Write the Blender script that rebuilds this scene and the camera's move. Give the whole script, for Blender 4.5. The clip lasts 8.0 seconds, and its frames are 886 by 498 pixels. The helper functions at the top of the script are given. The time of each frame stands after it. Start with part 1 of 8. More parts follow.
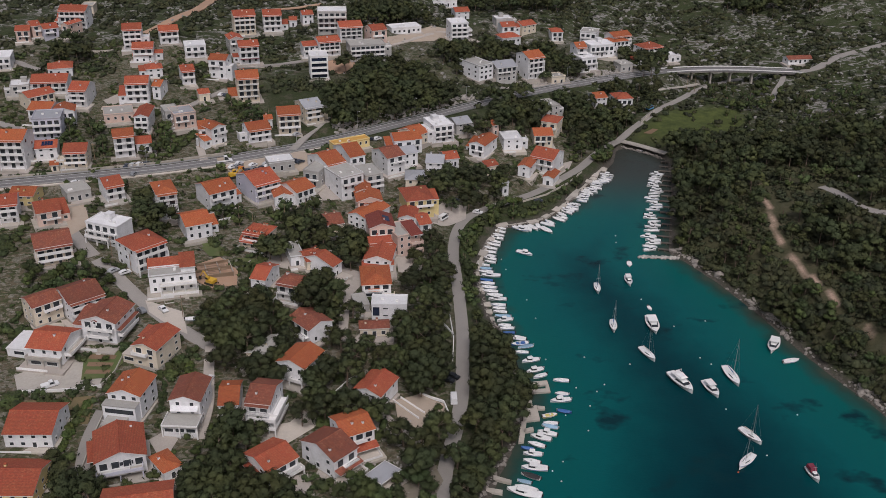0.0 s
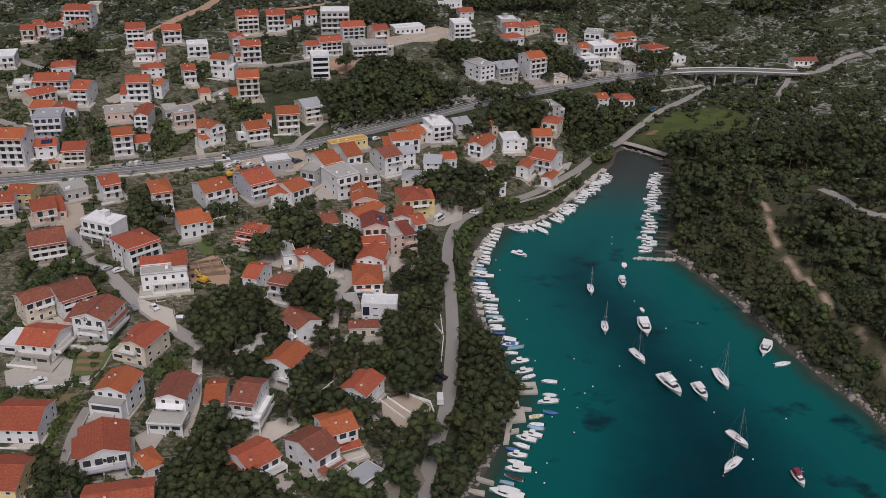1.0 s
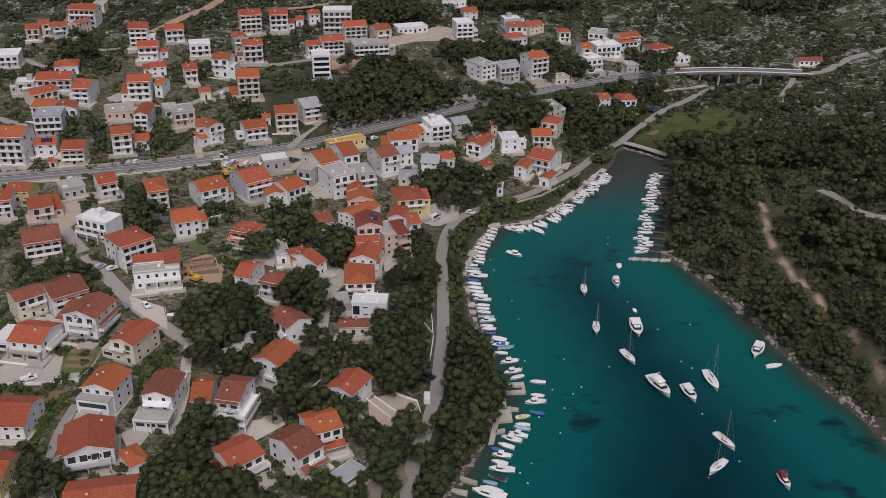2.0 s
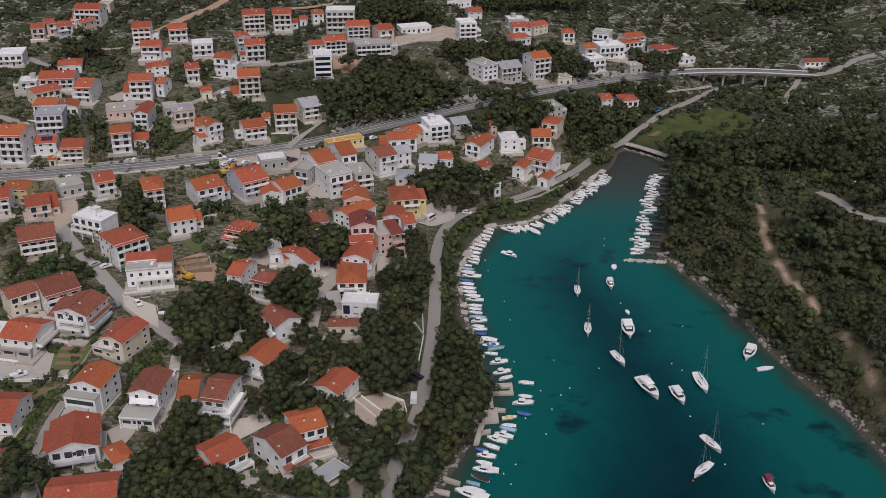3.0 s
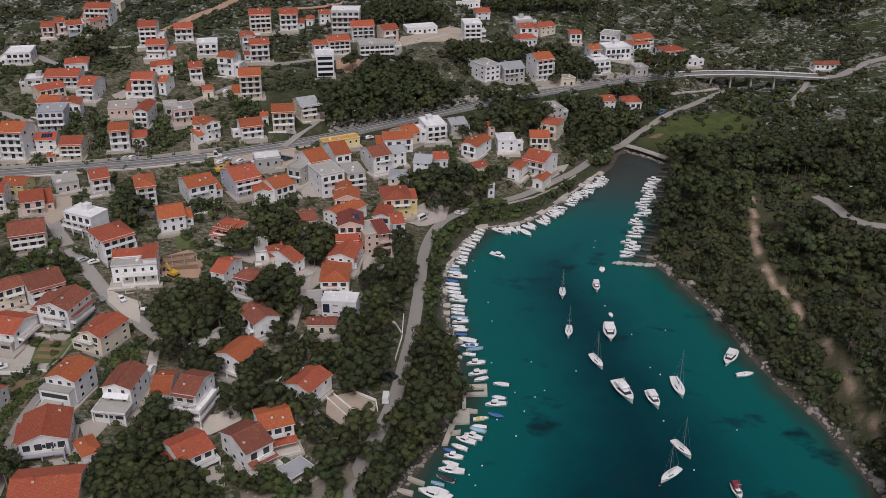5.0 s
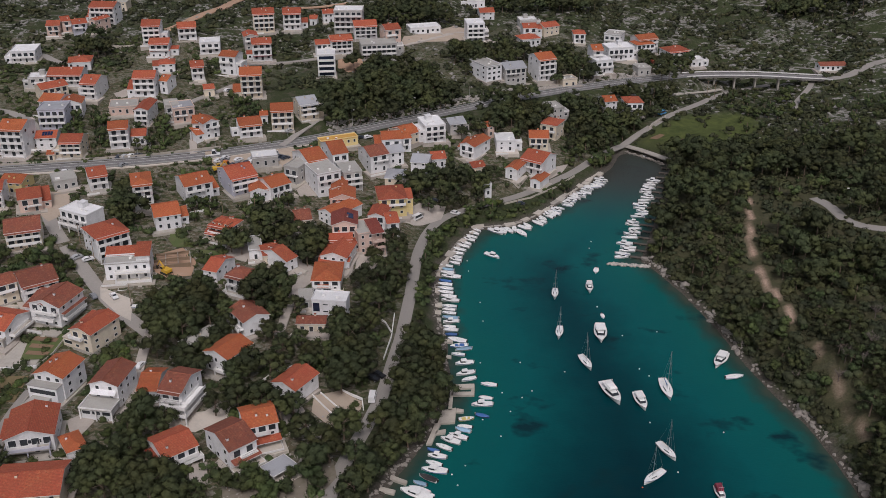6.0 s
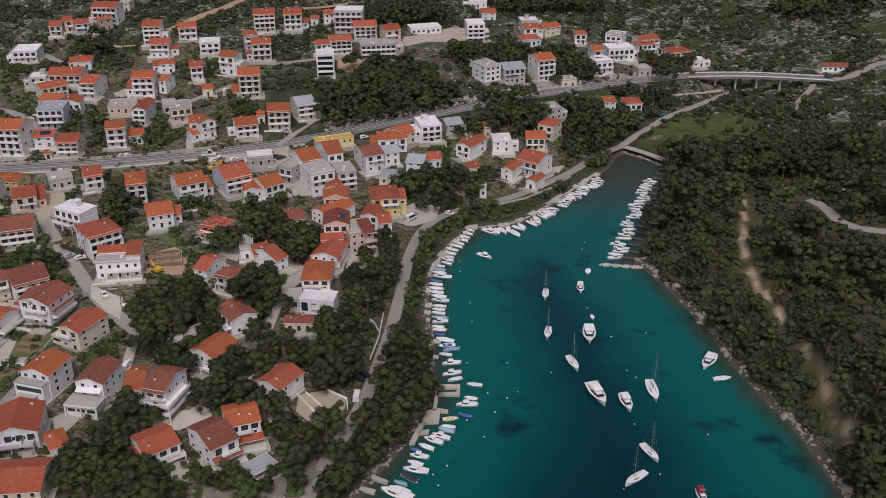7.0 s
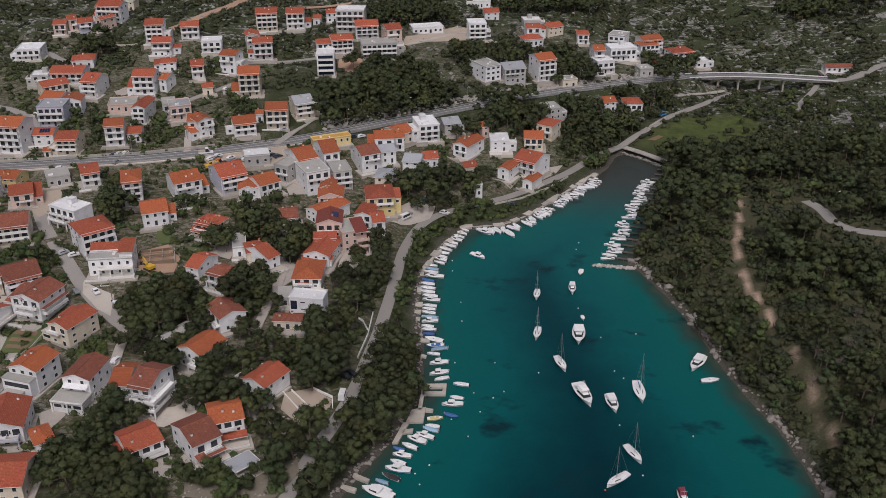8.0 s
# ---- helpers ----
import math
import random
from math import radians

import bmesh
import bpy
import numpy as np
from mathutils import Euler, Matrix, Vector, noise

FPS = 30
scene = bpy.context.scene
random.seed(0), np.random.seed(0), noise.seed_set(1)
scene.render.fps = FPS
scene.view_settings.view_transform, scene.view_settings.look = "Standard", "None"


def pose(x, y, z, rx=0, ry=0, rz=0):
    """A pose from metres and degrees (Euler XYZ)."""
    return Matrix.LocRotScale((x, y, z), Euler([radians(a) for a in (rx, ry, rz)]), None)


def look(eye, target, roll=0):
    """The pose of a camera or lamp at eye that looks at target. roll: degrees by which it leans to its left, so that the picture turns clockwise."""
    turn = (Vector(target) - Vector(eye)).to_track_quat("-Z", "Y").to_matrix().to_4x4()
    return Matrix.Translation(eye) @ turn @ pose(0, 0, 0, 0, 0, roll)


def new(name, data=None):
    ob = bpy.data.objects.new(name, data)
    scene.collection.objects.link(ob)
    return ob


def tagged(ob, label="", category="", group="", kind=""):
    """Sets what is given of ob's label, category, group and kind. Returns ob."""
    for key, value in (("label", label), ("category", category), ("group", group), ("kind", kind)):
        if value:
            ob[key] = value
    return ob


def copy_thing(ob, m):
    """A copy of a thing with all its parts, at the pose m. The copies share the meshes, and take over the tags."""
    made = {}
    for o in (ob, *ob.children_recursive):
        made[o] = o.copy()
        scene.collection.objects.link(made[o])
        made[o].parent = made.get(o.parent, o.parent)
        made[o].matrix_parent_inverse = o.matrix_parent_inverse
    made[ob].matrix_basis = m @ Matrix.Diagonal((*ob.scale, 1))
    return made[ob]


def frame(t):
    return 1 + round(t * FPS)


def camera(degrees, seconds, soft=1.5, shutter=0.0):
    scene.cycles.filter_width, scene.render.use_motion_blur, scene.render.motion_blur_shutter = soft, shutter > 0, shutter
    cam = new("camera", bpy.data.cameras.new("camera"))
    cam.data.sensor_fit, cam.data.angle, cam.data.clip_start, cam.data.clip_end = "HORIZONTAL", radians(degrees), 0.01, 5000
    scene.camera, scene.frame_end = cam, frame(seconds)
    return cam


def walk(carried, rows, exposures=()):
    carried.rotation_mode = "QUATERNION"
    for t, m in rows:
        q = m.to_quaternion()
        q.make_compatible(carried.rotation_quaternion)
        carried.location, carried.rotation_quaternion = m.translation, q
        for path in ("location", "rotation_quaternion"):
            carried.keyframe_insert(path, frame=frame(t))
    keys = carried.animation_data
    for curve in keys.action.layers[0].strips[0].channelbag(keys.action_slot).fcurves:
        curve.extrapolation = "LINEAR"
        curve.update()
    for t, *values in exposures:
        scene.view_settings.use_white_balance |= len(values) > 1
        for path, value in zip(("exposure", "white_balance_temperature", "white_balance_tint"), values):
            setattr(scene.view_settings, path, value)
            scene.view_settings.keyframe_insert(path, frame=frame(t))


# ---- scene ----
cam = camera(48.8, 8.0, soft=0.6)
PATH = [
    (0, (0.106, 0.101, 174.587), (0.1540, 1.8900, 173.6950), 1.0),
    (0.5, (4.554, 0.072, 174.62), (4.5850, 1.8620, 173.7280), 0.9),
    (1, (8.988, 0.071, 174.642), (9.0010, 1.8610, 173.7500), 0.9),
    (1.5, (13.422, 0.09, 174.679), (13.4180, 1.8800, 173.7860), 0.8),
    (3, (26.824, 0.508, 174.658), (26.7660, 2.2970, 173.7650), 0.5),
    (3.5, (31.302, 0.701, 174.707), (31.2280, 2.4890, 173.8140), 0.5),
    (4, (35.821, 0.89, 174.719), (35.7280, 2.6770, 173.8270), 0.4),
    (4.5, (40.334, 1.109, 174.727), (40.2240, 2.8950, 173.8350), 0.3),
    (6, (53.848, 2.041, 174.641), (53.6850, 3.8230, 173.7490), 0.1),
    (6.5, (58.331, 2.449, 174.544), (58.1530, 4.2300, 173.6520), 0.0),
    (7, (62.819, 2.893, 174.45), (62.6250, 4.6730, 173.5590), -0.1),
    (7.5, (67.301, 3.384, 174.335), (67.0900, 5.1620, 173.4440), -0.2),
    (8, (71.789, 3.917, 174.229), (71.5620, 5.6930, 173.3380), -0.2),
]
walk(cam, [(t, look(eye, target, roll)) for t, eye, target, roll in PATH], [(0, -0.2, 6300, 17), (8, -0.2, 6300, 17)])

# ---------------------------------------------------------------- sky and sun
world = bpy.data.worlds.new("overcast_sky")
scene.world = world
world.use_nodes = True
_n, _l = world.node_tree.nodes, world.node_tree.links
_sky = _n.new("ShaderNodeTexSky")
_sky.sky_type, _sky.sun_disc = "NISHITA", False
_sky.sun_elevation, _sky.sun_rotation = radians(54), radians(174)
_sky.air_density, _sky.dust_density, _sky.ozone_density = 1.0, 6.0, 1.0
_grey = _n.new("ShaderNodeHueSaturation")          # cloud cover takes most of the blue
_grey.inputs["Saturation"].default_value = 0.5
_l.new(_sky.outputs[0], _grey.inputs["Color"])
_l.new(_grey.outputs[0], _n["Background"].inputs["Color"])
_n["Background"].inputs["Strength"].default_value = 0.1
sun = new("sun", bpy.data.lights.new("sun", "SUN"))
sun.data.energy, sun.data.angle, sun.data.color = 1.3, radians(14), (1.0, 0.97, 0.94)
# it stands to the south, behind the camera
sun.matrix_world = look((10, -100, 140), (0, 0, 0))

# ---------------------------------------------------------------- materials
def nodes_of(name):
    m = bpy.data.materials.new(name)
    m.use_nodes = True
    return m, m.node_tree.nodes, m.node_tree.links, m.node_tree.nodes["Principled BSDF"]


def noise_node(n, l, where, scale, detail=4.0, rough=0.6):
    t = n.new("ShaderNodeTexNoise")
    t.inputs["Scale"].default_value, t.inputs["Detail"].default_value, t.inputs["Roughness"].default_value = scale, detail, rough
    l.new(where, t.inputs["Vector"])
    return t.outputs["Fac"]


def ramp(n, l, fac, a, b):
    r = n.new("ShaderNodeMapRange")
    r.inputs["From Min"].default_value, r.inputs["From Max"].default_value = a, b
    l.new(fac, r.inputs["Value"])
    return r.outputs[0]


def blend(n, l, fac, a, b, mode="MIX"):
    """Mix of two colours; a, b and fac are sockets or values."""
    x = n.new("ShaderNodeMix")
    x.data_type, x.blend_type = "RGBA", mode
    for slot, v in ((0, fac), (6, a), (7, b)):
        if hasattr(v, "is_linked"):
            l.new(v, x.inputs[slot])
        elif slot == 0:
            x.inputs[0].default_value = v
        else:
            x.inputs[slot].default_value = (*v, 1)
    return x.outputs[2]


def bumped(n, l, p, height, strength, dist):
    b = n.new("ShaderNodeBump")
    b.inputs["Strength"].default_value, b.inputs["Distance"].default_value = strength, dist
    l.new(height, b.inputs["Height"])
    l.new(b.outputs[0], p.inputs["Normal"])


def plain(name, col, rough=0.75, stain=0.35, dirt=(0.2, 0.18, 0.15), big=0.22, small=2.5, metal=0.0, vary=0.1, bump=0.25):
    """Painted, plastered or concrete surfaces: grain, blotches and dirt at world scale, a shade of its own for each object."""
    m, n, l, p = nodes_of(name)
    pos = n.new("ShaderNodeNewGeometry").outputs["Position"]
    fine, wide = noise_node(n, l, pos, small), noise_node(n, l, pos, big, 5, 0.7)
    c = blend(n, l, ramp(n, l, fine, 0.25, 0.75), [v * 0.88 for v in col], [min(1, v * 1.06) for v in col])
    f = n.new("ShaderNodeMath")
    f.operation = "MULTIPLY"
    f.inputs[1].default_value = stain
    l.new(ramp(n, l, wide, 0.48, 0.85), f.inputs[0])
    c = blend(n, l, f.outputs[0], c, dirt)
    rnd = n.new("ShaderNodeObjectInfo").outputs["Random"]
    h = n.new("ShaderNodeHueSaturation")
    l.new(ramp(n, l, rnd, -vary * 0, 1), h.inputs["Value"])
    mr = h.inputs["Value"].links[0].from_node
    mr.inputs["From Min"].default_value, mr.inputs["From Max"].default_value = 0, 1
    mr.inputs["To Min"].default_value, mr.inputs["To Max"].default_value = 1 - vary, 1 + vary
    l.new(c, h.inputs["Color"])
    l.new(h.outputs[0], p.inputs["Base Color"])
    p.inputs["Roughness"].default_value, p.inputs["Metallic"].default_value = rough, metal
    if bump:
        bumped(n, l, p, fine, bump, 0.05)
    return m


def tiles(name, col, old, age):
    """Clay roof tiles: barrel columns down the slope, courses across, sun-bleached and lichen-stained patches."""
    m, n, l, p = nodes_of(name)
    g = n.new("ShaderNodeNewGeometry").outputs["Position"]
    tc = n.new("ShaderNodeTexCoord").outputs["Object"]
    w = n.new("ShaderNodeTexWave")
    w.wave_type, w.bands_direction = "BANDS", "X"
    w.inputs["Scale"].default_value, w.inputs["Distortion"].default_value = 1.05, 0.4
    l.new(tc, w.inputs["Vector"])
    w2 = n.new("ShaderNodeTexWave")
    w2.wave_type, w2.bands_direction, w2.wave_profile = "BANDS", "Y", "SAW"
    w2.inputs["Scale"].default_value, w2.inputs["Distortion"].default_value = 0.8, 0.6
    l.new(tc, w2.inputs["Vector"])
    fine, mid, wide = noise_node(n, l, tc, 2.2, 4, 0.75), noise_node(n, l, g, 0.55, 6, 0.8), noise_node(n, l, g, 0.16, 3)
    c = blend(n, l, ramp(n, l, fine, 0.3, 0.7), [v * 0.6 for v in col], [min(1, v * 1.25) for v in col])
    c = blend(n, l, ramp(n, l, w2.outputs["Fac"], -1.2, 1.6), (0.06, 0.02, 0.012), c)
    pale = noise_node(n, l, tc, 1.4, 6, 0.85)
    pf = n.new("ShaderNodeMath")
    pf.operation = "MULTIPLY"
    pf.inputs[1].default_value = 0.25 + 0.5 * age
    l.new(ramp(n, l, pale, 0.52, 0.64), pf.inputs[0])
    c = blend(n, l, pf.outputs[0], c, (0.46 * col[0] + 0.28, col[1] + 0.13, col[2] + 0.075))
    f = n.new("ShaderNodeMath")
    f.operation = "MULTIPLY"
    f.inputs[1].default_value = min(1, age * 1.25)
    l.new(ramp(n, l, mid, 0.42, 0.72), f.inputs[0])
    c = blend(n, l, f.outputs[0], c, old)
    h = n.new("ShaderNodeHueSaturation")
    rnd = n.new("ShaderNodeObjectInfo").outputs["Random"]
    mr = n.new("ShaderNodeMapRange")
    mr.inputs["To Min"].default_value, mr.inputs["To Max"].default_value = 0.78, 1.14
    l.new(rnd, mr.inputs["Value"])
    l.new(mr.outputs[0], h.inputs["Value"])
    mh = n.new("ShaderNodeMapRange")
    mh.inputs["To Min"].default_value, mh.inputs["To Max"].default_value = 0.492, 0.508
    l.new(wide, mh.inputs["Value"])
    l.new(mh.outputs[0], h.inputs["Hue"])
    l.new(c, h.inputs["Color"])
    l.new(h.outputs[0], p.inputs["Base Color"])
    p.inputs["Roughness"].default_value = 0.85
    bumped(n, l, p, blend(n, l, 0.4, w.outputs["Color"], w2.outputs["Color"]), 0.6, 0.12)
    return m


def leaves(name, dark, light, warm=0.0):
    """Foliage: every tuft has its own shade, every tree its own cast."""
    m, n, l, p = nodes_of(name)
    g = n.new("ShaderNodeNewGeometry")
    c = blend(n, l, g.outputs["Random Per Island"], dark, light)
    o = n.new("ShaderNodeObjectInfo").outputs["Random"]
    wide = noise_node(n, l, g.outputs["Position"], 0.11, 3)
    c = blend(n, l, ramp(n, l, wide, 0.42, 0.72), c, (light[0] * 1.4 + warm, light[1] * 1.22, light[2] * 0.95))
    grain = noise_node(n, l, g.outputs["Position"], 3.2, 3, 0.7)
    c = blend(n, l, 1.0, c, blend(n, l, ramp(n, l, grain, 0.3, 0.7), (0.68, 0.68, 0.68), (1.3, 1.3, 1.3)), "MULTIPLY")
    bumped(n, l, p, grain, 0.8, 0.25)
    h = n.new("ShaderNodeHueSaturation")
    mr = n.new("ShaderNodeMapRange")
    mr.inputs["To Min"].default_value, mr.inputs["To Max"].default_value = 0.66, 1.26
    own = n.new("ShaderNodeAttribute")
    own.attribute_name = "tone"
    total = n.new("ShaderNodeMath")
    l.new(o, total.inputs[0])
    l.new(own.outputs["Fac"], total.inputs[1])
    turn = n.new("ShaderNodeMath")
    turn.operation = "FRACT"
    l.new(total.outputs[0], turn.inputs[0])
    l.new(turn.outputs[0], mr.inputs["Value"])
    l.new(mr.outputs[0], h.inputs["Value"])
    cast = n.new("ShaderNodeMapRange")
    cast.inputs["To Min"].default_value, cast.inputs["To Max"].default_value = 0.485, 0.512
    l.new(turn.outputs[0], cast.inputs["Value"])
    l.new(cast.outputs[0], h.inputs["Hue"])
    l.new(c, h.inputs["Color"])
    l.new(h.outputs[0], p.inputs["Base Color"])
    p.inputs["Roughness"].default_value = 0.7
    p.inputs["Specular IOR Level"].default_value = 0.25
    return m


def glass(name, col, rough=0.08):
    m, n, l, p = nodes_of(name)
    pos = n.new("ShaderNodeNewGeometry").outputs["Position"]
    c = blend(n, l, noise_node(n, l, pos, 0.8, 2), [v * 0.5 for v in col], [v * 1.6 for v in col])
    l.new(c, p.inputs["Base Color"])
    p.inputs["Roughness"].default_value = rough
    p.inputs["Specular IOR Level"].default_value = 0.6
    return m


WALLS = {"w": plain("white_render", (0.72, 0.72, 0.725), stain=0.5, big=0.3), "c": plain("cream_render", (0.66, 0.58, 0.46), stain=0.5, big=0.3), "p": plain("pale_pink_render", (0.66, 0.52, 0.46), stain=0.5, big=0.3),
         "k": plain("salmon_render", (0.62, 0.46, 0.39), stain=0.5, big=0.3), "l": plain("lilac_grey_render", (0.48, 0.48, 0.55)), "g": plain("bare_concrete_block", (0.42, 0.41, 0.39), stain=0.6),
         "y": plain("yellow_render", (0.68, 0.55, 0.26)), "n": plain("white_facade_panel", (0.7, 0.7, 0.7))}
ROOFS = {"o": tiles("new_orange_tile", (0.56, 0.135, 0.04), (0.34, 0.09, 0.04), 0.4), "r": tiles("red_orange_tile", (0.56, 0.115, 0.05), (0.26, 0.065, 0.035), 0.55),
         "d": tiles("maroon_tile", (0.3, 0.05, 0.035), (0.15, 0.04, 0.03), 0.5), "b": tiles("weathered_brown_tile", (0.36, 0.1, 0.055), (0.15, 0.05, 0.035), 0.75),
         "g": plain("grey_roof_sheet", (0.33, 0.34, 0.36), stain=0.5), "w": plain("white_roof_membrane", (0.7, 0.7, 0.7)), "c": plain("concrete_roof", (0.36, 0.35, 0.32), stain=0.6),
         "y": plain("ochre_roof_sheet", (0.5, 0.28, 0.06), stain=0.5)}
TRIM = plain("white_trim", (0.76, 0.75, 0.73), stain=0.2)
FRAME_WHITE = plain("window_frame_white", (0.74, 0.74, 0.73), stain=0.1)
SHUTTER = plain("brown_shutter", (0.13, 0.07, 0.04))
PANE = glass("window_glass", (0.03, 0.035, 0.04))
NAVY = glass("navy_glass", (0.012, 0.02, 0.04))
RAIL = plain("dark_rail", (0.08, 0.08, 0.085), metal=0.3, rough=0.5)
CONCRETE = plain("concrete", (0.4, 0.37, 0.325), stain=0.6, small=1.2)
QUAY = plain("quay_concrete", (0.46, 0.42, 0.36), stain=0.6, small=1.0, big=0.3)
ASPHALT = plain("asphalt", (0.17, 0.165, 0.16), stain=0.45, dirt=(0.1, 0.1, 0.1), rough=0.9, big=0.1)
OLD_ASPHALT = plain("dusty_asphalt", (0.3, 0.28, 0.255), stain=0.5, dirt=(0.19, 0.178, 0.165), rough=0.92, big=0.12)
GRAVEL = plain("pale_gravel", (0.4, 0.33, 0.26), stain=0.5, dirt=(0.26, 0.19, 0.13), rough=0.95, small=4)
REDSOIL = plain("reddish_bare_soil", (0.42, 0.27, 0.18), stain=0.6, dirt=(0.4, 0.33, 0.26), rough=0.95, small=3, big=0.5)
SOIL = plain("dug_garden_soil", (0.2, 0.125, 0.08), stain=0.6, dirt=(0.11, 0.1, 0.05), rough=0.95, small=3, big=0.5)
PAVING = plain("paved_yard", (0.42, 0.375, 0.33), stain=0.6, dirt=(0.24, 0.23, 0.21), rough=0.9, big=0.25)
PALE_YARD = plain("pale_paved_yard", (0.5, 0.45, 0.39), stain=0.65, dirt=(0.32, 0.3, 0.27), rough=0.9, big=0.25)
DRYGRASS = plain("dry_grass", (0.17, 0.13, 0.065), stain=0.6, dirt=(0.09, 0.09, 0.04), rough=0.95, big=0.25, small=3)
LAWN = plain("garden_grass", (0.085, 0.115, 0.035), stain=0.7, dirt=(0.16, 0.13, 0.07), rough=0.95, big=0.3, small=4)
ROCK = plain("limestone", (0.4, 0.375, 0.34), stain=0.6, dirt=(0.2, 0.185, 0.16), rough=0.95, small=1.6, big=0.5, vary=0.2, bump=0.6)
SCREE = plain("rough_stony_soil", (0.2, 0.175, 0.135), stain=0.85, dirt=(0.065, 0.07, 0.035), rough=0.95, small=2.2, big=0.55, bump=0.7)
HILL_ROCK = plain("weathered_limestone", (0.27, 0.26, 0.24), stain=0.6, dirt=(0.1, 0.1, 0.085), rough=0.95, small=1.2, big=0.4, bump=0.6)
SHORE_ROCK = plain("shore_limestone", (0.27, 0.245, 0.215), stain=0.9, dirt=(0.09, 0.08, 0.066), rough=0.9, small=1.5, big=0.45, bump=0.7)
LINE = plain("road_line_paint", (0.62, 0.62, 0.6), stain=0.3)
STEEL = plain("galvanised_steel", (0.5, 0.5, 0.5), metal=0.6, rough=0.45)
WOOD = plain("weathered_wood", (0.24, 0.17, 0.11), stain=0.5)
DARK_WOOD = plain("wet_dark_timber", (0.09, 0.075, 0.06), stain=0.5)
GELCOAT = plain("white_gelcoat", (0.78, 0.78, 0.76), rough=0.25, stain=0.12, bump=0, vary=0.06)
CREAM_GEL = plain("cream_deck", (0.6, 0.57, 0.5), rough=0.5, stain=0.25, bump=0)
GREY_SOLE = plain("grey_boat_floor", (0.2, 0.195, 0.185), rough=0.6, stain=0.4, bump=0, vary=0.3)
BLUE_GEL = plain("blue_canvas", (0.035, 0.11, 0.3), rough=0.6, stain=0.2, bump=0, vary=0.3)
PALE_BLUE = plain("pale_blue_canvas", (0.25, 0.4, 0.52), rough=0.6, stain=0.2, bump=0, vary=0.2)
BLACK_CANVAS = plain("black_canvas", (0.02, 0.02, 0.022), rough=0.7, bump=0)
MAROON_CANVAS = plain("maroon_canvas", (0.17, 0.02, 0.04), rough=0.7, bump=0)
YELLOW_GEL = plain("yellow_gelcoat", (0.6, 0.5, 0.16), rough=0.4, bump=0)
TEAK = plain("teak_floor", (0.2, 0.15, 0.1), rough=0.7)
ALU = plain("mast_aluminium", (0.55, 0.55, 0.55), metal=0.7, rough=0.4, bump=0)
RUBBER = plain("black_rubber", (0.02, 0.02, 0.02), rough=0.8, bump=0)
BARK = plain("pine_bark", (0.16, 0.115, 0.085), stain=0.5, small=6)
PINE = leaves("pine_needles", (0.0272, 0.0372, 0.0152), (0.0475, 0.0605, 0.0252), 0.002)
OAK = leaves("evergreen_leaves", (0.028, 0.042, 0.0155), (0.056, 0.078, 0.029), 0.0)
FRESH = leaves("fresh_green_leaves", (0.042, 0.065, 0.017), (0.075, 0.105, 0.03), 0.0)
SCRUB = leaves("scrub_leaves", (0.023, 0.03, 0.0145), (0.047, 0.056, 0.028), 0.002)
TWIG = plain("bare_twigs", (0.15, 0.12, 0.11), stain=0.4)
SOLAR = glass("solar_cell", (0.01, 0.02, 0.06), 0.15)
ORANGE = plain("orange_buoy", (0.6, 0.1, 0.03), rough=0.5, bump=0)
YELLOW = plain("machine_yellow", (0.6, 0.36, 0.03), rough=0.5)

# ---------------------------------------------------------------- the plan: shore, heights, roads
# west bank from the open water to the head of the bay, then the east bank back out
SHORE = [(-72, -480), (-9.6, 0), (7.2, 144), (15, 192), (21.8, 212.4), (25.7, 222), (29.3, 232.8), (32.2, 244.8), (32.9, 253.2), (30.2, 268.8),
         (28.6, 283.2), (24.7, 297.6), (22.9, 314.4), (22.1, 331.6), (24.4, 340.3), (28.3, 355.7), (34.5, 370.6), (41.6, 372.8), (49.9, 375.6),
         (59.8, 386.1), (66.5, 398), (77.8, 417.4), (88.5, 436.2), (93.8, 446), (98.8, 464.4), (106.0, 468.0), (121.4, 458.2),
         (122.8, 446), (119.2, 422.4), (113.2, 397), (106, 368.2), (101, 347.5), (105.2, 341.4), (114, 322.8), (122.4, 298.8),
         (128.4, 276), (133.8, 260.4), (140.4, 244.8), (144, 230.4), (146.4, 217.2), (151.2, 180), (168, 72), (228, -480)]
# heights of the open ground: x, y, z
TOWN = [(-240, 252, 10.8), (-108, 242.4, 6.7), (-66, 222, 4.1), (-33.6, 216, 3.4), (-9.6, 207.6, 2.2), (7.2, 240, 2), (-45.6, 246, 5.3), (-84, 279.6, 10.3),
        (-120, 314.4, 15.8), (-75.6, 302.4, 12.6), (-42, 294, 9.1), (-9.6, 276, 6.2), (12, 306, 2.8), (9.6, 342, 3.8), (19.2, 378, 5), (-24, 336, 9),
        (-54, 360, 13.8), (-6, 390, 11.4), (48, 408, 5.5), (66, 446.4, 10.2), (-156, 360, 16.8), (-108, 372, 17.4), (-240, 348, 20.4)]
UPPER = [(-37.2, 427.2, 23), (-75.6, 415.2, 22.6), (-144, 414, 22.2), (-216, 420, 25.2), (-84, 462, 25.2), (-50.4, 483.6, 28.2), (-132, 480, 30), (-204, 492, 32.4),
         (-138, 518.4, 40.8), (-127.2, 567.6, 44.4), (-204, 552, 40.8), (-276, 576, 45.6), (-24, 480, 25.2), (24, 474, 21.6), (21.6, 548.4, 33.6), (-48, 552, 39.6),
         (60, 510, 25.2), (96, 558, 26.4), (141.6, 554.4, 21), (72, 624, 37.2), (-36, 636, 48), (-180, 648, 51.6)]
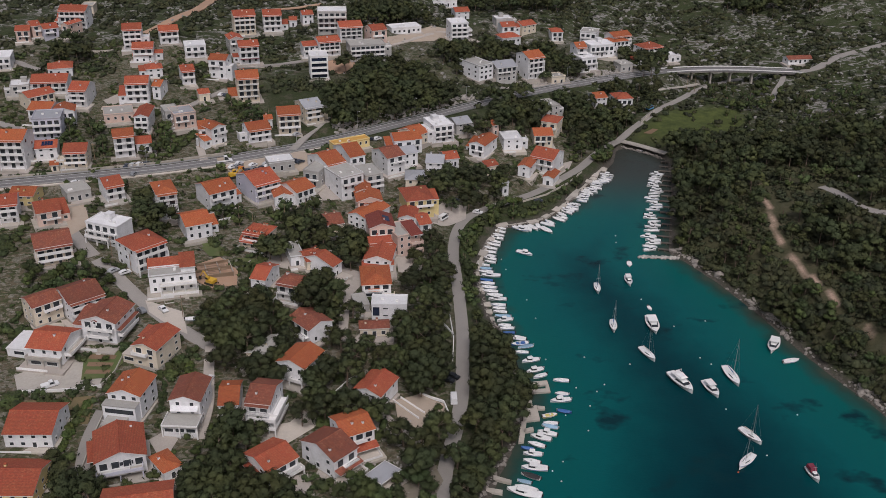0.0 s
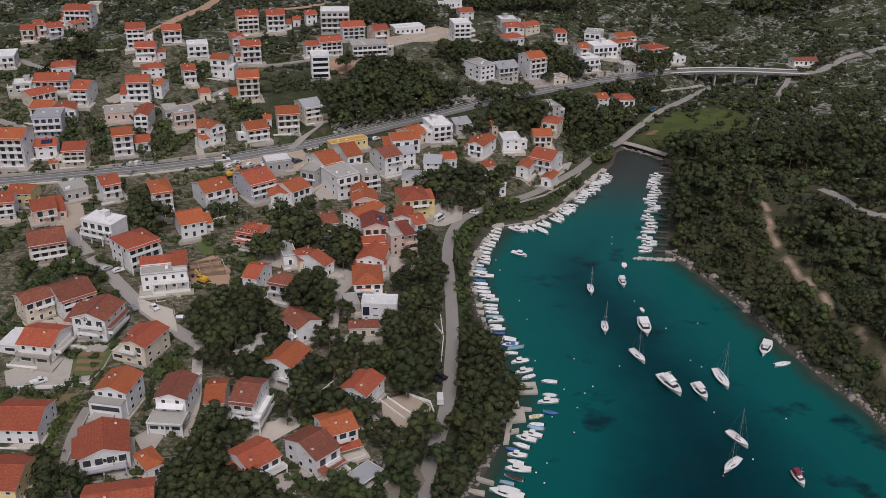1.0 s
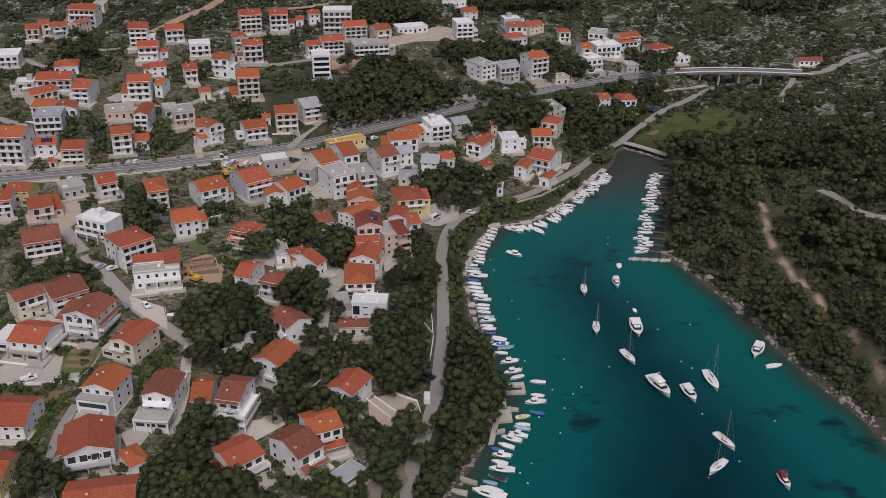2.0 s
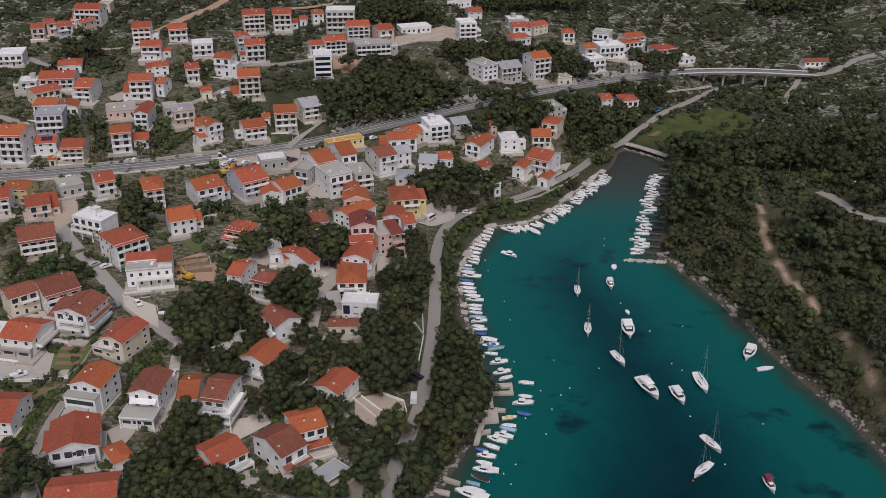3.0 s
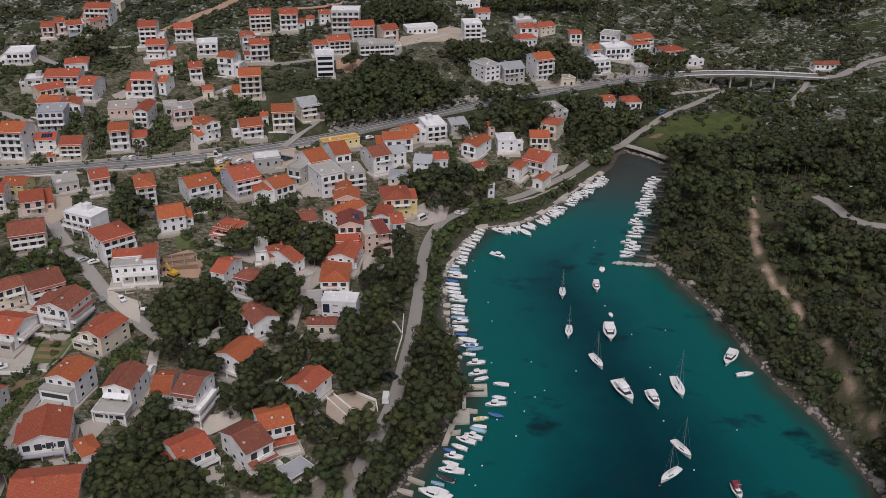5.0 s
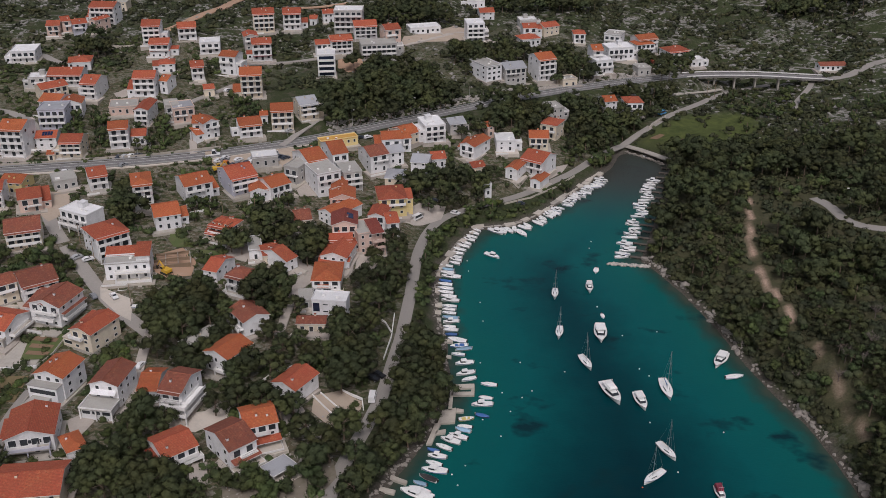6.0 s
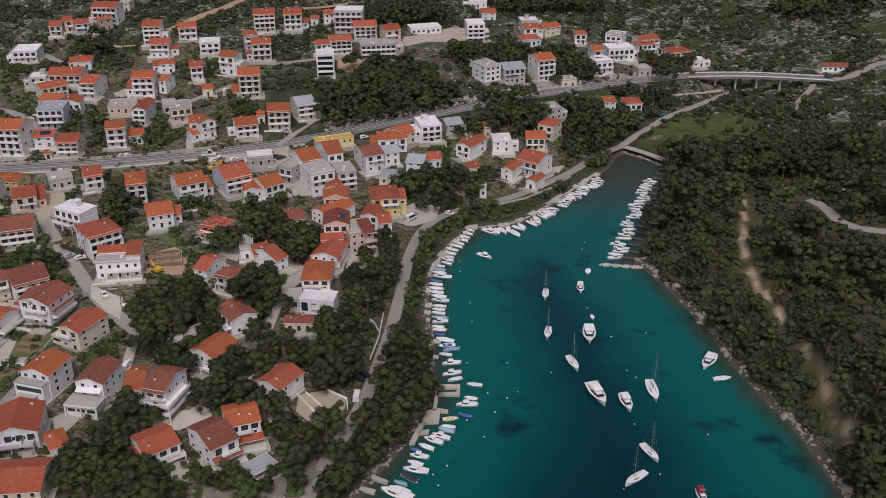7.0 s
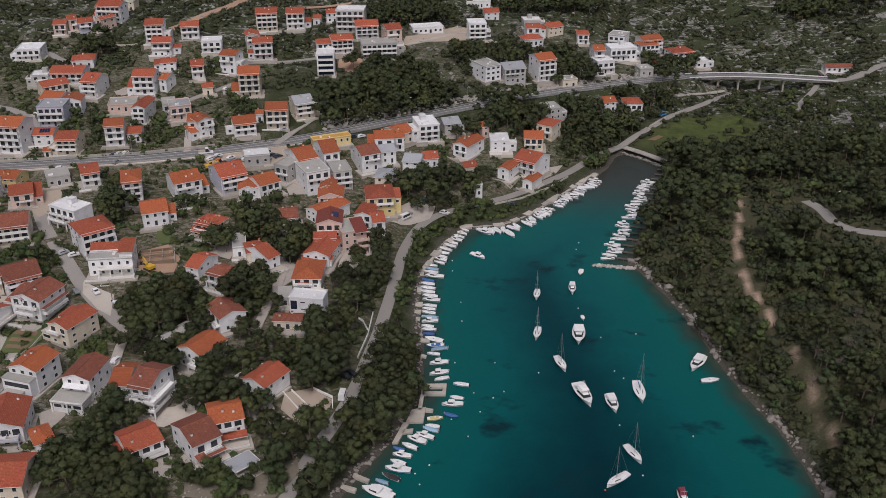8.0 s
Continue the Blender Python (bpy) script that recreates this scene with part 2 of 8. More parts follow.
EAST = [(108, 474, 3.1), (123.6, 494.4, 9), (141.6, 482.4, 5.4), (158.4, 512.4, 8.2), (190.8, 498, 10.8), (211.2, 477.6, 13.2), (221, 552, 17.4), (158, 553, 10.5), (174, 557, 9.6), (190, 548, 9.5), (206, 552, 11), (180, 540, 6.6), (153.6, 570, 10.8),
        (200.4, 615.6, 30), (194.4, 588, 21), (153.6, 628.8, 24), (120, 664.8, 33.6), (252, 570, 27.6), (276, 648, 43.2), (192, 696, 45.6),
        (136.8, 332.4, 11.4), (141.6, 288, 10.2), (146.4, 366, 14.4), (177.6, 355.2, 17.8), (168, 396, 15), (198, 414, 15.6), (141.6, 414, 10.8), (146.4, 450, 7.2), (180, 300, 16.8),
        (168, 258, 13.2), (228, 360, 21.6), (264, 480, 21.6), (186, 216, 14.4)]
SPOTS = np.array(TOWN + UPPER + EAST, float)
# roads: half width, then x, y, z along the middle line
ROADS = {}


def seg_dist(px, py, line):
    """Distance of points to a polyline, with the place along it (segment number + fraction)."""
    best, at = np.full(np.shape(px), 1e9), np.zeros(np.shape(px))
    for i in range(len(line) - 1):
        ax, ay, bx, by = line[i][0], line[i][1], line[i + 1][0], line[i + 1][1]
        dx, dy = bx - ax, by - ay
        u = np.clip(((px - ax) * dx + (py - ay) * dy) / (dx * dx + dy * dy), 0, 1)
        d = np.hypot(px - ax - u * dx, py - ay - u * dy)
        near = d < best
        best, at = np.where(near, d, best), np.where(near, i + u, at)
    return best, at


def inside(px, py, poly):
    odd = np.zeros(np.shape(px), bool)
    for (ax, ay), (bx, by) in zip(poly, poly[1:] + poly[:1]):
        if ay != by:
            odd ^= ((ay > py) != (by > py)) & (px < (bx - ax) * (py - ay) / (by - ay) + ax)
    return odd


def shore_dist(px, py):
    """Metres from the shore: plus on land, minus on the water."""
    px, py = np.asarray(px, float), np.asarray(py, float)
    d = seg_dist(px, py, SHORE)[0]
    return np.where(inside(px, py, SHORE), -d, d)


def smooth(a, b, v):
    u = np.clip((v - a) / (b - a), 0, 1)
    return u * u * (3 - 2 * u)


def ground_z(px, py, roads=True):
    px, py = np.asarray(px, float), np.asarray(py, float)
    top, low = np.zeros(px.shape), np.zeros(px.shape)
    for x, y, z in SPOTS:
        w = ((px - x) ** 2 + (py - y) ** 2 + 17.0 ** 2) ** -1.6
        top, low = top + w * z, low + w
    z = top / low
    d = shore_dist(px, py)
    cap = np.where(px > 100, 0.75, 0.4) + np.where(px > 100, 0.62, 0.3) * np.clip(d, 0, None)
    z = np.minimum(z, cap)
    z = np.where(d < 0, np.maximum(0.6 + 0.55 * d, -7), z)
    z = z + 90 * smooth(740, 1900, py) * (d > 0) + 60 * smooth(420, 1800, np.abs(px)) * (d > 0)
    if roads:
        for half, line in ROADS.values():
            dist, at = seg_dist(px, py, line)
            i = np.clip(at.astype(int), 0, len(line) - 2)
            zs = np.array([p[2] for p in line], float)
            zr = zs[i] + (at - i) * (zs[i + 1] - zs[i])
            keep = np.maximum(smooth(half + 0.8, half + 8, dist), 1 - smooth(2, 6, d))
            z = zr + (z - zr) * keep
    return z


def gz(x, y):
    return float(ground_z(np.array([x]), np.array([y]))[0])

HIGHWAY = [(-312, 326.4, 20.9), (-240, 344.4, 20.6), (-179.4, 361.8, 20.4), (-146, 372.4, 20), (-109, 384.1, 19.8), (-80.4, 396.8, 19.6), (-52.7, 412.8, 19.3), (-34.8, 425.6, 19.2),
           (-10.6, 445.3, 19.1), (15.6, 466.6, 18.8), (43.8, 489.5, 18.6), (74.2, 509, 18.5), (106.2, 527.6, 18.2), (139.6, 544, 18)]
VIADUCT = [(139.6, 544, 18), (154.7, 548.2, 17.9), (172.2, 550.1, 17.9), (188.2, 550.2, 17.8), (203.8, 549.4, 17.6), (220.8, 547.9, 17.5)]
ROADS["highway"] = (3.9, HIGHWAY)
ROADS["hill_road"] = (2.7, [(220.8, 547.9, 17.5), (231, 550, 18.6), (238, 555.6, 21.2), (243.6, 560.4, 22.8), (259.2, 564.1, 25.7), (288, 578.4, 28.2), (360, 600, 33.6)])
ROADS["shore_road"] = (2.15, [(4.8, 156, 2.9), (5.5, 192.4, 2.9), (7.6, 212.8, 2.9), (10.2, 224.4, 2.8), (12, 235.3, 2.6), (13.6, 248.4, 2.8), (14, 263.6, 3.1), (14.8, 276.7, 3.5),
                             (14.3, 307.4, 3.6), (13, 338.9, 3.6), (14.2, 354.7, 3.3), (16, 364.6, 3.3), (20.1, 374.6, 3.2), (27, 381.4, 3.2), (36.6, 389.3, 3.2), (48.9, 397.5, 3.2), (56.6, 405.7, 3.2),
                             (67.4, 419.7, 3.2), (73.6, 427, 3.2), (78.9, 435.2, 3.2), (82.7, 442.8, 3.2), (88.4, 452.3, 3.2), (94.7, 461.4, 3.1), (101.8, 470.0, 2.9)])
ROADS["bay_road"] = (2.0, [(101.8, 470.0, 2.9), (108.6, 478.2, 5.3), (117.2, 487.3, 7.4), (126.4, 500.8, 8.6), (135, 509.4, 9.1), (146, 521.2, 9.4), (158.3, 537.4, 9.4), (173.5, 550, 9.1), (189.8, 558.8, 9.6)])
ROADS["causeway"] = (1.8, [(101.8, 470.0, 2.9), (107.6, 466.8, 2.8), (115.0, 460.0, 2.7), (122.2, 452.6, 2.7)])
ROADS["street"] = (2.5, [(-65.8, 263.9, 8.2), (-81.5, 275.5, 10.2), (-93.5, 287.8, 11.3), (-103.4, 299.3, 13), (-115.2, 311.6, 15.1), (-126.2, 325.7, 15.8), (-136.7, 341.9, 16.7), (-145.2, 355.2, 18)])
ROADS["lane"] = (1.9, [(-82.9, 180, 4.8), (-86.4, 199.2, 5.3), (-89.4, 208.1, 5.5), (-91.3, 219, 5.9), (-90.7, 232.1, 6.4)])
ROADS["east_road"] = (2.5, [(171.6, 381.6, 15.2), (175.2, 375, 15.6), (176.8, 367.2, 16.3), (175.4, 359.5, 16.8), (176.8, 354.0, 16.9), (179.6, 351.2, 17), (185, 349.2, 17.2), (192, 348, 17.5), (205, 346.5, 18.2), (264, 340, 20.4)])
ROADS["track"] = (1.5, [(211.2, 549.6, 15.4), (207.5, 539.9, 13.9), (201, 530, 12.4), (195.6, 520, 11.3), (193, 511, 11), (195.5, 503, 11)])

# ---------------------------------------------------------------- mesh helpers
class Kit:
    """Gathers boxes, slabs and lofts into one mesh, with a material number for each face."""

    def __init__(self):
        self.v, self.f, self.m = [], [], []

    def add(self, verts, faces, mat=0):
        k = len(self.v)
        self.v += [tuple(p) for p in verts]
        for i, f in enumerate(faces):
            self.f.append([k + j for j in f])
            self.m.append(mat[i] if isinstance(mat, (list, tuple)) else mat)
        return self

    def box(self, x0, x1, y0, y1, z0, z1, mat=0):
        v = [(x, y, z) for z in (z0, z1) for y in (y0, y1) for x in (x0, x1)]
        return self.add(v, [(0, 2, 3, 1), (4, 5, 7, 6), (0, 1, 5, 4), (2, 6, 7, 3), (0, 4, 6, 2), (1, 3, 7, 5)], mat)

    def prism(self, outline, y0, y1, mat=0):
        """An outline of (x, z), drawn out from y0 to y1."""
        n = len(outline)
        v = [(x, y0, z) for x, z in outline] + [(x, y1, z) for x, z in outline]
        f = [tuple(range(n)), tuple(range(2 * n - 1, n - 1, -1))] + [(i, n + i, n + (i + 1) % n, (i + 1) % n) for i in range(n)]
        return self.add(v, f, mat)

    def tube(self, a, b, ra, rb, n=6, mat=0):
        a, b = Vector(a), Vector(b)
        q = (b - a).to_track_quat("Z", "Y")
        ring = [(math.cos(6.2832 * i / n), math.sin(6.2832 * i / n)) for i in range(n)]
        v = [a + q @ Vector((ra * c, ra * s, 0)) for c, s in ring] + [b + q @ Vector((rb * c, rb * s, 0)) for c, s in ring]
        f = [(i, (i + 1) % n, n + (i + 1) % n, n + i) for i in range(n)] + [tuple(range(n - 1, -1, -1)), tuple(range(n, 2 * n))]
        return self.add(v, f, mat)

    def loft(self, rings, mat=0, ends=True):
        """Rings of equal length joined one to the next (open rings: the sheet between them)."""
        n = len(rings[0])
        v = [p for r in rings for p in r]
        f = [(k * n + i, k * n + i + 1, k * n + n + i + 1, k * n + n + i) for k in range(len(rings) - 1) for i in range(n - 1)]
        if ends:
            f += [(k * n + n - 1, k * n, k * n + n, k * n + 2 * n - 1) for k in range(len(rings) - 1)]
            f += [tuple(range(n - 1, -1, -1)), tuple(range((len(rings) - 1) * n, len(rings) * n))]
        return self.add(v, f, mat)

    def mesh(self, name, *mats):
        me = bpy.data.meshes.new(name)
        me.from_pydata(self.v, [], self.f)
        for m in mats:
            me.materials.append(m)
        me.polygons.foreach_set("material_index", self.m)
        me.update()
        return me


def part(name, mesh, parent, label="", m=None):
    ob = new(name, mesh)
    ob.parent = parent
    if m is not None:
        ob.matrix_basis = m
    return tagged(ob, label)


def thing(name, m, label, category, group="", kind="", mesh=None):
    ob = new(name, mesh)
    ob.matrix_basis = m
    return tagged(ob, label, category, group, kind)


def setting(name, mesh, label, category):
    return tagged(new(name, mesh), label, category, kind="structure")

# ---------------------------------------------------------------- ground, water, roads
def axis(lo, hi, step, far):
    inner = list(np.arange(lo, hi + 0.1, step))
    grow, out = step, []
    v = hi
    while v < far:
        grow *= 1.35
        v += grow
        out.append(v)
    grow, v, back = step, lo, []
    while v > -far:
        grow *= 1.35
        v -= grow
        back.append(v)
    return np.array(back[::-1] + inner + out)


def sheet(name, xs, ys, zs, mats, attrs):
    nx, ny = len(xs), len(ys)
    gx, gy = np.meshgrid(xs, ys)
    co = np.stack([gx, gy, zs], -1).reshape(-1, 3)
    i = (np.arange(ny - 1)[:, None] * nx + np.arange(nx - 1)[None]).ravel()
    quads = np.stack([i, i + 1, i + nx + 1, i + nx], -1)
    me = bpy.data.meshes.new(name)
    me.from_pydata(co.tolist(), [], quads.tolist())
    for key, val in attrs.items():
        me.attributes.new(key, "FLOAT", "POINT").data.foreach_set("value", np.asarray(val, float).ravel())
    me.polygons.foreach_set("use_smooth", [True] * len(quads))
    me.materials.append(mats)
    return me


def fbm(px, py, size, seed):
    """Rolling unevenness from a few turned sine waves."""
    rng = np.random.RandomState(seed)
    z = 0
    for k in range(9):
        a, ph, s = rng.uniform(0, 6.28), rng.uniform(0, 6.28), size * rng.uniform(0.5, 1.8)
        z = z + np.sin((px * math.cos(a) + py * math.sin(a)) * 6.28 / s + ph) * s / size
    return z / 9


BUILT = [(-330, 235), (-110, 196), (-60, 190), (-10, 190), (8, 200), (12, 300), (12, 370), (60, 410), (95, 465), (60, 480), (30, 455), (-5, 430), (-60, 410), (-75, 440), (-85, 520), (-150, 520), (-330, 520)]
SITES = [(-60, 480), (-60, 560), (30, 590), (70, 590), (160, 585), (160, 545), (100, 528), (60, 512), (20, 500), (-10, 500)]
FIELD = [(112, 472), (122, 466), (140, 462), (160, 468), (172, 484), (170, 500), (151, 508), (135, 500), (122, 490)]


# footpaths worn through the headland wood
PATHS = [[(146.6, 386, 0), (143.8, 370, 0), (140, 348, 0), (138.1, 331, 0), (138.2, 316.4, 0), (140.3, 304.8, 0), (142.6, 294.8, 0), (143.5, 286.8, 0)], [(147.2, 272.9, 0), (148.6, 262, 0), (149.2, 255, 0), (149.8, 245.6, 0), (152, 232.9, 0)]]


def ground_material():
    m, n, l, p = nodes_of("open_ground")
    pos = n.new("ShaderNodeNewGeometry").outputs["Position"]

    def at(key):
        a = n.new("ShaderNodeAttribute")
        a.attribute_name = key
        return a.outputs["Fac"]

    fine, mid, wide = noise_node(n, l, pos, 1.6, 6, 0.7), noise_node(n, l, pos, 0.22, 6, 0.65), noise_node(n, l, pos, 0.045, 4)
    soil = blend(n, l, ramp(n, l, fine, 0.3, 0.7), (0.05, 0.042, 0.031), (0.125, 0.108, 0.082))
    weeds = blend(n, l, ramp(n, l, fine, 0.3, 0.7), (0.022, 0.03, 0.012), (0.05, 0.063, 0.026))
    base = blend(n, l, ramp(n, l, mid, 0.3, 0.48), soil, weeds)
    stone = blend(n, l, ramp(n, l, fine, 0.25, 0.75), (0.12, 0.115, 0.106), (0.34, 0.327, 0.305))
    # bare limestone shows in ragged bands on the open hills
    stretch = n.new("ShaderNodeMapping")
    stretch.inputs["Scale"].default_value = (0.06, 0.2, 0.5)
    stretch.inputs["Rotation"].default_value = (0, 0, radians(-28))
    l.new(pos, stretch.inputs["Vector"])
    bands = noise_node(n, l, stretch.outputs[0], 1.0, 7, 0.72)
    mask = n.new("ShaderNodeMath")
    mask.operation = "MULTIPLY"
    l.new(ramp(n, l, bands, 0.585, 0.63), mask.inputs[0])
    l.new(at("karst"), mask.inputs[1])
    base = blend(n, l, mask.outputs[0], base, stone)
    # ledges and old dry-stone terraces wander over the hills as thin broken pale lines
    ledges = []
    for turn_by, size_x, size_y in ((-24, 0.02, 0.075), (16, 0.03, 0.06)):
        lay = n.new("ShaderNodeMapping")
        lay.inputs["Rotation"].default_value = (0, 0, radians(turn_by))
        lay.inputs["Scale"].default_value = (size_x, size_y, 0.02)
        l.new(pos, lay.inputs["Vector"])
        off = n.new("ShaderNodeMath")
        off.operation = "SUBTRACT"
        off.inputs[1].default_value = 0.5
        l.new(noise_node(n, l, lay.outputs[0], 1.0, 5, 0.6), off.inputs[0])
        away = n.new("ShaderNodeMath")
        away.operation = "ABSOLUTE"
        l.new(off.outputs[0], away.inputs[0])
        ledges.append(ramp(n, l, away.outputs[0], 0.016, 0.005))
    both = n.new("ShaderNodeMath")
    both.operation = "MAXIMUM"
    l.new(ledges[0], both.inputs[0])
    l.new(ledges[1], both.inputs[1])
    broken = n.new("ShaderNodeMath")
    broken.operation = "MULTIPLY"
    l.new(both.outputs[0], broken.inputs[0])
    l.new(ramp(n, l, noise_node(n, l, pos, 0.09, 5, 0.7), 0.44, 0.54), broken.inputs[1])
    lines = n.new("ShaderNodeMath")
    lines.operation = "MULTIPLY"
    l.new(broken.outputs[0], lines.inputs[0])
    l.new(at("karst"), lines.inputs[1])
    base = blend(n, l, lines.outputs[0], base, stone)
    # the headland and valley floor carry dry olive grass
    heath = blend(n, l, ramp(n, l, mid, 0.38, 0.62), (0.05, 0.052, 0.025), (0.09, 0.08, 0.047))
    heath = blend(n, l, 1.0, heath, blend(n, l, ramp(n, l, fine, 0.25, 0.75), (0.6, 0.6, 0.6), (1.35, 1.35, 1.35)), "MULTIPLY")
    base = blend(n, l, at("heath"), base, heath)
    # gardens, yards and terraces: a patchwork of small plots
    turn = n.new("ShaderNodeMapping")
    turn.inputs["Rotation"].default_value = (0, 0, radians(24))
    turn.inputs["Scale"].default_value = (0.13, 0.2, 0.0)
    l.new(pos, turn.inputs["Vector"])
    cells = n.new("ShaderNodeTexVoronoi")
    cells.distance = "CHEBYCHEV"
    ragged = n.new("ShaderNodeVectorMath")
    ragged.operation = "MULTIPLY_ADD"
    wisp = n.new("ShaderNodeTexNoise")
    wisp.inputs["Scale"].default_value, wisp.inputs["Detail"].default_value = 0.5, 5
    l.new(pos, wisp.inputs["Vector"])
    l.new(wisp.outputs["Color"], ragged.inputs[0])
    ragged.inputs[1].default_value = (0.45, 0.45, 0)
    l.new(turn.outputs[0], ragged.inputs[2])
    l.new(ragged.outputs[0], cells.inputs["Vector"])
    pick = n.new("ShaderNodeSeparateColor")
    l.new(cells.outputs["Color"], pick.inputs[0])
    plots = n.new("ShaderNodeValToRGB")
    plots.color_ramp.interpolation = "CONSTANT"
    l.new(pick.outputs[0], plots.inputs[0])
    pe = plots.color_ramp.elements
    pe[0].color, pe[1].position, pe[1].color = (0.21, 0.185, 0.15, 1), 0.28, (0.125, 0.1, 0.07, 1)
    for where, col in ((0.44, (0.07, 0.078, 0.034, 1)), (0.6, (0.15, 0.122, 0.085, 1)), (0.74, (0.06, 0.07, 0.03, 1)), (0.84, (0.25, 0.232, 0.2, 1))):
        q = pe.new(where)
        q.color = col
    yard = blend(n, l, 1.0, plots.outputs[0], blend(n, l, ramp(n, l, fine, 0.25, 0.75), (0.55, 0.54, 0.52), (1.35, 1.35, 1.35)), "MULTIPLY")
    mask2 = n.new("ShaderNodeMath")
    mask2.operation = "MULTIPLY"
    tufty = noise_node(n, l, pos, 0.7, 7, 0.8)
    l.new(ramp(n, l, tufty, 0.3, 0.62), mask2.inputs[0])
    l.new(at("built"), mask2.inputs[1])
    base = blend(n, l, mask2.outputs[0], base, yard)
    meadow = blend(n, l, ramp(n, l, mid, 0.35, 0.65), (0.045, 0.06, 0.018), (0.088, 0.108, 0.032))
    base = blend(n, l, at("meadow"), base, meadow)
    edge = blend(n, l, ramp(n, l, fine, 0.3, 0.7), (0.035, 0.031, 0.024), (0.125, 0.112, 0.095))
    worn = blend(n, l, ramp(n, l, fine, 0.3, 0.7), (0.26, 0.16, 0.11), (0.56, 0.43, 0.34))
    base = blend(n, l, at("bare"), base, worn)
    base = blend(n, l, at("bank"), base, edge)
    l.new(base, p.inputs["Base Color"])
    p.inputs["Roughness"].default_value = 0.95
    p.inputs["Specular IOR Level"].default_value = 0.2
    bumped(n, l, p, fine, 0.7, 0.35)
    return m


def soft_poly(px, py, poly, edge):
    d = seg_dist(px, py, poly + poly[:1])[0]
    return smooth(-edge, edge, np.where(inside(px, py, poly), d, -d))


_xs, _ys = axis(-300, 320, 2.1, 3200), axis(170, 740, 2.1, 3200)
_gx, _gy = np.meshgrid(_xs, _ys)
_gz, _gd = ground_z(_gx, _gy), shore_dist(_gx, _gy)
_road = np.ones(_gx.shape)
for _half, _line in ROADS.values():
    _road = np.minimum(_road, smooth(_half + 1, _half + 6, seg_dist(_gx, _gy, _line)[0]))
_built = np.maximum(soft_poly(_gx, _gy, BUILT, 8) * (1 - 0.2 * smooth(385, 420, _gy)), 0.5 * soft_poly(_gx, _gy, SITES, 10))
_karst = smooth(480, 530, _gy) * (1 - 0.8 * _built) + 0.75 * smooth(150, 200, _gx) * smooth(440, 480, _gy) + 0.2 * smooth(115, 135, _gx)
_rough = (fbm(_gx, _gy, 26, 3) * 1.1 + fbm(_gx, _gy, 9, 5) * 0.45) * _road * (0.35 + 0.9 * np.clip(_karst, 0, 1)) * smooth(3, 14, _gd)
_gz = _gz + _rough
ground = setting("ground", sheet("ground", _xs, _ys, _gz, ground_material(), {
    "built": _built * smooth(2, 10, _gd), "karst": np.clip(_karst, 0, 1), "meadow": soft_poly(_gx, _gy, FIELD, 5), "heath": 0.75 * smooth(100, 112, _gx) * (1 - smooth(455, 500, _gy)) * smooth(3, 8, _gd),
    "bare": np.maximum(1 - smooth(0.2, 1.35, seg_dist(_gx, _gy, PATHS[0])[0] + 1.1 * fbm(_gx, _gy, 9, 31)), 0.5 - 0.5 * smooth(0.0, 1.0, seg_dist(_gx, _gy, PATHS[1])[0] + 1.6 * fbm(_gx, _gy, 9, 32))),
    "bank": 1 - smooth(0.6, 2.4, _gd - np.where(_gx > 100, -0.3, 1.0) + 0.8 * fbm(_gx, _gy, 7, 44))}), "dry hillside of soil, weeds and pale limestone", "ground")


def stand(x, y):
    """Height of the ground sheet itself at a place."""
    i, j = int(np.searchsorted(_xs, x)) - 1, int(np.searchsorted(_ys, y)) - 1
    u, v = (x - _xs[i]) / (_xs[i + 1] - _xs[i]), (y - _ys[j]) / (_ys[j + 1] - _ys[j])
    return float((1 - u) * (1 - v) * _gz[j, i] + u * (1 - v) * _gz[j, i + 1] + (1 - u) * v * _gz[j + 1, i] + u * v * _gz[j + 1, i + 1])


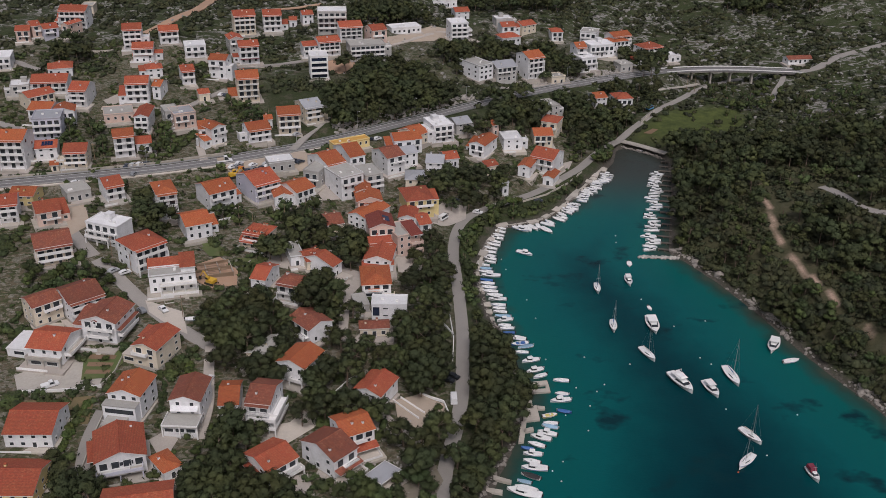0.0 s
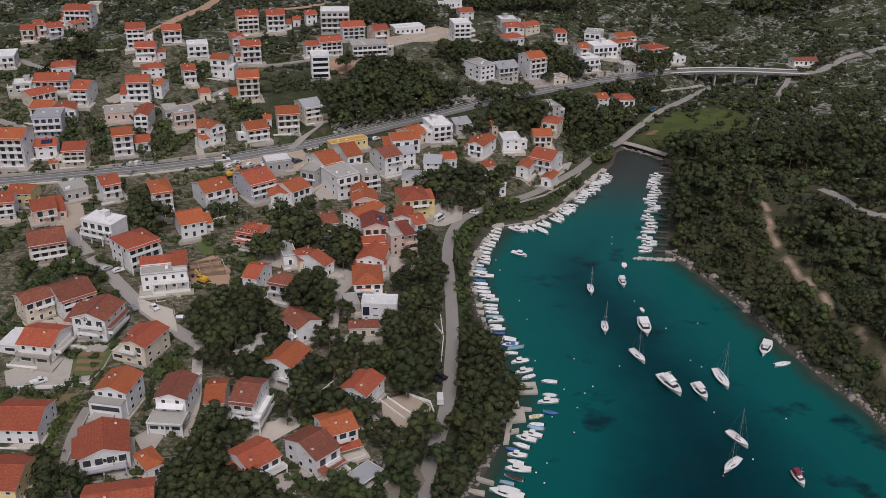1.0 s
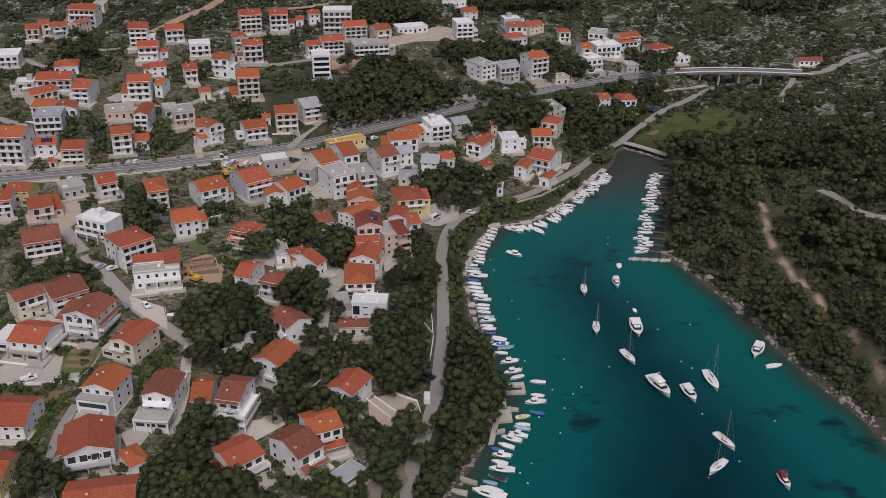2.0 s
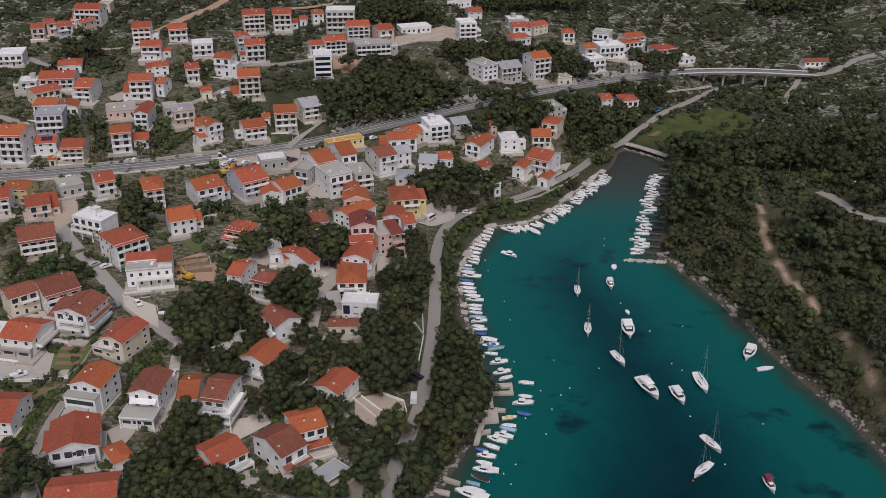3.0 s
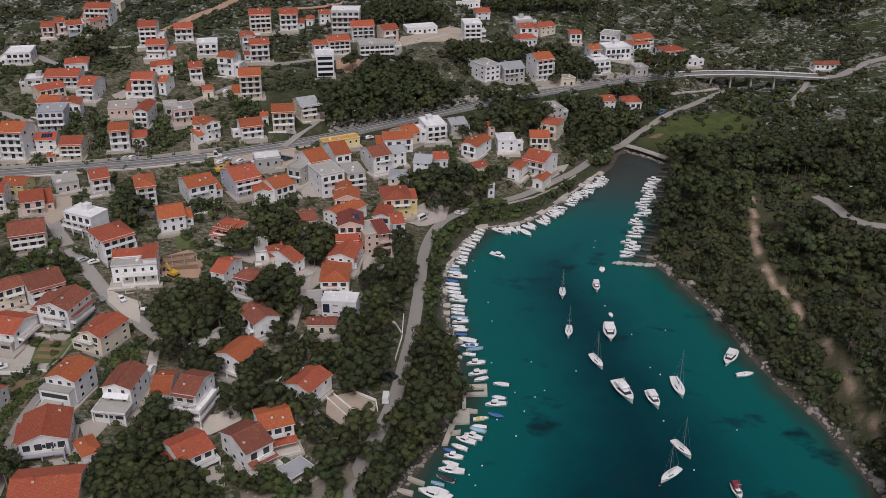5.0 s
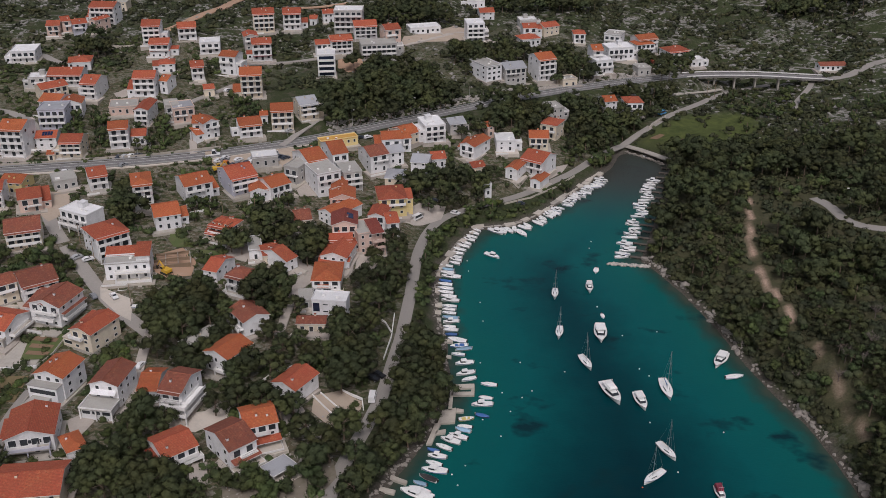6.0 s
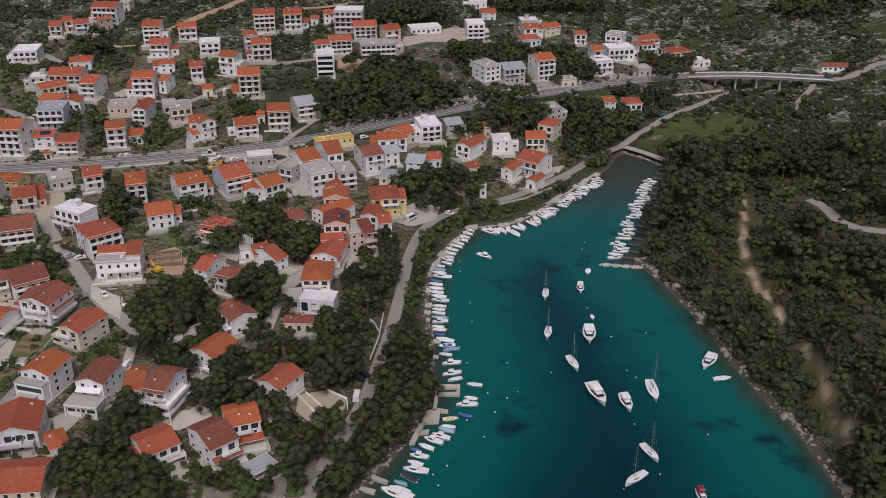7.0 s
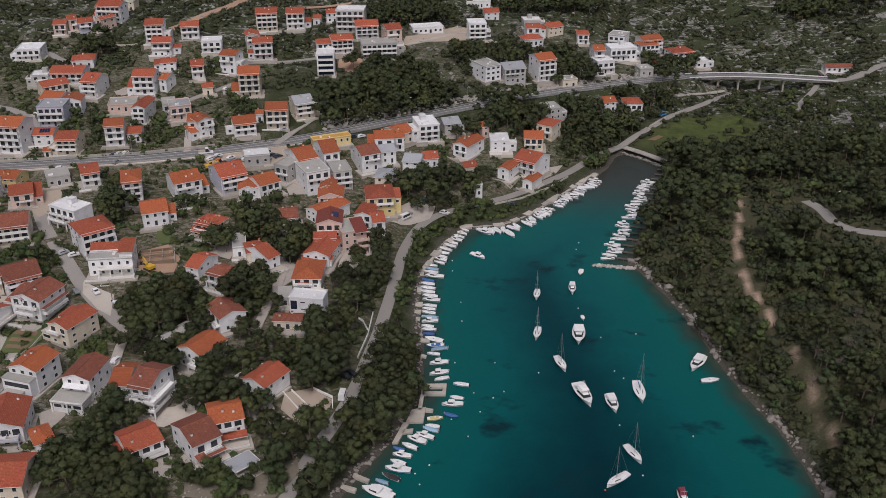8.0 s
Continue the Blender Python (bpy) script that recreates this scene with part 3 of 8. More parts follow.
def water_material():
    m, n, l, p = nodes_of("bay_water")
    pos = n.new("ShaderNodeNewGeometry").outputs["Position"]
    a = n.new("ShaderNodeAttribute")
    a.attribute_name = "offshore"
    wob = n.new("ShaderNodeMath")
    wob.operation = "MULTIPLY_ADD"
    wob.inputs[1].default_value, wob.inputs[2].default_value = 16.0, -8.0
    l.new(noise_node(n, l, pos, 0.07, 5), wob.inputs[0])
    dist = n.new("ShaderNodeMath")
    l.new(a.outputs["Fac"], dist.inputs[0])
    l.new(wob.outputs[0], dist.inputs[1])
    r = n.new("ShaderNodeValToRGB")
    l.new(ramp(n, l, dist.outputs[0], 0, 60), r.inputs[0])
    e = r.color_ramp.elements
    e[0].position, e[0].color = 0.0, (0.05, 0.06, 0.045, 1)
    e[1].position, e[1].color = 1.0, (0.0004, 0.022, 0.03, 1)
    for at, c in ((0.06, (0.022, 0.056, 0.046, 1)), (0.16, (0.002, 0.088, 0.082, 1)), (0.42, (0.001, 0.077, 0.079, 1)), (0.72, (0.0005, 0.037, 0.044, 1))):
        k = e.new(at)
        k.color = c
    weed = n.new("ShaderNodeMapping")
    weed.inputs["Scale"].default_value = (0.042, 0.06, 1)
    l.new(pos, weed.inputs["Vector"])
    beds = noise_node(n, l, weed.outputs[0], 1.0, 4, 0.55)
    c = blend(n, l, ramp(n, l, beds, 0.6, 0.69), r.outputs[0], (0.003, 0.026, 0.032))
    head = n.new("ShaderNodeAttribute")
    head.attribute_name = "shallow"
    c = blend(n, l, head.outputs["Fac"], c, (0.042, 0.043, 0.037))
    l.new(c, p.inputs["Base Color"])
    p.inputs["Roughness"].default_value = 0.22
    p.inputs["IOR"].default_value = 1.33
    p.inputs["Specular IOR Level"].default_value = 0.17
    s = n.new("ShaderNodeMapping")
    s.inputs["Scale"].default_value = (0.5, 1.1, 1)
    s.inputs["Rotation"].default_value = (0, 0, radians(20))
    l.new(pos, s.inputs["Vector"])
    bumped(n, l, p, noise_node(n, l, s.outputs[0], 1.3, 5, 0.65), 0.35, 0.25)
    return m


_wx, _wy = axis(5, 150, 2.2, 3000), axis(150, 470, 2.2, 3000)
_ux, _uy = np.meshgrid(_wx, _wy)
water = setting("water", sheet("water", _wx, _wy, np.where(_uy > 520, -40.0, 0.0) + np.where(np.abs(_ux - 80) > 240, -40.0, 0.0), water_material(), {
    "offshore": np.clip(-shore_dist(_ux, _uy), 0, 90), "shallow": 0.9 * smooth(375, 435, _uy)}), "clear teal sea water of a narrow bay with dark weed beds", "water")


def strip(line, left, right, lift, mat, name, step=3.0):
    """A ribbon along a line, from left to right of its middle, lying on the line's own heights."""
    pts = []
    for a, b in zip(line, line[1:]):
        k = max(1, int(math.dist(a[:2], b[:2]) / step))
        pts += [tuple(a[c] + (b[c] - a[c]) * i / k for c in range(3)) for i in range(k)]
    pts.append(line[-1])
    arr = np.array(pts, float)
    for _ in range(4):
        arr[1:-1] = 0.25 * arr[:-2] + 0.5 * arr[1:-1] + 0.25 * arr[2:]
    tan = np.gradient(arr[:, :2], axis=0)
    tan /= np.linalg.norm(tan, axis=1)[:, None]
    nor = np.stack([-tan[:, 1], tan[:, 0]], -1)
    kit = Kit()
    rings = []
    for p, q in zip(arr, nor):
        a, b = p[:2] + q * left, p[:2] + q * right
        rings.append([(a[0], a[1], p[2] + lift), (b[0], b[1], p[2] + lift), (b[0], b[1], p[2] + lift - 0.5), (a[0], a[1], p[2] + lift - 0.5)])
    kit.loft(rings)
    return kit.mesh(name, mat)


ROAD_LOOK = {"highway": (ASPHALT, "grey asphalt main road with worn white edge lines"), "hill_road": (OLD_ASPHALT, "pale asphalt road climbing the rocky slope"),
             "shore_road": (OLD_ASPHALT, "narrow dusty asphalt road along the bay"), "bay_road": (OLD_ASPHALT, "pale narrow road rising from the head of the bay"),
             "causeway": (CONCRETE, "pale stone causeway across the head of the bay"), "street": (OLD_ASPHALT, "steep grey residential street between houses"),
             "lane": (OLD_ASPHALT, "narrow concrete lane between garden walls"), "east_road": (OLD_ASPHALT, "pale asphalt road among the pines"),
             "track": (OLD_ASPHALT, "single grey track running under the viaduct")}
for _key, (_half, _line) in ROADS.items():
    _mat, _label = ROAD_LOOK[_key]
    setting("road_" + _key if not _key.endswith("road") else _key, strip(_line, _half, -_half, 0.12, _mat, _key), _label, "road")
for _off in (3.4, 0.07, -3.4):
    setting("road_line", strip(HIGHWAY, _off + 0.09, _off - 0.09, 0.15, LINE, "line"), "worn white painted road line", "road marking")

setting("pavement", strip(HIGHWAY[1:8], -4.6, -6.0, 0.2, PALE_YARD, "pavement"), "pale paved footway beside the main road", "pavement")

# ---------------------------------------------------------------- houses
FOOT = []                       # x, y, yaw, half width, half depth of everything that stands
WALL_WORD = {"w": "white rendered", "c": "cream rendered", "p": "pale pink", "k": "salmon pink", "l": "lilac-grey", "g": "bare grey concrete", "y": "yellow rendered", "n": "white and navy glass"}
ROOF_WORD = {"o": "bright orange tiled", "r": "red-orange tiled", "d": "maroon tiled", "b": "weathered brown-red tiled", "g": "grey sheet", "w": "flat white", "c": "flat concrete", "y": "ochre sheet"}
MESHES = {}


def window_mesh(w, h, pane, kind):
    """A frame of four bars and a mullion standing proud of the wall, and the dark pane set back inside it. It faces -y."""
    key = (round(w, 1), round(h, 1), pane.name, kind)
    if key not in MESHES:
        w, h = key[0], key[1]
        t = 0.08
        rect = lambda i, yy: [(-w / 2 + i, yy, i), (w / 2 - i, yy, i), (w / 2 - i, yy, h - i), (-w / 2 + i, yy, h - i)]
        v = rect(0, 0.03) + rect(0, -0.07) + rect(t, -0.07) + rect(t, -0.015)
        f = [(r + i, r + (i + 1) % 4, r + 4 + (i + 1) % 4, r + 4 + i) for r in (0, 4, 8) for i in range(4)]
        whole = Kit().add(v, f + [(12, 13, 14, 15)], [0] * 12 + [1]).mesh("window", FRAME_WHITE, pane)
        frame_me = whole if kind == "whole" else Kit().add(v, f).mesh("window", FRAME_WHITE)
        p = Kit().box(-w / 2 + t, w / 2 - t, -0.02, 0.03, t, h - t).mesh("pane", pane)
        MESHES[key] = (frame_me, p)
    return MESHES[key]


def shutter_mesh(w, h):
    key = ("shutter", round(w, 2), round(h, 1))
    if key not in MESHES:
        k = Kit().box(-w / 2, w / 2, -0.06, 0.02, 0, h)
        for i in range(4):
            k.box(-w / 2 + 0.06, w / 2 - 0.06, -0.085, -0.055, 0.1 + i * h / 4, i * h / 4 + h / 4 - 0.06)
        MESHES[key] = k.mesh("shutter", SHUTTER)
    return MESHES[key]


def roof_kit(kind, w, d, rise, over=0.45, thick=0.2):
    """A roof over w x d whose ridge runs along x; z = 0 is the top of the walls. Faces: 0 tile, 1 white edges and soffit."""
    k = Kit()
    a, b = w / 2 + over * 0.8, d / 2 + over
    drop = rise * over / (d / 2)
    if kind == "gable":
        for s in (-1, 1):
            top = [(-a, s * b, -drop + thick), (a, s * b, -drop + thick), (a, 0, rise + thick), (-a, 0, rise + thick)]
            low = [(x, y, z - thick) for x, y, z in top]
            f = [(0, 1, 2, 3), (7, 6, 5, 4), (0, 4, 5, 1), (1, 5, 6, 2), (3, 7, 4, 0)]
            k.add(top + low, [q if s < 0 else q[::-1] for q in f], [0, 1, 1, 1, 1])
    else:
        r = max(0.3, a - b)
        top = [(-a, -b, -drop + thick), (a, -b, -drop + thick), (a, b, -drop + thick), (-a, b, -drop + thick), (-r, 0, rise + thick), (r, 0, rise + thick)]
        low = [(x, y, z - thick) for x, y, z in top[:4]]
        k.add(top + low, [(0, 1, 5, 4), (1, 2, 5), (2, 3, 4, 5), (3, 0, 4), (0, 6, 7, 1), (1, 7, 8, 2), (2, 8, 9, 3), (3, 9, 6, 0), (9, 8, 7, 6)], [0, 0, 0, 0, 1, 1, 1, 1, 1])
    return k


def dormer(root, x, y, z, tile, wall, wide=1.5):
    """A gabled dormer that looks out to the front."""
    a = wide / 2
    dm = part("dormer", Kit().prism([(x - a, z - 0.4), (x + a, z - 0.4), (x + a, z + 1.0), (x, z + 1.5), (x - a, z + 1.0)], y, y + 3.2).mesh("dormer", wall), root)
    r = Kit()
    for s in (-1, 1):
        r.prism([(x + s * (a + 0.2), z + 0.92), (x, z + 1.52), (x, z + 1.66), (x + s * (a + 0.2), z + 1.06)], y - 0.25, y + 3.3)
    part("dormer_roof", r.mesh("dormer_roof", tile), dm, "small tiled dormer roof")
    me, pm = window_mesh(0.9, 1.0, PANE, "whole")
    part("window", me, dm, "", pose(x, y, z))


def deck(root, x0, x1, y0, y1, z, floor_mat, low=None, rail=0.9, thick=0.22, wall_mat=None, label="raised terrace with a white parapet"):
    """A terrace or balcony: slab, solid parapet on three sides, corner posts down to low."""
    wm = wall_mat or TRIM
    t = part("terrace", Kit().box(x0, x1, y0, y1, z - thick, z).mesh("terrace", floor_mat), root, label)
    if rail:
        k = Kit().box(x0, x1, y0, y0 + 0.14, z, z + rail).box(x0, x0 + 0.14, y0 + 0.14, y1 - 0.03, z, z + rail).box(x1 - 0.14, x1, y0 + 0.14, y1 - 0.03, z, z + rail)
        part("parapet", k.mesh("parapet", wm), t)
    if low is not None:
        n = max(2, int((x1 - x0) / 4) + 1)
        for i in range(n):
            u = x0 + 0.2 + (x1 - x0 - 0.4) * i / (n - 1)
            part("post", Kit().box(u - 0.17, u + 0.17, y0 + 0.08, y0 + 0.42, low, z - thick).mesh("post", wm), t)
    return t


def annex(root, x0, x1, y0, y1, z0, z1, wall, top=None, panes=2, label="flat-roofed extension"):
    """A flat-roofed block built on to a house, with windows to the front."""
    a = part("extension", Kit().box(x0, x1, y0, y1, z0, z1).mesh("extension", wall), root, label)
    part("roof_slab", Kit().box(x0 - 0.15, x1 + 0.15, y0 - 0.15, y1, z1, z1 + 0.2).mesh("roof_slab", top or CONCRETE), a)
    for i in range(panes):
        w = min(3.4, (x1 - x0) / panes - 0.5)
        me, pm = window_mesh(w, 1.3, PANE, "whole")
        part("window", me, a, "", pose(x0 + (x1 - x0) * (i + 0.5) / panes, y0, z1 - 1.9))
    return a


def lean_roof(root, x0, x1, y0, y1, z0, z1, tile, label="sloping tiled canopy"):
    """A single slope of tiles, from z0 at y0 up to z1 at y1."""
    k = Kit().add([(x0, y0, z0), (x1, y0, z0), (x1, y1, z1), (x0, y1, z1), (x0, y0, z0 - 0.18), (x1, y0, z0 - 0.18), (x1, y1, z1 - 0.18), (x0, y1, z1 - 0.18)],
                  [(0, 1, 2, 3), (7, 6, 5, 4), (0, 4, 5, 1), (1, 5, 6, 2), (2, 6, 7, 3), (3, 7, 4, 0)], [0, 1, 1, 1, 1, 1])
    return part("canopy", k.mesh("canopy", tile, TRIM), root, label)


def house(x, y, yaw, w, d, h, roof, rc, wc, flags=""):
    """A house whose front (local -y) is w wide. roof: p gable with the ridge along the front, q gable to the front, h hipped, f flat.
    flags: B balconies on every upper floor, b on one, g dark glass or rails, s solar panels, a arched attic windows, r red ground floor, x no windows of the usual kind."""
    rnd = random.Random(int(x * 31 + y * 17))
    pick = random.Random(int(x * 13 + y * 29))
    if y > 330 and h > 5 and not set(flags) & set("Bbg") and wc != "n" and pick.random() < 0.75:
        flags += pick.choice("Bbb")
    zs = [gz(x + u * w / 2 * math.cos(radians(yaw)) - v * d / 2 * math.sin(radians(yaw)), y + u * w / 2 * math.sin(radians(yaw)) + v * d / 2 * math.cos(radians(yaw))) for u in (-1, 1) for v in (-1, 1)]
    z0, near = gz(x, y), y < 325
    foot = min(zs) - z0 - 1.2
    floors = max(1, round(h / 2.75))
    high = "single-storey" if floors == 1 else ("two-storey" if floors == 2 else "three-storey" if floors == 3 else "tall")
    extra = " with balconies" if "B" in flags else (" with a balcony" if "b" in flags else "")
    root = thing("house", pose(x, y, z0, 0, 0, yaw), f"{high} {WALL_WORD[wc]} house, {ROOF_WORD[rc]} roof{extra}", "house", "houses of the town")
    FOOT.append((x, y, yaw, w / 2 + 0.6, d / 2 + 0.6))
    wall, fh, rise = WALLS[wc], h / floors, 0
    if roof in "pqh":
        rise = 0.36 * (min(w, d) if roof == "h" else d if roof == "p" else w) / 2
    # walls
    k = Kit()
    if roof == "q":
        k.prism([(-w / 2, foot), (w / 2, foot), (w / 2, h), (0, h + rise), (-w / 2, h)], -d / 2, d / 2)
    elif roof == "p":
        n0 = len(k.v)
        k.prism([(-d / 2, foot), (d / 2, foot), (d / 2, h), (0, h + rise), (-d / 2, h)], -w / 2, w / 2)
        k.v[n0:] = [(-b, a, c) for a, b, c in k.v[n0:]]
    else:
        k.box(-w / 2, w / 2, -d / 2, d / 2, foot, h)
    part("wall", k.mesh("wall", wall), root)
    # plinth
    if near:
        part("plinth", Kit().box(-w / 2 - 0.06, w / 2 + 0.06, -d / 2 - 0.06, d / 2 + 0.06, foot, 0.35).mesh("plinth", CONCRETE), root, "grey concrete plinth")
    # paved forecourt on its own retaining wall
    out, si, so = rnd.uniform(2.4, 5.0), rnd.uniform(0.4, 2.2), rnd.uniform(0.4, 2.2)
    ca, sa = math.cos(radians(yaw)), math.sin(radians(yaw))
    low = min(gz(x + u * ca + (d / 2 + out) * sa, y + u * sa - (d / 2 + out) * ca) for u in (-w / 2, 0, w / 2)) - z0
    if low < -2.2:
        out *= 0.5
        low *= 0.6
    mid = seg_dist(np.array([x + (d / 2 + out) * sa]), np.array([y - (d / 2 + out) * ca]), HIGHWAY)[0][0]
    if rnd.random() < 0.85 and mid > 7 and w > 4.5:
        top = 0.14 if low > -0.9 else max(-0.5, low + 0.9)
        pave = rnd.choice((PAVING, PAVING, PALE_YARD, CONCRETE, QUAY))
        fc = part("forecourt", Kit().box(-w / 2 - si, w / 2 + so, -d / 2 - out, d / 2 - 0.5, min(low, foot) - 1.0, top).mesh("forecourt", pave), root, "paved forecourt with retaining wall")
        k = Kit().box(-w / 2 - si, w / 2 * rnd.uniform(-0.3, 0.9), -d / 2 - out, -d / 2 - out + 0.18, top, top + rnd.uniform(0.5, 0.95))
        part("garden_wall", k.mesh("garden_wall", rnd.choice((TRIM, CONCRETE, QUAY))), fc)
        if near or rnd.random() < 0.5:
            u = rnd.uniform(-0.4, 0.4) * w
            st = Kit()
            for i in range(4):
                st.box(u - 0.7, u + 0.7, -d / 2 - out - 0.3 * (i + 1), -d / 2 - out - 0.3 * i, top - 2.2, top - 0.18 * (i + 1))
            part("steps", st.mesh("steps", CONCRETE), fc, "short flight of concrete steps")
        FOOT.append((x + (d / 2 + out / 2) * sa, y - (d / 2 + out / 2) * ca, yaw, w / 2 + 0.2, out / 2 - 0.6))
    # roof
    if roof in "pqh":
        turn = roof == "q" or (roof == "h" and d > w)
        rw, rd = (d, w) if turn else (w, d)
        me = roof_kit("hip" if roof == "h" else "gable", rw, rd, rise).mesh("roof", ROOFS[rc], TRIM)
        m = pose(0, 0, h, 0, 0, 90 if turn else 0)
        rf = part("roof", me, root, f"{ROOF_WORD[rc]} roof with white eaves", m)
        reach = rw / 2 + 0.36 if roof != "h" else max(0.3, rw / 2 - rd / 2 - 0.1)
        part("ridge_cap", Kit().tube((-reach, 0, rise + 0.2), (reach, 0, rise + 0.2), 0.15, 0.15, 6).mesh("ridge_cap", ROOFS[rc]), rf)
        for _ in range(rnd.choice((0, 1, 1, 2))):
            cx, cy = rnd.uniform(-0.35, 0.35) * rw, rnd.choice((-1, 1)) * rnd.uniform(0.1, 0.3) * rd
            zc = rise * (1 - abs(cy) / (rd / 2))
            c = Kit().box(cx - 0.3, cx + 0.3, cy - 0.3, cy + 0.3, zc - 0.3, zc + 0.95).box(cx - 0.4, cx + 0.4, cy - 0.4, cy + 0.4, zc + 0.95, zc + 1.08, 1)
            part("chimney", c.mesh("chimney", wall, ROOFS[rc]), rf, "rendered chimney with a flat cap")
        if "s" in flags:
            pan = Kit()
            for i in range(4):
                u = -0.2 * rw + i * 1.15
                s = rise / (rd / 2)
                pan.add([(u, -rd * 0.36, rise - s * rd * 0.36 + 0.34), (u + 1.05, -rd * 0.36, rise - s * rd * 0.36 + 0.34), (u + 1.05, -rd * 0.1, rise - s * rd * 0.1 + 0.34), (u, -rd * 0.1, rise - s * rd * 0.1 + 0.34),
                         (u, -rd * 0.36, rise - s * rd * 0.36 + 0.25), (u + 1.05, -rd * 0.36, rise - s * rd * 0.36 + 0.25), (u + 1.05, -rd * 0.1, rise - s * rd * 0.1 + 0.25), (u, -rd * 0.1, rise - s * rd * 0.1 + 0.25)],
                        [(0, 1, 2, 3), (4, 0, 3, 7), (1, 5, 6, 2), (4, 5, 1, 0), (3, 2, 6, 7)])
            part("solar_panel", pan.mesh("solar_panel", SOLAR), rf, "dark blue solar panels on the tiles")
    else:
        rf = part("roof", Kit().box(-w / 2 - 0.15, w / 2 + 0.15, -d / 2 - 0.15, d / 2 + 0.15, h, h + 0.25).mesh("roof", ROOFS[rc]), root, f"{ROOF_WORD[rc]} roof slab")
        if rc != "b":
            k = Kit()
            a, b = w / 2 + 0.15, d / 2 + 0.15
            k.box(-a, a, -b, -b + 0.2, h + 0.25, h + 0.65).box(-a, a, b - 0.2, b, h + 0.25, h + 0.65)
            k.box(-a, -a + 0.2, -b + 0.2, b - 0.2, h + 0.25, h + 0.65).box(a - 0.2, a, -b + 0.2, b - 0.2, h + 0.25, h + 0.65)
            part("parapet", k.mesh("parapet", wall if wc != "n" else TRIM), rf)
        if w > 8 and rnd.random() < 0.2:
            u = rnd.uniform(-0.25, 0.2) * w
            part("roof_hut", Kit().box(u, u + 2.6, 0.05 * d, 0.35 * d, h + 0.25, h + 2.3).box(u - 0.15, u + 2.75, 0.05 * d - 0.15, 0.35 * d + 0.15, h + 2.3, h + 2.45).mesh("roof_hut", wall), rf, "small stair hut on the roof")
        for _ in range(2 if w > 7 else 0):
            u, v = rnd.uniform(-0.4, 0.4) * w, rnd.uniform(-0.35, 0.0) * d
            part("roof_unit", Kit().box(u, u + 0.9, v, v + 0.5, h + 0.25, h + 0.95).mesh("roof_unit", TRIM), rf)
    if "a" in flags:
        for u in (-0.3, 0.0, 0.3):
            dormer(root, u * w, -d / 2 + 0.5, h + 0.1, ROOFS[rc], wall)
    # windows, floor by floor
    pane = NAVY if wc == "n" else PANE
    ww = 1.7 if "g" in flags else rnd.choice((1.1, 1.2, 1.4))
    hang = rnd.random() < 0.3 and "g" not in flags and not (near and wc == "w")
    for i in range(0 if "x" in flags else floors):
        zf = i * fh
        bal = i > 0 and ("B" in flags or ("b" in flags and i == floors - 1))
        for side, length in (("front", w), ("left", d), ("right", d)) + ((("back", w),) if near and w > 6 and i == floors - 1 else ()):
            if side == "front" and wc == "n":
                me, pm = window_mesh(w * 0.86, fh * 0.62, pane, "whole")
                part("window", me, root, "wide navy glass window band", pose(0, -d / 2, zf + fh * 0.2))
                continue
            n = max(1, int((length - 0.8) / (2.7 if side == "front" else 3.6 if near else 4.6)))
            if "g" in flags and side == "front":
                n = max(1, int((length - 0.5) / 2.6))
            for j in range(n):
                u = (j + 0.5) / n - 0.5
                if side == "front":
                    tall = bal or (i == 0 and j == n // 2)
                    m = pose(u * (w - 0.6), -d / 2, zf + (0.12 if tall else 0.95))
                elif side == "back":
                    tall = False
                    m = pose(u * (w - 0.6), d / 2, zf + 0.95, 0, 0, 180)
                else:
                    if rnd.random() < (0.25 if near else 0.4):
                        continue
                    tall, s = False, (-1 if side == "left" else 1)
                    m = pose(s * w / 2, u * (d - 0.6), zf + 0.95, 0, 0, 90 * s)
                hh = min(fh - 0.45, 2.2) if tall else min(1.4, fh - 1.3)
                if hh < 0.6:
                    hh = 0.6
                wide = ww if not (tall and bal) else max(ww, 2.1)
                wide = min(wide, length / n - 0.5)
                door = i == 0 and tall and not ("g" in flags)
                if near:
                    me, pm = window_mesh(wide, hh, pane, "frame")
                    win = part("door" if door else "window", me, root, "", m)
                    part("pane", pm, win)
                    if hang and not tall and wide < 1.5:
                        for s in (-1, 1):
                            part("shutter", shutter_mesh(wide / 2, hh), win, "", pose(s * (wide * 0.75 + 0.02), 0, 0))
                else:
                    me, pm = window_mesh(wide, hh, pane, "whole")
                    part("door" if door else "window", me, root, "", m)
        if bal:
            bw = w * (0.96 if "B" in flags else 0.62)
            c = 0 if "B" in flags else rnd.choice((-1, 1)) * (w - bw) / 2 * 0.8
            out = 1.45
            sl = part("balcony", Kit().box(c - bw / 2, c + bw / 2, -d / 2 - out, -d / 2 + 0.02, zf - 0.17, zf + 0.02).mesh("balcony", TRIM), root, "projecting concrete balcony slab")
            rail = RAIL if rnd.random() < 0.3 else TRIM
            k = Kit()
            if rail is TRIM:
                k.box(c - bw / 2, c + bw / 2, -d / 2 - out, -d / 2 - out + 0.1, zf + 0.02, zf + 0.95)
                k.box(c - bw / 2, c - bw / 2 + 0.1, -d / 2 - out + 0.1, -d / 2 - 0.02, zf + 0.02, zf + 0.95).box(c + bw / 2 - 0.1, c + bw / 2, -d / 2 - out + 0.1, -d / 2 - 0.02, zf + 0.02, zf + 0.95)
            else:
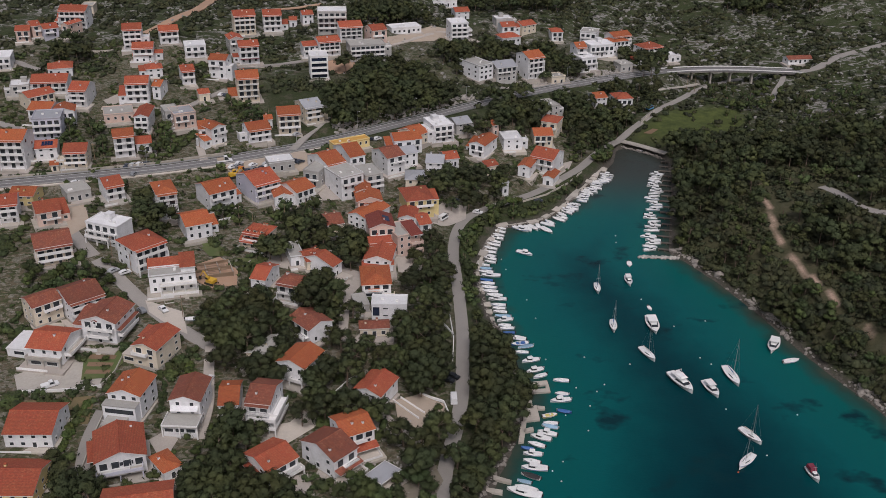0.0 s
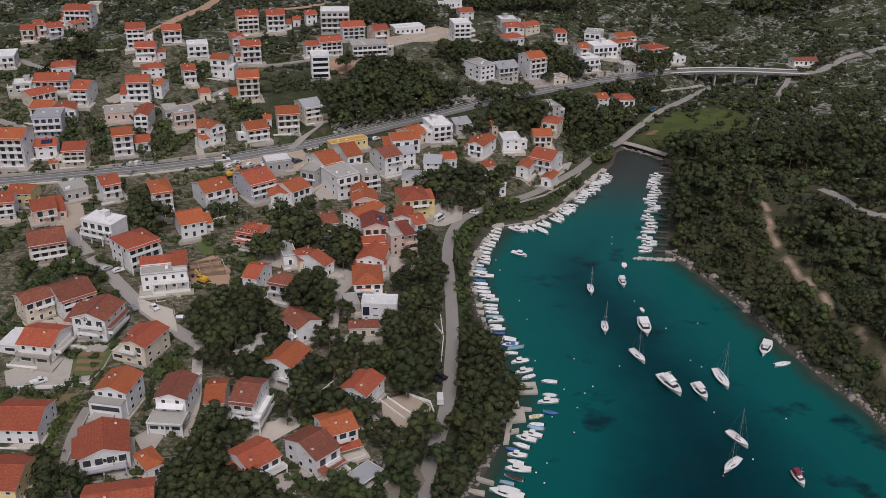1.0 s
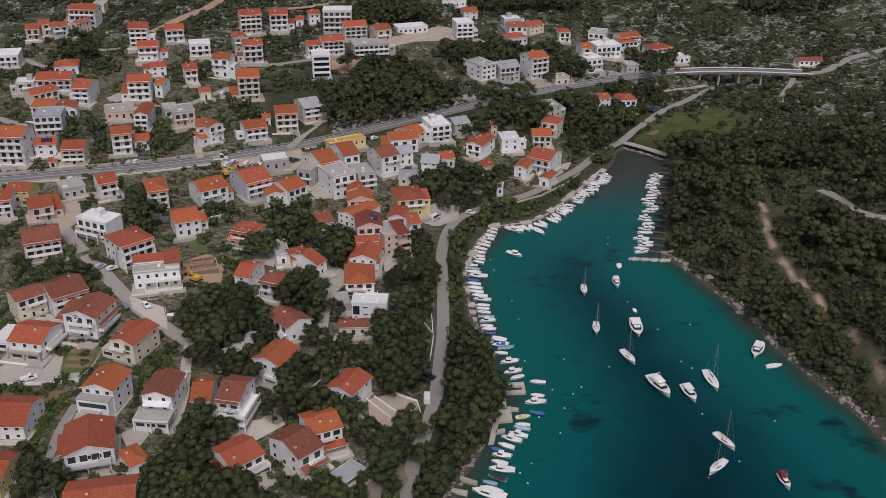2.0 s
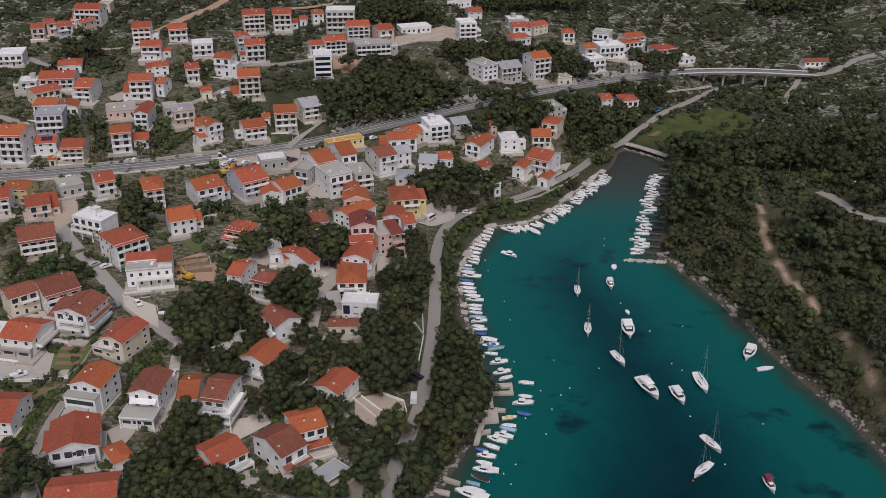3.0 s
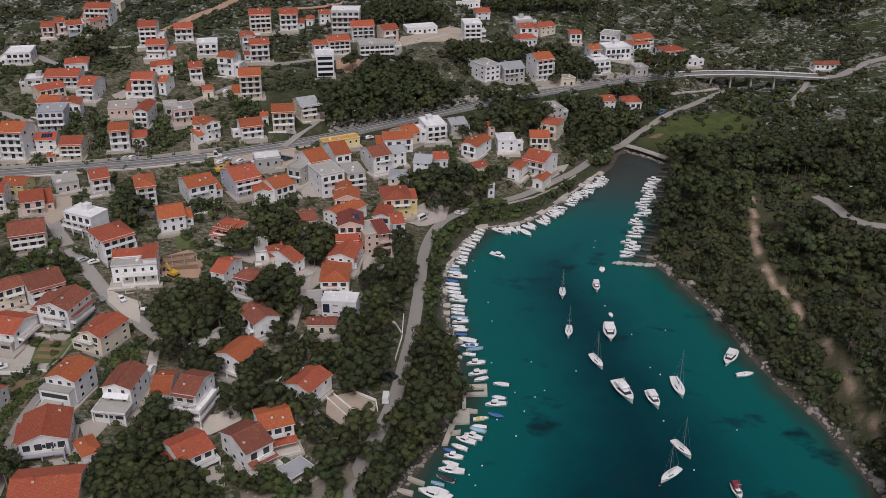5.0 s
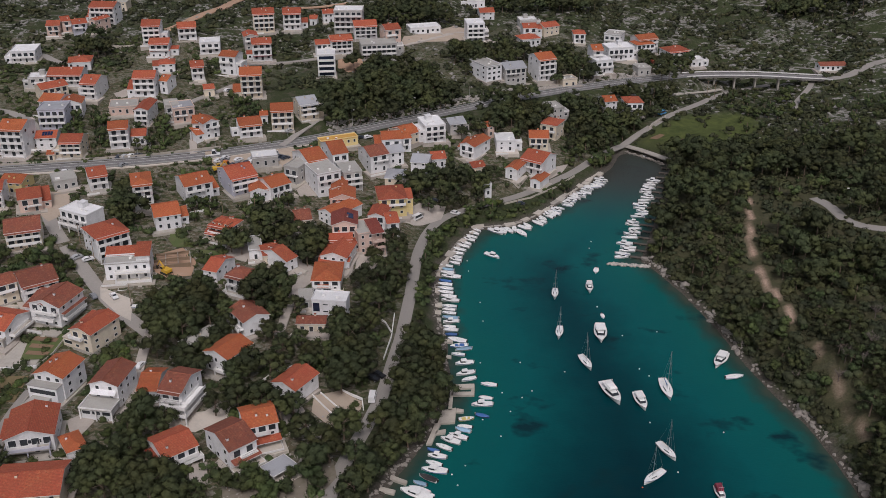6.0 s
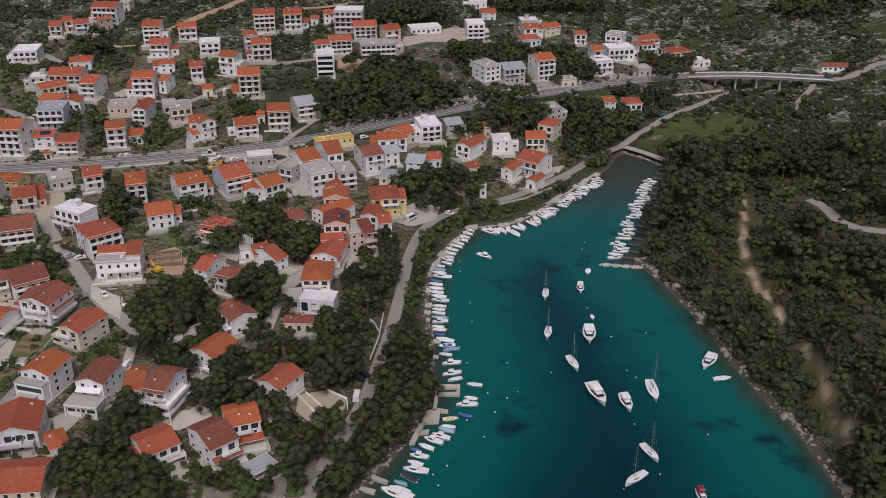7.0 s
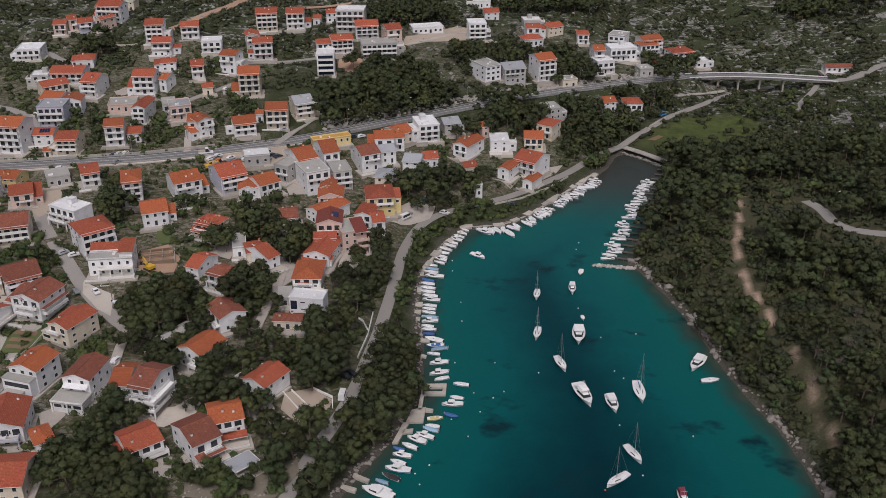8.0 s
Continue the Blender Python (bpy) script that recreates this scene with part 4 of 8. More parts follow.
                k.box(c - bw / 2, c + bw / 2, -d / 2 - out, -d / 2 - out + 0.05, zf + 0.92, zf + 0.98).box(c - bw / 2, c + bw / 2, -d / 2 - out, -d / 2 - out + 0.04, zf + 0.1, zf + 0.14)
                for q in range(int(bw / 0.35) + 1):
                    u = c - bw / 2 + min(q * 0.35, bw - 0.04)
                    k.box(u, u + 0.035, -d / 2 - out, -d / 2 - out + 0.035, zf + 0.14, zf + 0.92)
            part("railing", k.mesh("railing", rail), sl)
            if "B" in flags:
                for s in (-1, 1):
                    part("post", Kit().box(c + s * (bw / 2 - 0.15) - 0.14, c + s * (bw / 2 - 0.15) + 0.14, -d / 2 - out + 0.12, -d / 2 - out + 0.4, zf - fh if i > 1 else foot, zf - 0.17).mesh("post", wall), sl)
    if "B" in flags and roof in "ph" and floors > 1:
        # the eaves come forward over the top balcony
        part("canopy", Kit().add([(-w / 2, -d / 2 - 1.5, h - 0.42), (w / 2, -d / 2 - 1.5, h - 0.42), (w / 2, -d / 2, h - 0.02), (-w / 2, -d / 2, h - 0.02), (-w / 2, -d / 2 - 1.5, h - 0.55), (w / 2, -d / 2 - 1.5, h - 0.55), (w / 2, -d / 2, h - 0.15), (-w / 2, -d / 2, h - 0.15)],
                                 [(0, 1, 2, 3), (7, 6, 5, 4), (0, 4, 5, 1), (1, 5, 6, 2), (3, 7, 4, 0)], [0, 1, 1, 1, 1]).mesh("canopy", ROOFS[rc], TRIM), root, "tiled canopy over the balcony")
    # a lower wing or a roofed terrace beside many of the houses of the slope
    if y > 330 and w > 6.5 and pick.random() < 0.45:
        s, ln, ht = pick.choice((-1, 1)), pick.uniform(2.6, 4.4), min(h - 1.2, pick.choice((2.7, 2.9, 5.4)))
        x0, x1 = (w / 2 - 0.02, w / 2 + ln) if s > 0 else (-w / 2 - ln, -w / 2 + 0.02)
        y0, y1 = -d * pick.uniform(0.2, 0.5), d * pick.uniform(0.15, 0.45)
        if ht > 2:
            wing = part("wing", Kit().box(x0, x1, y0, y1, foot, ht).mesh("wing", wall), root, "lower side wing")
            tile = ROOFS[rc] if rc in "ord" and pick.random() < 0.6 else None
            if tile:
                lean_roof(wing, x0 - 0.2, x1 + 0.2, y0 - 0.3, y1, ht + 0.2, ht + 0.2 + 0.28 * (y1 - y0), tile, "sloping tiled roof of the wing")
            else:
                part("parapet", Kit().box(x0 - 0.05, x1 + 0.05, y0 - 0.05, y0 + 0.12, ht, ht + 0.8).box(x0 - 0.05, x0 + 0.1, y0 + 0.12, y1, ht, ht + 0.8).box(x1 - 0.1, x1 + 0.05, y0 + 0.12, y1, ht, ht + 0.8).mesh("parapet", TRIM), wing)
            me, pm = window_mesh(1.4, 1.3, PANE, "whole")
            part("window", me, wing, "", pose((x0 + x1) / 2, y0, ht - 1.9))
            FOOT.append((x + (x0 + x1) / 2 * ca, y + (x0 + x1) / 2 * sa, yaw, ln / 2 + 0.4, d / 2))
    if "r" in flags:
        part("awning", Kit().box(-w * 0.48, w * 0.48, -d / 2 - 1.8, -d / 2, fh - 0.5, fh - 0.3).mesh("awning", MAROON_CANVAS), root, "dark red awning over the ground floor")
    return root


house(-214.2, 491.8, 14, 12.6, 14.4, 5.6, "f", "w", "w", "B")
house(-213.4, 526.4, 14, 7.0, 9.6, 5.6, "p", "r", "k", "b")
house(-209.5, 531.5, 34, 4.7, 9.6, 5.6, "p", "r", "k", "")
house(-201.3, 531.0, 32, 7.7, 9.6, 4.6, "p", "r", "l", "b")
house(-189.6, 532.9, -24, 4.8, 10.8, 6.6, "q", "r", "k", "")
house(-195.5, 546.9, 12, 10.7, 7.2, 5.1, "p", "r", "w", "b")
house(-191.5, 547.1, -1, 14.6, 10.8, 9.2, "p", "r", "w", "")
house(-193.5, 577.0, 5, 6.9, 9.6, 4.6, "f", "c", "c", "")
house(-150.4, 510.3, 12, 9.4, 10.8, 10.3, "p", "r", "w", "Bg")
house(-142.7, 499.4, 10, 10.2, 9.6, 6.6, "p", "r", "w", "B")
house(-142.4, 496.7, 16, 10.1, 4.8, 3.8, "p", "r", "w", "")
house(-179.4, 483.5, 17, 8.9, 12.0, 3.8, "h", "r", "w", "")
house(-178.6, 463.1, 8, 16.4, 12.0, 5.6, "p", "r", "w", "B")
house(-192.0, 458.8, 16, 8.4, 9.6, 4.6, "f", "w", "g", "b")
house(-180.7, 448.1, 46, 12.9, 9.6, 5.6, "p", "r", "c", "b")
house(-160.6, 452.5, -2, 8.0, 13.2, 7.5, "p", "r", "w", "B")
house(-173.1, 435.2, -5, 10.2, 12.0, 5.6, "p", "o", "w", "b")
house(-163.0, 432.2, 14, 9.4, 9.6, 6.6, "q", "o", "w", "")
house(-165.5, 418.4, 11, 12.0, 12.0, 9.2, "f", "g", "l", "B")
house(-169.5, 390.3, 1, 10.6, 13.2, 12.3, "p", "o", "w", "Bg")
house(-159.6, 397.3, 13, 8.7, 9.6, 4.6, "p", "r", "w", "s")
house(-144.5, 390.0, 8, 9.2, 10.8, 7, "p", "r", "c", "Bk")
house(-152.9, 385.1, 15, 3.0, 4.8, 2.8, "p", "o", "c", "")
house(-127.8, 400.7, 18, 8.3, 9.6, 9.2, "p", "o", "w", "B")
house(-121.0, 406.1, 16, 6.3, 9.6, 3.8, "p", "r", "w", "")
house(-140.6, 438.6, 18, 13.1, 12.0, 3.3, "f", "c", "k", "")
house(-125.7, 428.4, 4, 6.2, 15.6, 7.5, "q", "r", "w", "B")
house(-134.8, 455.1, 9, 10.5, 10.8, 9.2, "p", "r", "w", "Bg")
house(-125.7, 459.7, -7, 4.0, 9.6, 5.6, "p", "o", "w", "")
house(-109.4, 431.8, 27, 9.9, 10.8, 6.6, "f", "g", "k", "b")
house(-115.2, 433.5, 25, 6.3, 9.6, 6.6, "f", "c", "g", "")
house(-96.4, 415.8, 13, 4.5, 10.8, 6.6, "p", "o", "w", "")
house(-91.9, 413.3, 45, 7.5, 9.6, 7.5, "q", "o", "w", "b")
house(-73.3, 417.1, 25, 10.0, 10.8, 5.6, "p", "o", "w", "B")
house(-60.2, 427.8, 13, 10.0, 10.8, 9.2, "p", "o", "c", "B")
house(-52.4, 441.7, 30, 8.8, 12.0, 7.5, "p", "g", "c", "B")
house(-70.4, 432.5, 15, 3.5, 6.0, 3.8, "p", "o", "w", "")
house(-84.5, 464.5, 14, 10.4, 12.0, 11.9, "p", "o", "c", "B")
house(-91.2, 511.1, 17, 10.2, 9.6, 9.2, "p", "r", "w", "Br")
house(-99.7, 520.1, 22, 7.2, 10.8, 7.5, "q", "r", "g", "b")
house(-102.1, 490.6, -8, 8.9, 9.6, 9.2, "p", "o", "w", "b")
house(-116.6, 478.3, 21, 6.3, 9.6, 6.6, "p", "r", "w", "B")
house(-118.1, 506.9, 16, 10.6, 10.8, 5.6, "f", "w", "w", "Bg")
house(-133.8, 517.4, 19, 9.6, 9.6, 6.6, "p", "r", "w", "B")
house(-134.5, 484.5, 19, 7.7, 9.6, 4.6, "h", "r", "w", "")
house(-105.4, 460.2, 23, 5.0, 7.2, 3.8, "p", "r", "c", "")
house(-98.5, 545.1, 17, 11.8, 10.8, 10.3, "p", "r", "c", "B")
house(-84.2, 554.8, 12, 10.1, 10.8, 9.2, "p", "r", "w", "B")
house(-49.4, 546.5, 5, 15.9, 12.0, 11.9, "f", "w", "g", "Bg")
house(-66.0, 567.8, 17, 6.2, 8.4, 5.6, "p", "r", "w", "")
house(-73.2, 562.4, 5, 4.2, 7.2, 3.8, "p", "r", "w", "")
house(-39.5, 539.2, 16, 12.5, 10.8, 7, "p", "r", "w", "Bg")
house(-24.8, 537.0, 28, 8.7, 10.8, 9.2, "p", "r", "k", "b")
house(-9.8, 569.0, 21, 18.2, 9.6, 3.3, "f", "w", "w", "")
house(-29.7, 523.3, 15, 19.2, 12.0, 7.5, "f", "c", "g", "Bg")
house(-50.4, 523.0, 21, 11.7, 9.6, 7.5, "p", "r", "w", "B")
house(-59.3, 521.8, 18, 9.4, 8.4, 5.6, "p", "r", "w", "")
house(-52.8, 496.3, 11, 9.1, 10.8, 11.4, "f", "w", "n", "Bg")
h_tower = house(20.9, 556.3, 12, 10.0, 12.0, 9.8, "f", "w", "w", "Bg")
house(24.7, 610.0, 14, 8.9, 9.6, 4.6, "p", "r", "w", "")
house(17.1, 631.0, 5, 11.2, 9.6, 3.8, "f", "w", "w", "b")
house(50.3, 598.6, 12, 10.5, 9.6, 3.8, "f", "w", "g", "")
house(51.7, 584.3, 13, 8.3, 9.6, 5.6, "p", "r", "w", "b")
house(51.6, 569.8, 23, 11.8, 9.6, 3.8, "h", "r", "w", "")
house(62.9, 589.9, 34, 10.6, 9.6, 4.6, "p", "r", "c", "")
house(81.5, 583.6, 5, 6.7, 9.6, 5.6, "h", "r", "w", "b")
house(29.9, 511.0, 36, 9.5, 16.8, 7.5, "f", "c", "w", "g")
house(43.8, 512.9, 24, 11.8, 12.0, 7.5, "p", "g", "g", "b")
house(59.8, 522.4, 29, 10.2, 12.0, 11.4, "p", "o", "w", "B")
house(73.8, 519.2, 24, 8.5, 7.2, 3.8, "f", "c", "c", "")
house(89.3, 543.7, 15, 5.9, 9.6, 9.2, "p", "o", "w", "B")
house(92.4, 537.3, 23, 10.1, 9.6, 6.6, "f", "w", "w", "B")
house(103.0, 589.8, -18, 9.9, 10.8, 6.6, "f", "c", "w", "b")
house(102.7, 555.9, 18, 15.2, 10.8, 6.6, "f", "w", "w", "b")
house(119.7, 588.4, 23, 11.9, 9.6, 5.6, "h", "o", "w", "b")
house(120.9, 592.7, 27, 13.1, 9.6, 7.5, "p", "o", "w", "")
house(138.5, 583.8, 25, 13.9, 10.8, 7.5, "h", "r", "w", "B")
house(125.0, 559.3, 21, 7.3, 7.2, 3.3, "p", "r", "w", "")
house(150.9, 583.0, 13, 7.5, 7.2, 3.8, "f", "w", "w", "")
house(115.7, 544.3, 20, 7.7, 8.4, 3.8, "f", "c", "g", "")
house(225.1, 568.4, 9, 15.3, 7.0, 2.6, "p", "b", "w", "")
house(95.0, 503.5, 19, 6.7, 9.6, 4.6, "p", "o", "w", "")
house(107.6, 502.2, 10, 9.0, 10.8, 6.6, "h", "r", "w", "b")
house(-31.4, 412.4, 29, 17.4, 5.0, 3.0, "f", "y", "y", "")
house(-30.8, 400.5, 30, 7.1, 16.8, 6.6, "p", "o", "w", "b")
house(-8.2, 419.2, 13, 8.8, 10.8, 6.6, "p", "o", "w", "b")
house(-2.4, 423.0, 22, 4.1, 7.2, 5.6, "p", "o", "w", "")
house(-3.1, 429.4, 48, 8.2, 12.0, 4.6, "p", "o", "c", "")
house(8.6, 436.0, 22, 9.8, 13.2, 7.5, "f", "w", "w", "Bg")
house(-14.0, 403.9, 34, 8.8, 13.2, 7.5, "p", "b", "w", "b")
house(-6.1, 411.2, 25, 7.0, 9.6, 5.6, "p", "g", "w", "")
house(-39.8, 391.6, 38, 8.8, 16.8, 6.6, "p", "o", "w", "b")
house(-31.6, 378.5, 34, 10.4, 14.4, 9.2, "f", "c", "w", "b")
house(-21.5, 385.3, 25, 8.0, 12.0, 7.5, "f", "c", "g", "Bg")
house(-23.6, 373.7, 9, 6.2, 10.8, 5.6, "q", "o", "k", "")
house(-20.9, 365.9, 10, 10.0, 10.8, 5.6, "q", "o", "k", "b")
house(-20.2, 356.5, -34, 9.0, 15.6, 4.6, "q", "o", "w", "")
house(-2.1, 388.7, -0, 7.7, 10.8, 5.6, "h", "g", "c", "")
house(-1.4, 369.2, 15, 11.1, 14.4, 7.5, "h", "r", "y", "b")
house(-4.4, 356.8, -4, 7.0, 10.8, 5.6, "q", "r", "w", "")
house(0.6, 353.3, 20, 4.8, 10.8, 5.6, "p", "r", "w", "b")
house(-15.0, 338.6, 10, 9.5, 12.0, 9.2, "q", "d", "k", "s")
h_arches = house(-6.6, 336.5, 27, 9.5, 12.0, 8.4, "f", "c", "k", "")
house(-15.1, 330.5, 10, 8.4, 6.0, 5.6, "p", "r", "k", "")
house(-14.5, 322.4, -6, 9.9, 13.2, 4.6, "q", "r", "w", "")
house(-15.1, 317.6, 4, 11.1, 3.6, 3, "p", "r", "w", "")
h_low = house(-15.5, 306.7, 6, 10.0, 14.4, 4.2, "h", "o", "w", "b")
h_cube = house(-9.8, 283.8, -1, 11.6, 6.4, 7.6, "f", "w", "w", "x")
house(-20.0, 290.7, 15, 4.6, 8.0, 2.8, "f", "c", "g", "")
house(-14.6, 275.4, 4, 9.4, 5.0, 3.4, "p", "b", "c", "")
house(-35.4, 314.1, 58, 5.3, 14.4, 4.6, "p", "r", "w", "")
house(-45.9, 321.1, 18, 4.8, 12.0, 3.8, "f", "c", "w", "")
house(-39.3, 318.5, 27, 7.3, 9.6, 3.8, "p", "r", "c", "")
house(-53.8, 302.6, -16, 5.4, 12.0, 4.6, "p", "r", "w", "")
h_hip = house(-43.6, 294.9, -20, 7.3, 7.2, 6.6, "h", "b", "w", "B")
h_brown = house(-35.0, 273.0, -48, 11.1, 9.1, 5.6, "p", "b", "w", "b")
h_dormer = house(-59.6, 331.1, -19, 9.5, 8.4, 5.6, "h", "r", "c", "a")
house(-61.6, 328.9, -10, 9.2, 4.8, 3, "p", "r", "c", "")
house(-66.2, 371.1, 38, 11.3, 15.6, 7.5, "p", "r", "l", "B")
house(-50.2, 368.6, 45, 9.2, 12.0, 5.6, "p", "o", "w", "b")
house(-55.9, 365.3, 17, 7.2, 12.0, 4.6, "q", "o", "w", "")
house(-80.9, 359.6, 36, 11.3, 13.2, 7.5, "p", "o", "w", "b")
house(-98.8, 349.8, 24, 7.4, 13.2, 10.3, "h", "o", "w", "B")
house(-85.0, 336.7, 27, 9.6, 13.2, 5.6, "p", "o", "w", "")
h_loggia = house(-98.0, 311.0, 45, 12.2, 12.4, 9.2, "h", "r", "w", "B")
h_white = house(-84.6, 297.6, 14, 15.2, 9.6, 6.4, "f", "c", "w", "")
h_flat = house(-113.4, 326.0, -22, 13.6, 8.8, 7.6, "f", "w", "w", "B")
house(-129.2, 311.1, 25, 12.1, 13.2, 7.5, "p", "b", "c", "B")
house(-141.0, 340.0, 28, 8.5, 12.0, 5.6, "p", "r", "k", "")
house(-154.8, 356.8, -3, 9.5, 9.6, 4.2, "p", "o", "y", "")
house(-136.8, 361.1, 33, 9.2, 9.6, 3.8, "f", "c", "g", "")
house(-123.0, 362.3, 31, 7.2, 10.8, 6.1, "p", "r", "w", "")
house(-155.6, 341.9, 17, 6.8, 10.8, 7.5, "p", "r", "w", "B")
house(-121.6, 276.6, 43, 9.4, 8.6, 7.2, "p", "b", "c", "b")
h_long = house(-111.2, 281.6, 40, 11.6, 13.0, 6.9, "p", "b", "w", "B")
h_cross = house(-98.4, 269.6, -12, 11.4, 12.6, 7.6, "q", "b", "w", "b")
h_left = house(-112.7, 260.0, -9, 11.2, 12.8, 5.4, "p", "r", "w", "")
h_mid = house(-80.6, 257.6, -20, 8.4, 12.8, 6.9, "q", "r", "c", "b")
h_orange = house(-82.2, 235.0, -10, 9.6, 10.8, 7.7, "q", "o", "w", "")
h_terrace = house(-65.4, 234.0, -4, 8.6, 12.0, 7.8, "q", "b", "w", "")
h_balconies = house(-43.8, 231.2, -10, 7.0, 11.8, 9.2, "p", "b", "w", "B")
house(-54.6, 236.5, 4, 5.5, 12.0, 4.6, "p", "o", "w", "")
house(-105.0, 221.6, 0, 12.8, 14.0, 4.7, "p", "r", "w", "")
house(-101.6, 197.6, -1, 13.0, 13.6, 4.6, "p", "r", "y", "")
h_bigroof = house(-79.8, 212.0, 18, 12.6, 14.2, 5.6, "q", "r", "w", "b")
house(-66.9, 207.9, 40, 5.0, 8.4, 3.3, "h", "o", "w", "")
house(-68.8, 188.5, 12, 16.8, 13.2, 5.6, "p", "r", "c", "")
h_notch = house(-39.4, 209.6, 44, 9.8, 11.0, 4.6, "p", "r", "w", "b")
h_canopy = house(-24.0, 213.0, 47, 8.4, 13.0, 6.2, "p", "b", "w", "b")
h_canopy_back = house(-18.4, 221.2, 27, 9.0, 10.4, 7.1, "p", "o", "w", "b")
h_bright = house(-36.0, 252.6, -26, 9.6, 11.2, 6.4, "q", "o", "w", "")
house(-48.0, 261.0, -31, 5.1, 12.0, 3.8, "q", "c", "c", "")
h_redhip = house(-12.6, 242.0, -26, 8.8, 11.0, 5.4, "q", "r", "w", "")
house(29.6, 430.2, -28, 7.7, 14.4, 5.6, "q", "o", "w", "b")
house(43.0, 438.5, 9, 8.7, 10.8, 4.6, "f", "w", "w", "")
house(65.6, 463.1, -23, 8.4, 10.8, 6.6, "h", "r", "c", "b")
house(58.9, 447.1, 4, 9.0, 10.8, 5.6, "p", "o", "c", "b")
house(59.3, 424.8, -29, 11.1, 13.2, 6.6, "p", "r", "w", "B")
house(49.1, 415.8, -22, 5.5, 10.8, 4.6, "q", "o", "w", "")
house(60.1, 413.5, -25, 4.8, 9.6, 3.8, "q", "o", "w", "")
house(65.0, 483.9, 24, 9.9, 10.8, 5.6, "f", "c", "g", "")
house(18.8, 444.5, 26, 8.0, 9.6, 4.6, "p", "g", "g", "")
house(7.0, 408.8, -5, 7.7, 10.8, 4.6, "p", "g", "w", "")
house(13.3, 415.3, 16, 6.3, 9.6, 3.8, "p", "r", "w", "")
house(37.0, 397.6, 17, 3.0, 4.8, 4.6, "f", "w", "w", "")
house(34.7, 446.9, 27, 3.5, 7.2, 4.6, "p", "o", "k", "")
house(-43.2, 384.2, -20, 7.0, 12.0, 6.6, "f", "c", "g", "B")
house(-34.3, 348.5, 21, 6.4, 10.8, 3.3, "p", "b", "c", "")
house(31.1, 413.8, 28, 6.1, 7.2, 3.8, "p", "r", "c", "")
house(-60.0, 391.9, 21, 10.9, 8.4, 3.8, "f", "w", "g", "")

# ---------------------------------------------------------------- terraces, extensions and dormers of single houses
def size(root):
    """Width, depth and eaves height of a house, from its walls."""
    wall = next(c for c in root.children if c.name.startswith("wall"))
    xs, ys = [v.co.x for v in wall.data.vertices], [v.co.y for v in wall.data.vertices]
    return max(xs) - min(xs), max(ys) - min(ys)


_w, _d = size(h_orange)
annex(h_orange, -_w / 2 - 0.5, _w / 2 - 0.3, -_d / 2 - 3.0, -_d / 2 + 0.02, -1.5, 5.6, WALLS["w"], ROOFS["c"], 0, "front extension with a dark window band")
part("window_band", Kit().box(-_w / 2 + 0.3, _w / 2 - 0.9, -_d / 2 - 3.06, -_d / 2 - 2.98, 3.3, 4.7).mesh("window_band", PANE), h_orange, "wide dark strip of windows")
annex(h_orange, -_w / 2 + 1.0, _w / 2 - 2.6, -_d / 2 - 7.6, -_d / 2 - 3.02, -1.8, 2.2, WALLS["g"], ROOFS["c"], 1, "low concrete garage with a flat roof")
_w, _d = size(h_terrace)
deck(h_terrace, -_w / 2 - 0.8, _w / 2 + 0.8, -_d / 2 - 6.6, -_d / 2 - 0.02, 3.6, ROOFS["c"], -1.5, 0.55)
annex(h_terrace, -_w / 2 - 0.4, _w / 2 + 0.2, -_d / 2 - 5.9, -_d / 2 - 5.25, -1.5, 3.3, WALLS["w"], CONCRETE, 3, "white front wall with wide glazed doors")
annex(h_terrace, -_w / 2 + 1.0, _w / 2 - 0.6, -_d / 2 - 5.2, -_d / 2 - 0.03, -1.5, 2.9, WALLS["w"], CONCRETE, 3)
lean_roof(h_terrace, -_w / 2 + 0.4, _w / 2 - 0.4, -_d / 2 - 1.6, -_d / 2, 5.4, 6.2, WALLS["w"], "white timber pergola over the terrace")
_w, _d = size(h_balconies)
for _z in (2.5, 5.1):
    deck(h_balconies, -_w / 2 + 1.2, _w / 2 + 2.2, -_d / 2 - 2.6, -_d / 2 - 0.02, _z, TRIM, -1.5 if _z < 3 else 2.5, label="deep white balcony on square pillars")
    deck(h_balconies, _w / 2 + 0.02, _w / 2 + 2.2, -_d / 2 - 0.03, _d / 2 - 2.0, _z, TRIM, None, label="white side balcony")
_w, _d = size(h_bigroof)
deck(h_bigroof, -_w / 2 - 0.2, _w / 2 - 1.0, -_d / 2 - 2.4, -_d / 2 - 0.02, 2.6, CONCRETE, -1.5, 1.0, wall_mat=WALLS["l"], label="long balcony with a lilac parapet")
lean_roof(h_bigroof, -_w / 2 - 2.2, -_w / 2 + 0.1, -_d / 2 + 3.5, _d / 2 - 1.5, 3.7, 4.0, ROOFS["r"], "lower red tiled side roof")
part("window_band", Kit().box(-2.6, 3.0, -_d / 2 - 0.05, -_d / 2 + 0.02, 3.5, 4.6).mesh("window_band", PANE), h_bigroof, "dark strip of attic windows")
_w, _d = size(h_canopy)
lean_roof(h_canopy, -_w / 2, _w / 2 + 0.2, -_d / 2 - 2.4, -_d / 2, 2.6, 3.1, ROOFS["b"])
deck(h_canopy, -_w / 2 - 0.4, _w / 2 + 0.4, -_d / 2 - 3.8, -_d / 2 - 0.02, 0.25, PALE_YARD, -2.2, 0.5, label="raised stone terrace in front of the house")
dormer(h_canopy, -_w * 0.28, -_d / 2 + 0.4, 4.9, ROOFS["b"], WALLS["w"])
_w, _d = size(h_canopy_back)
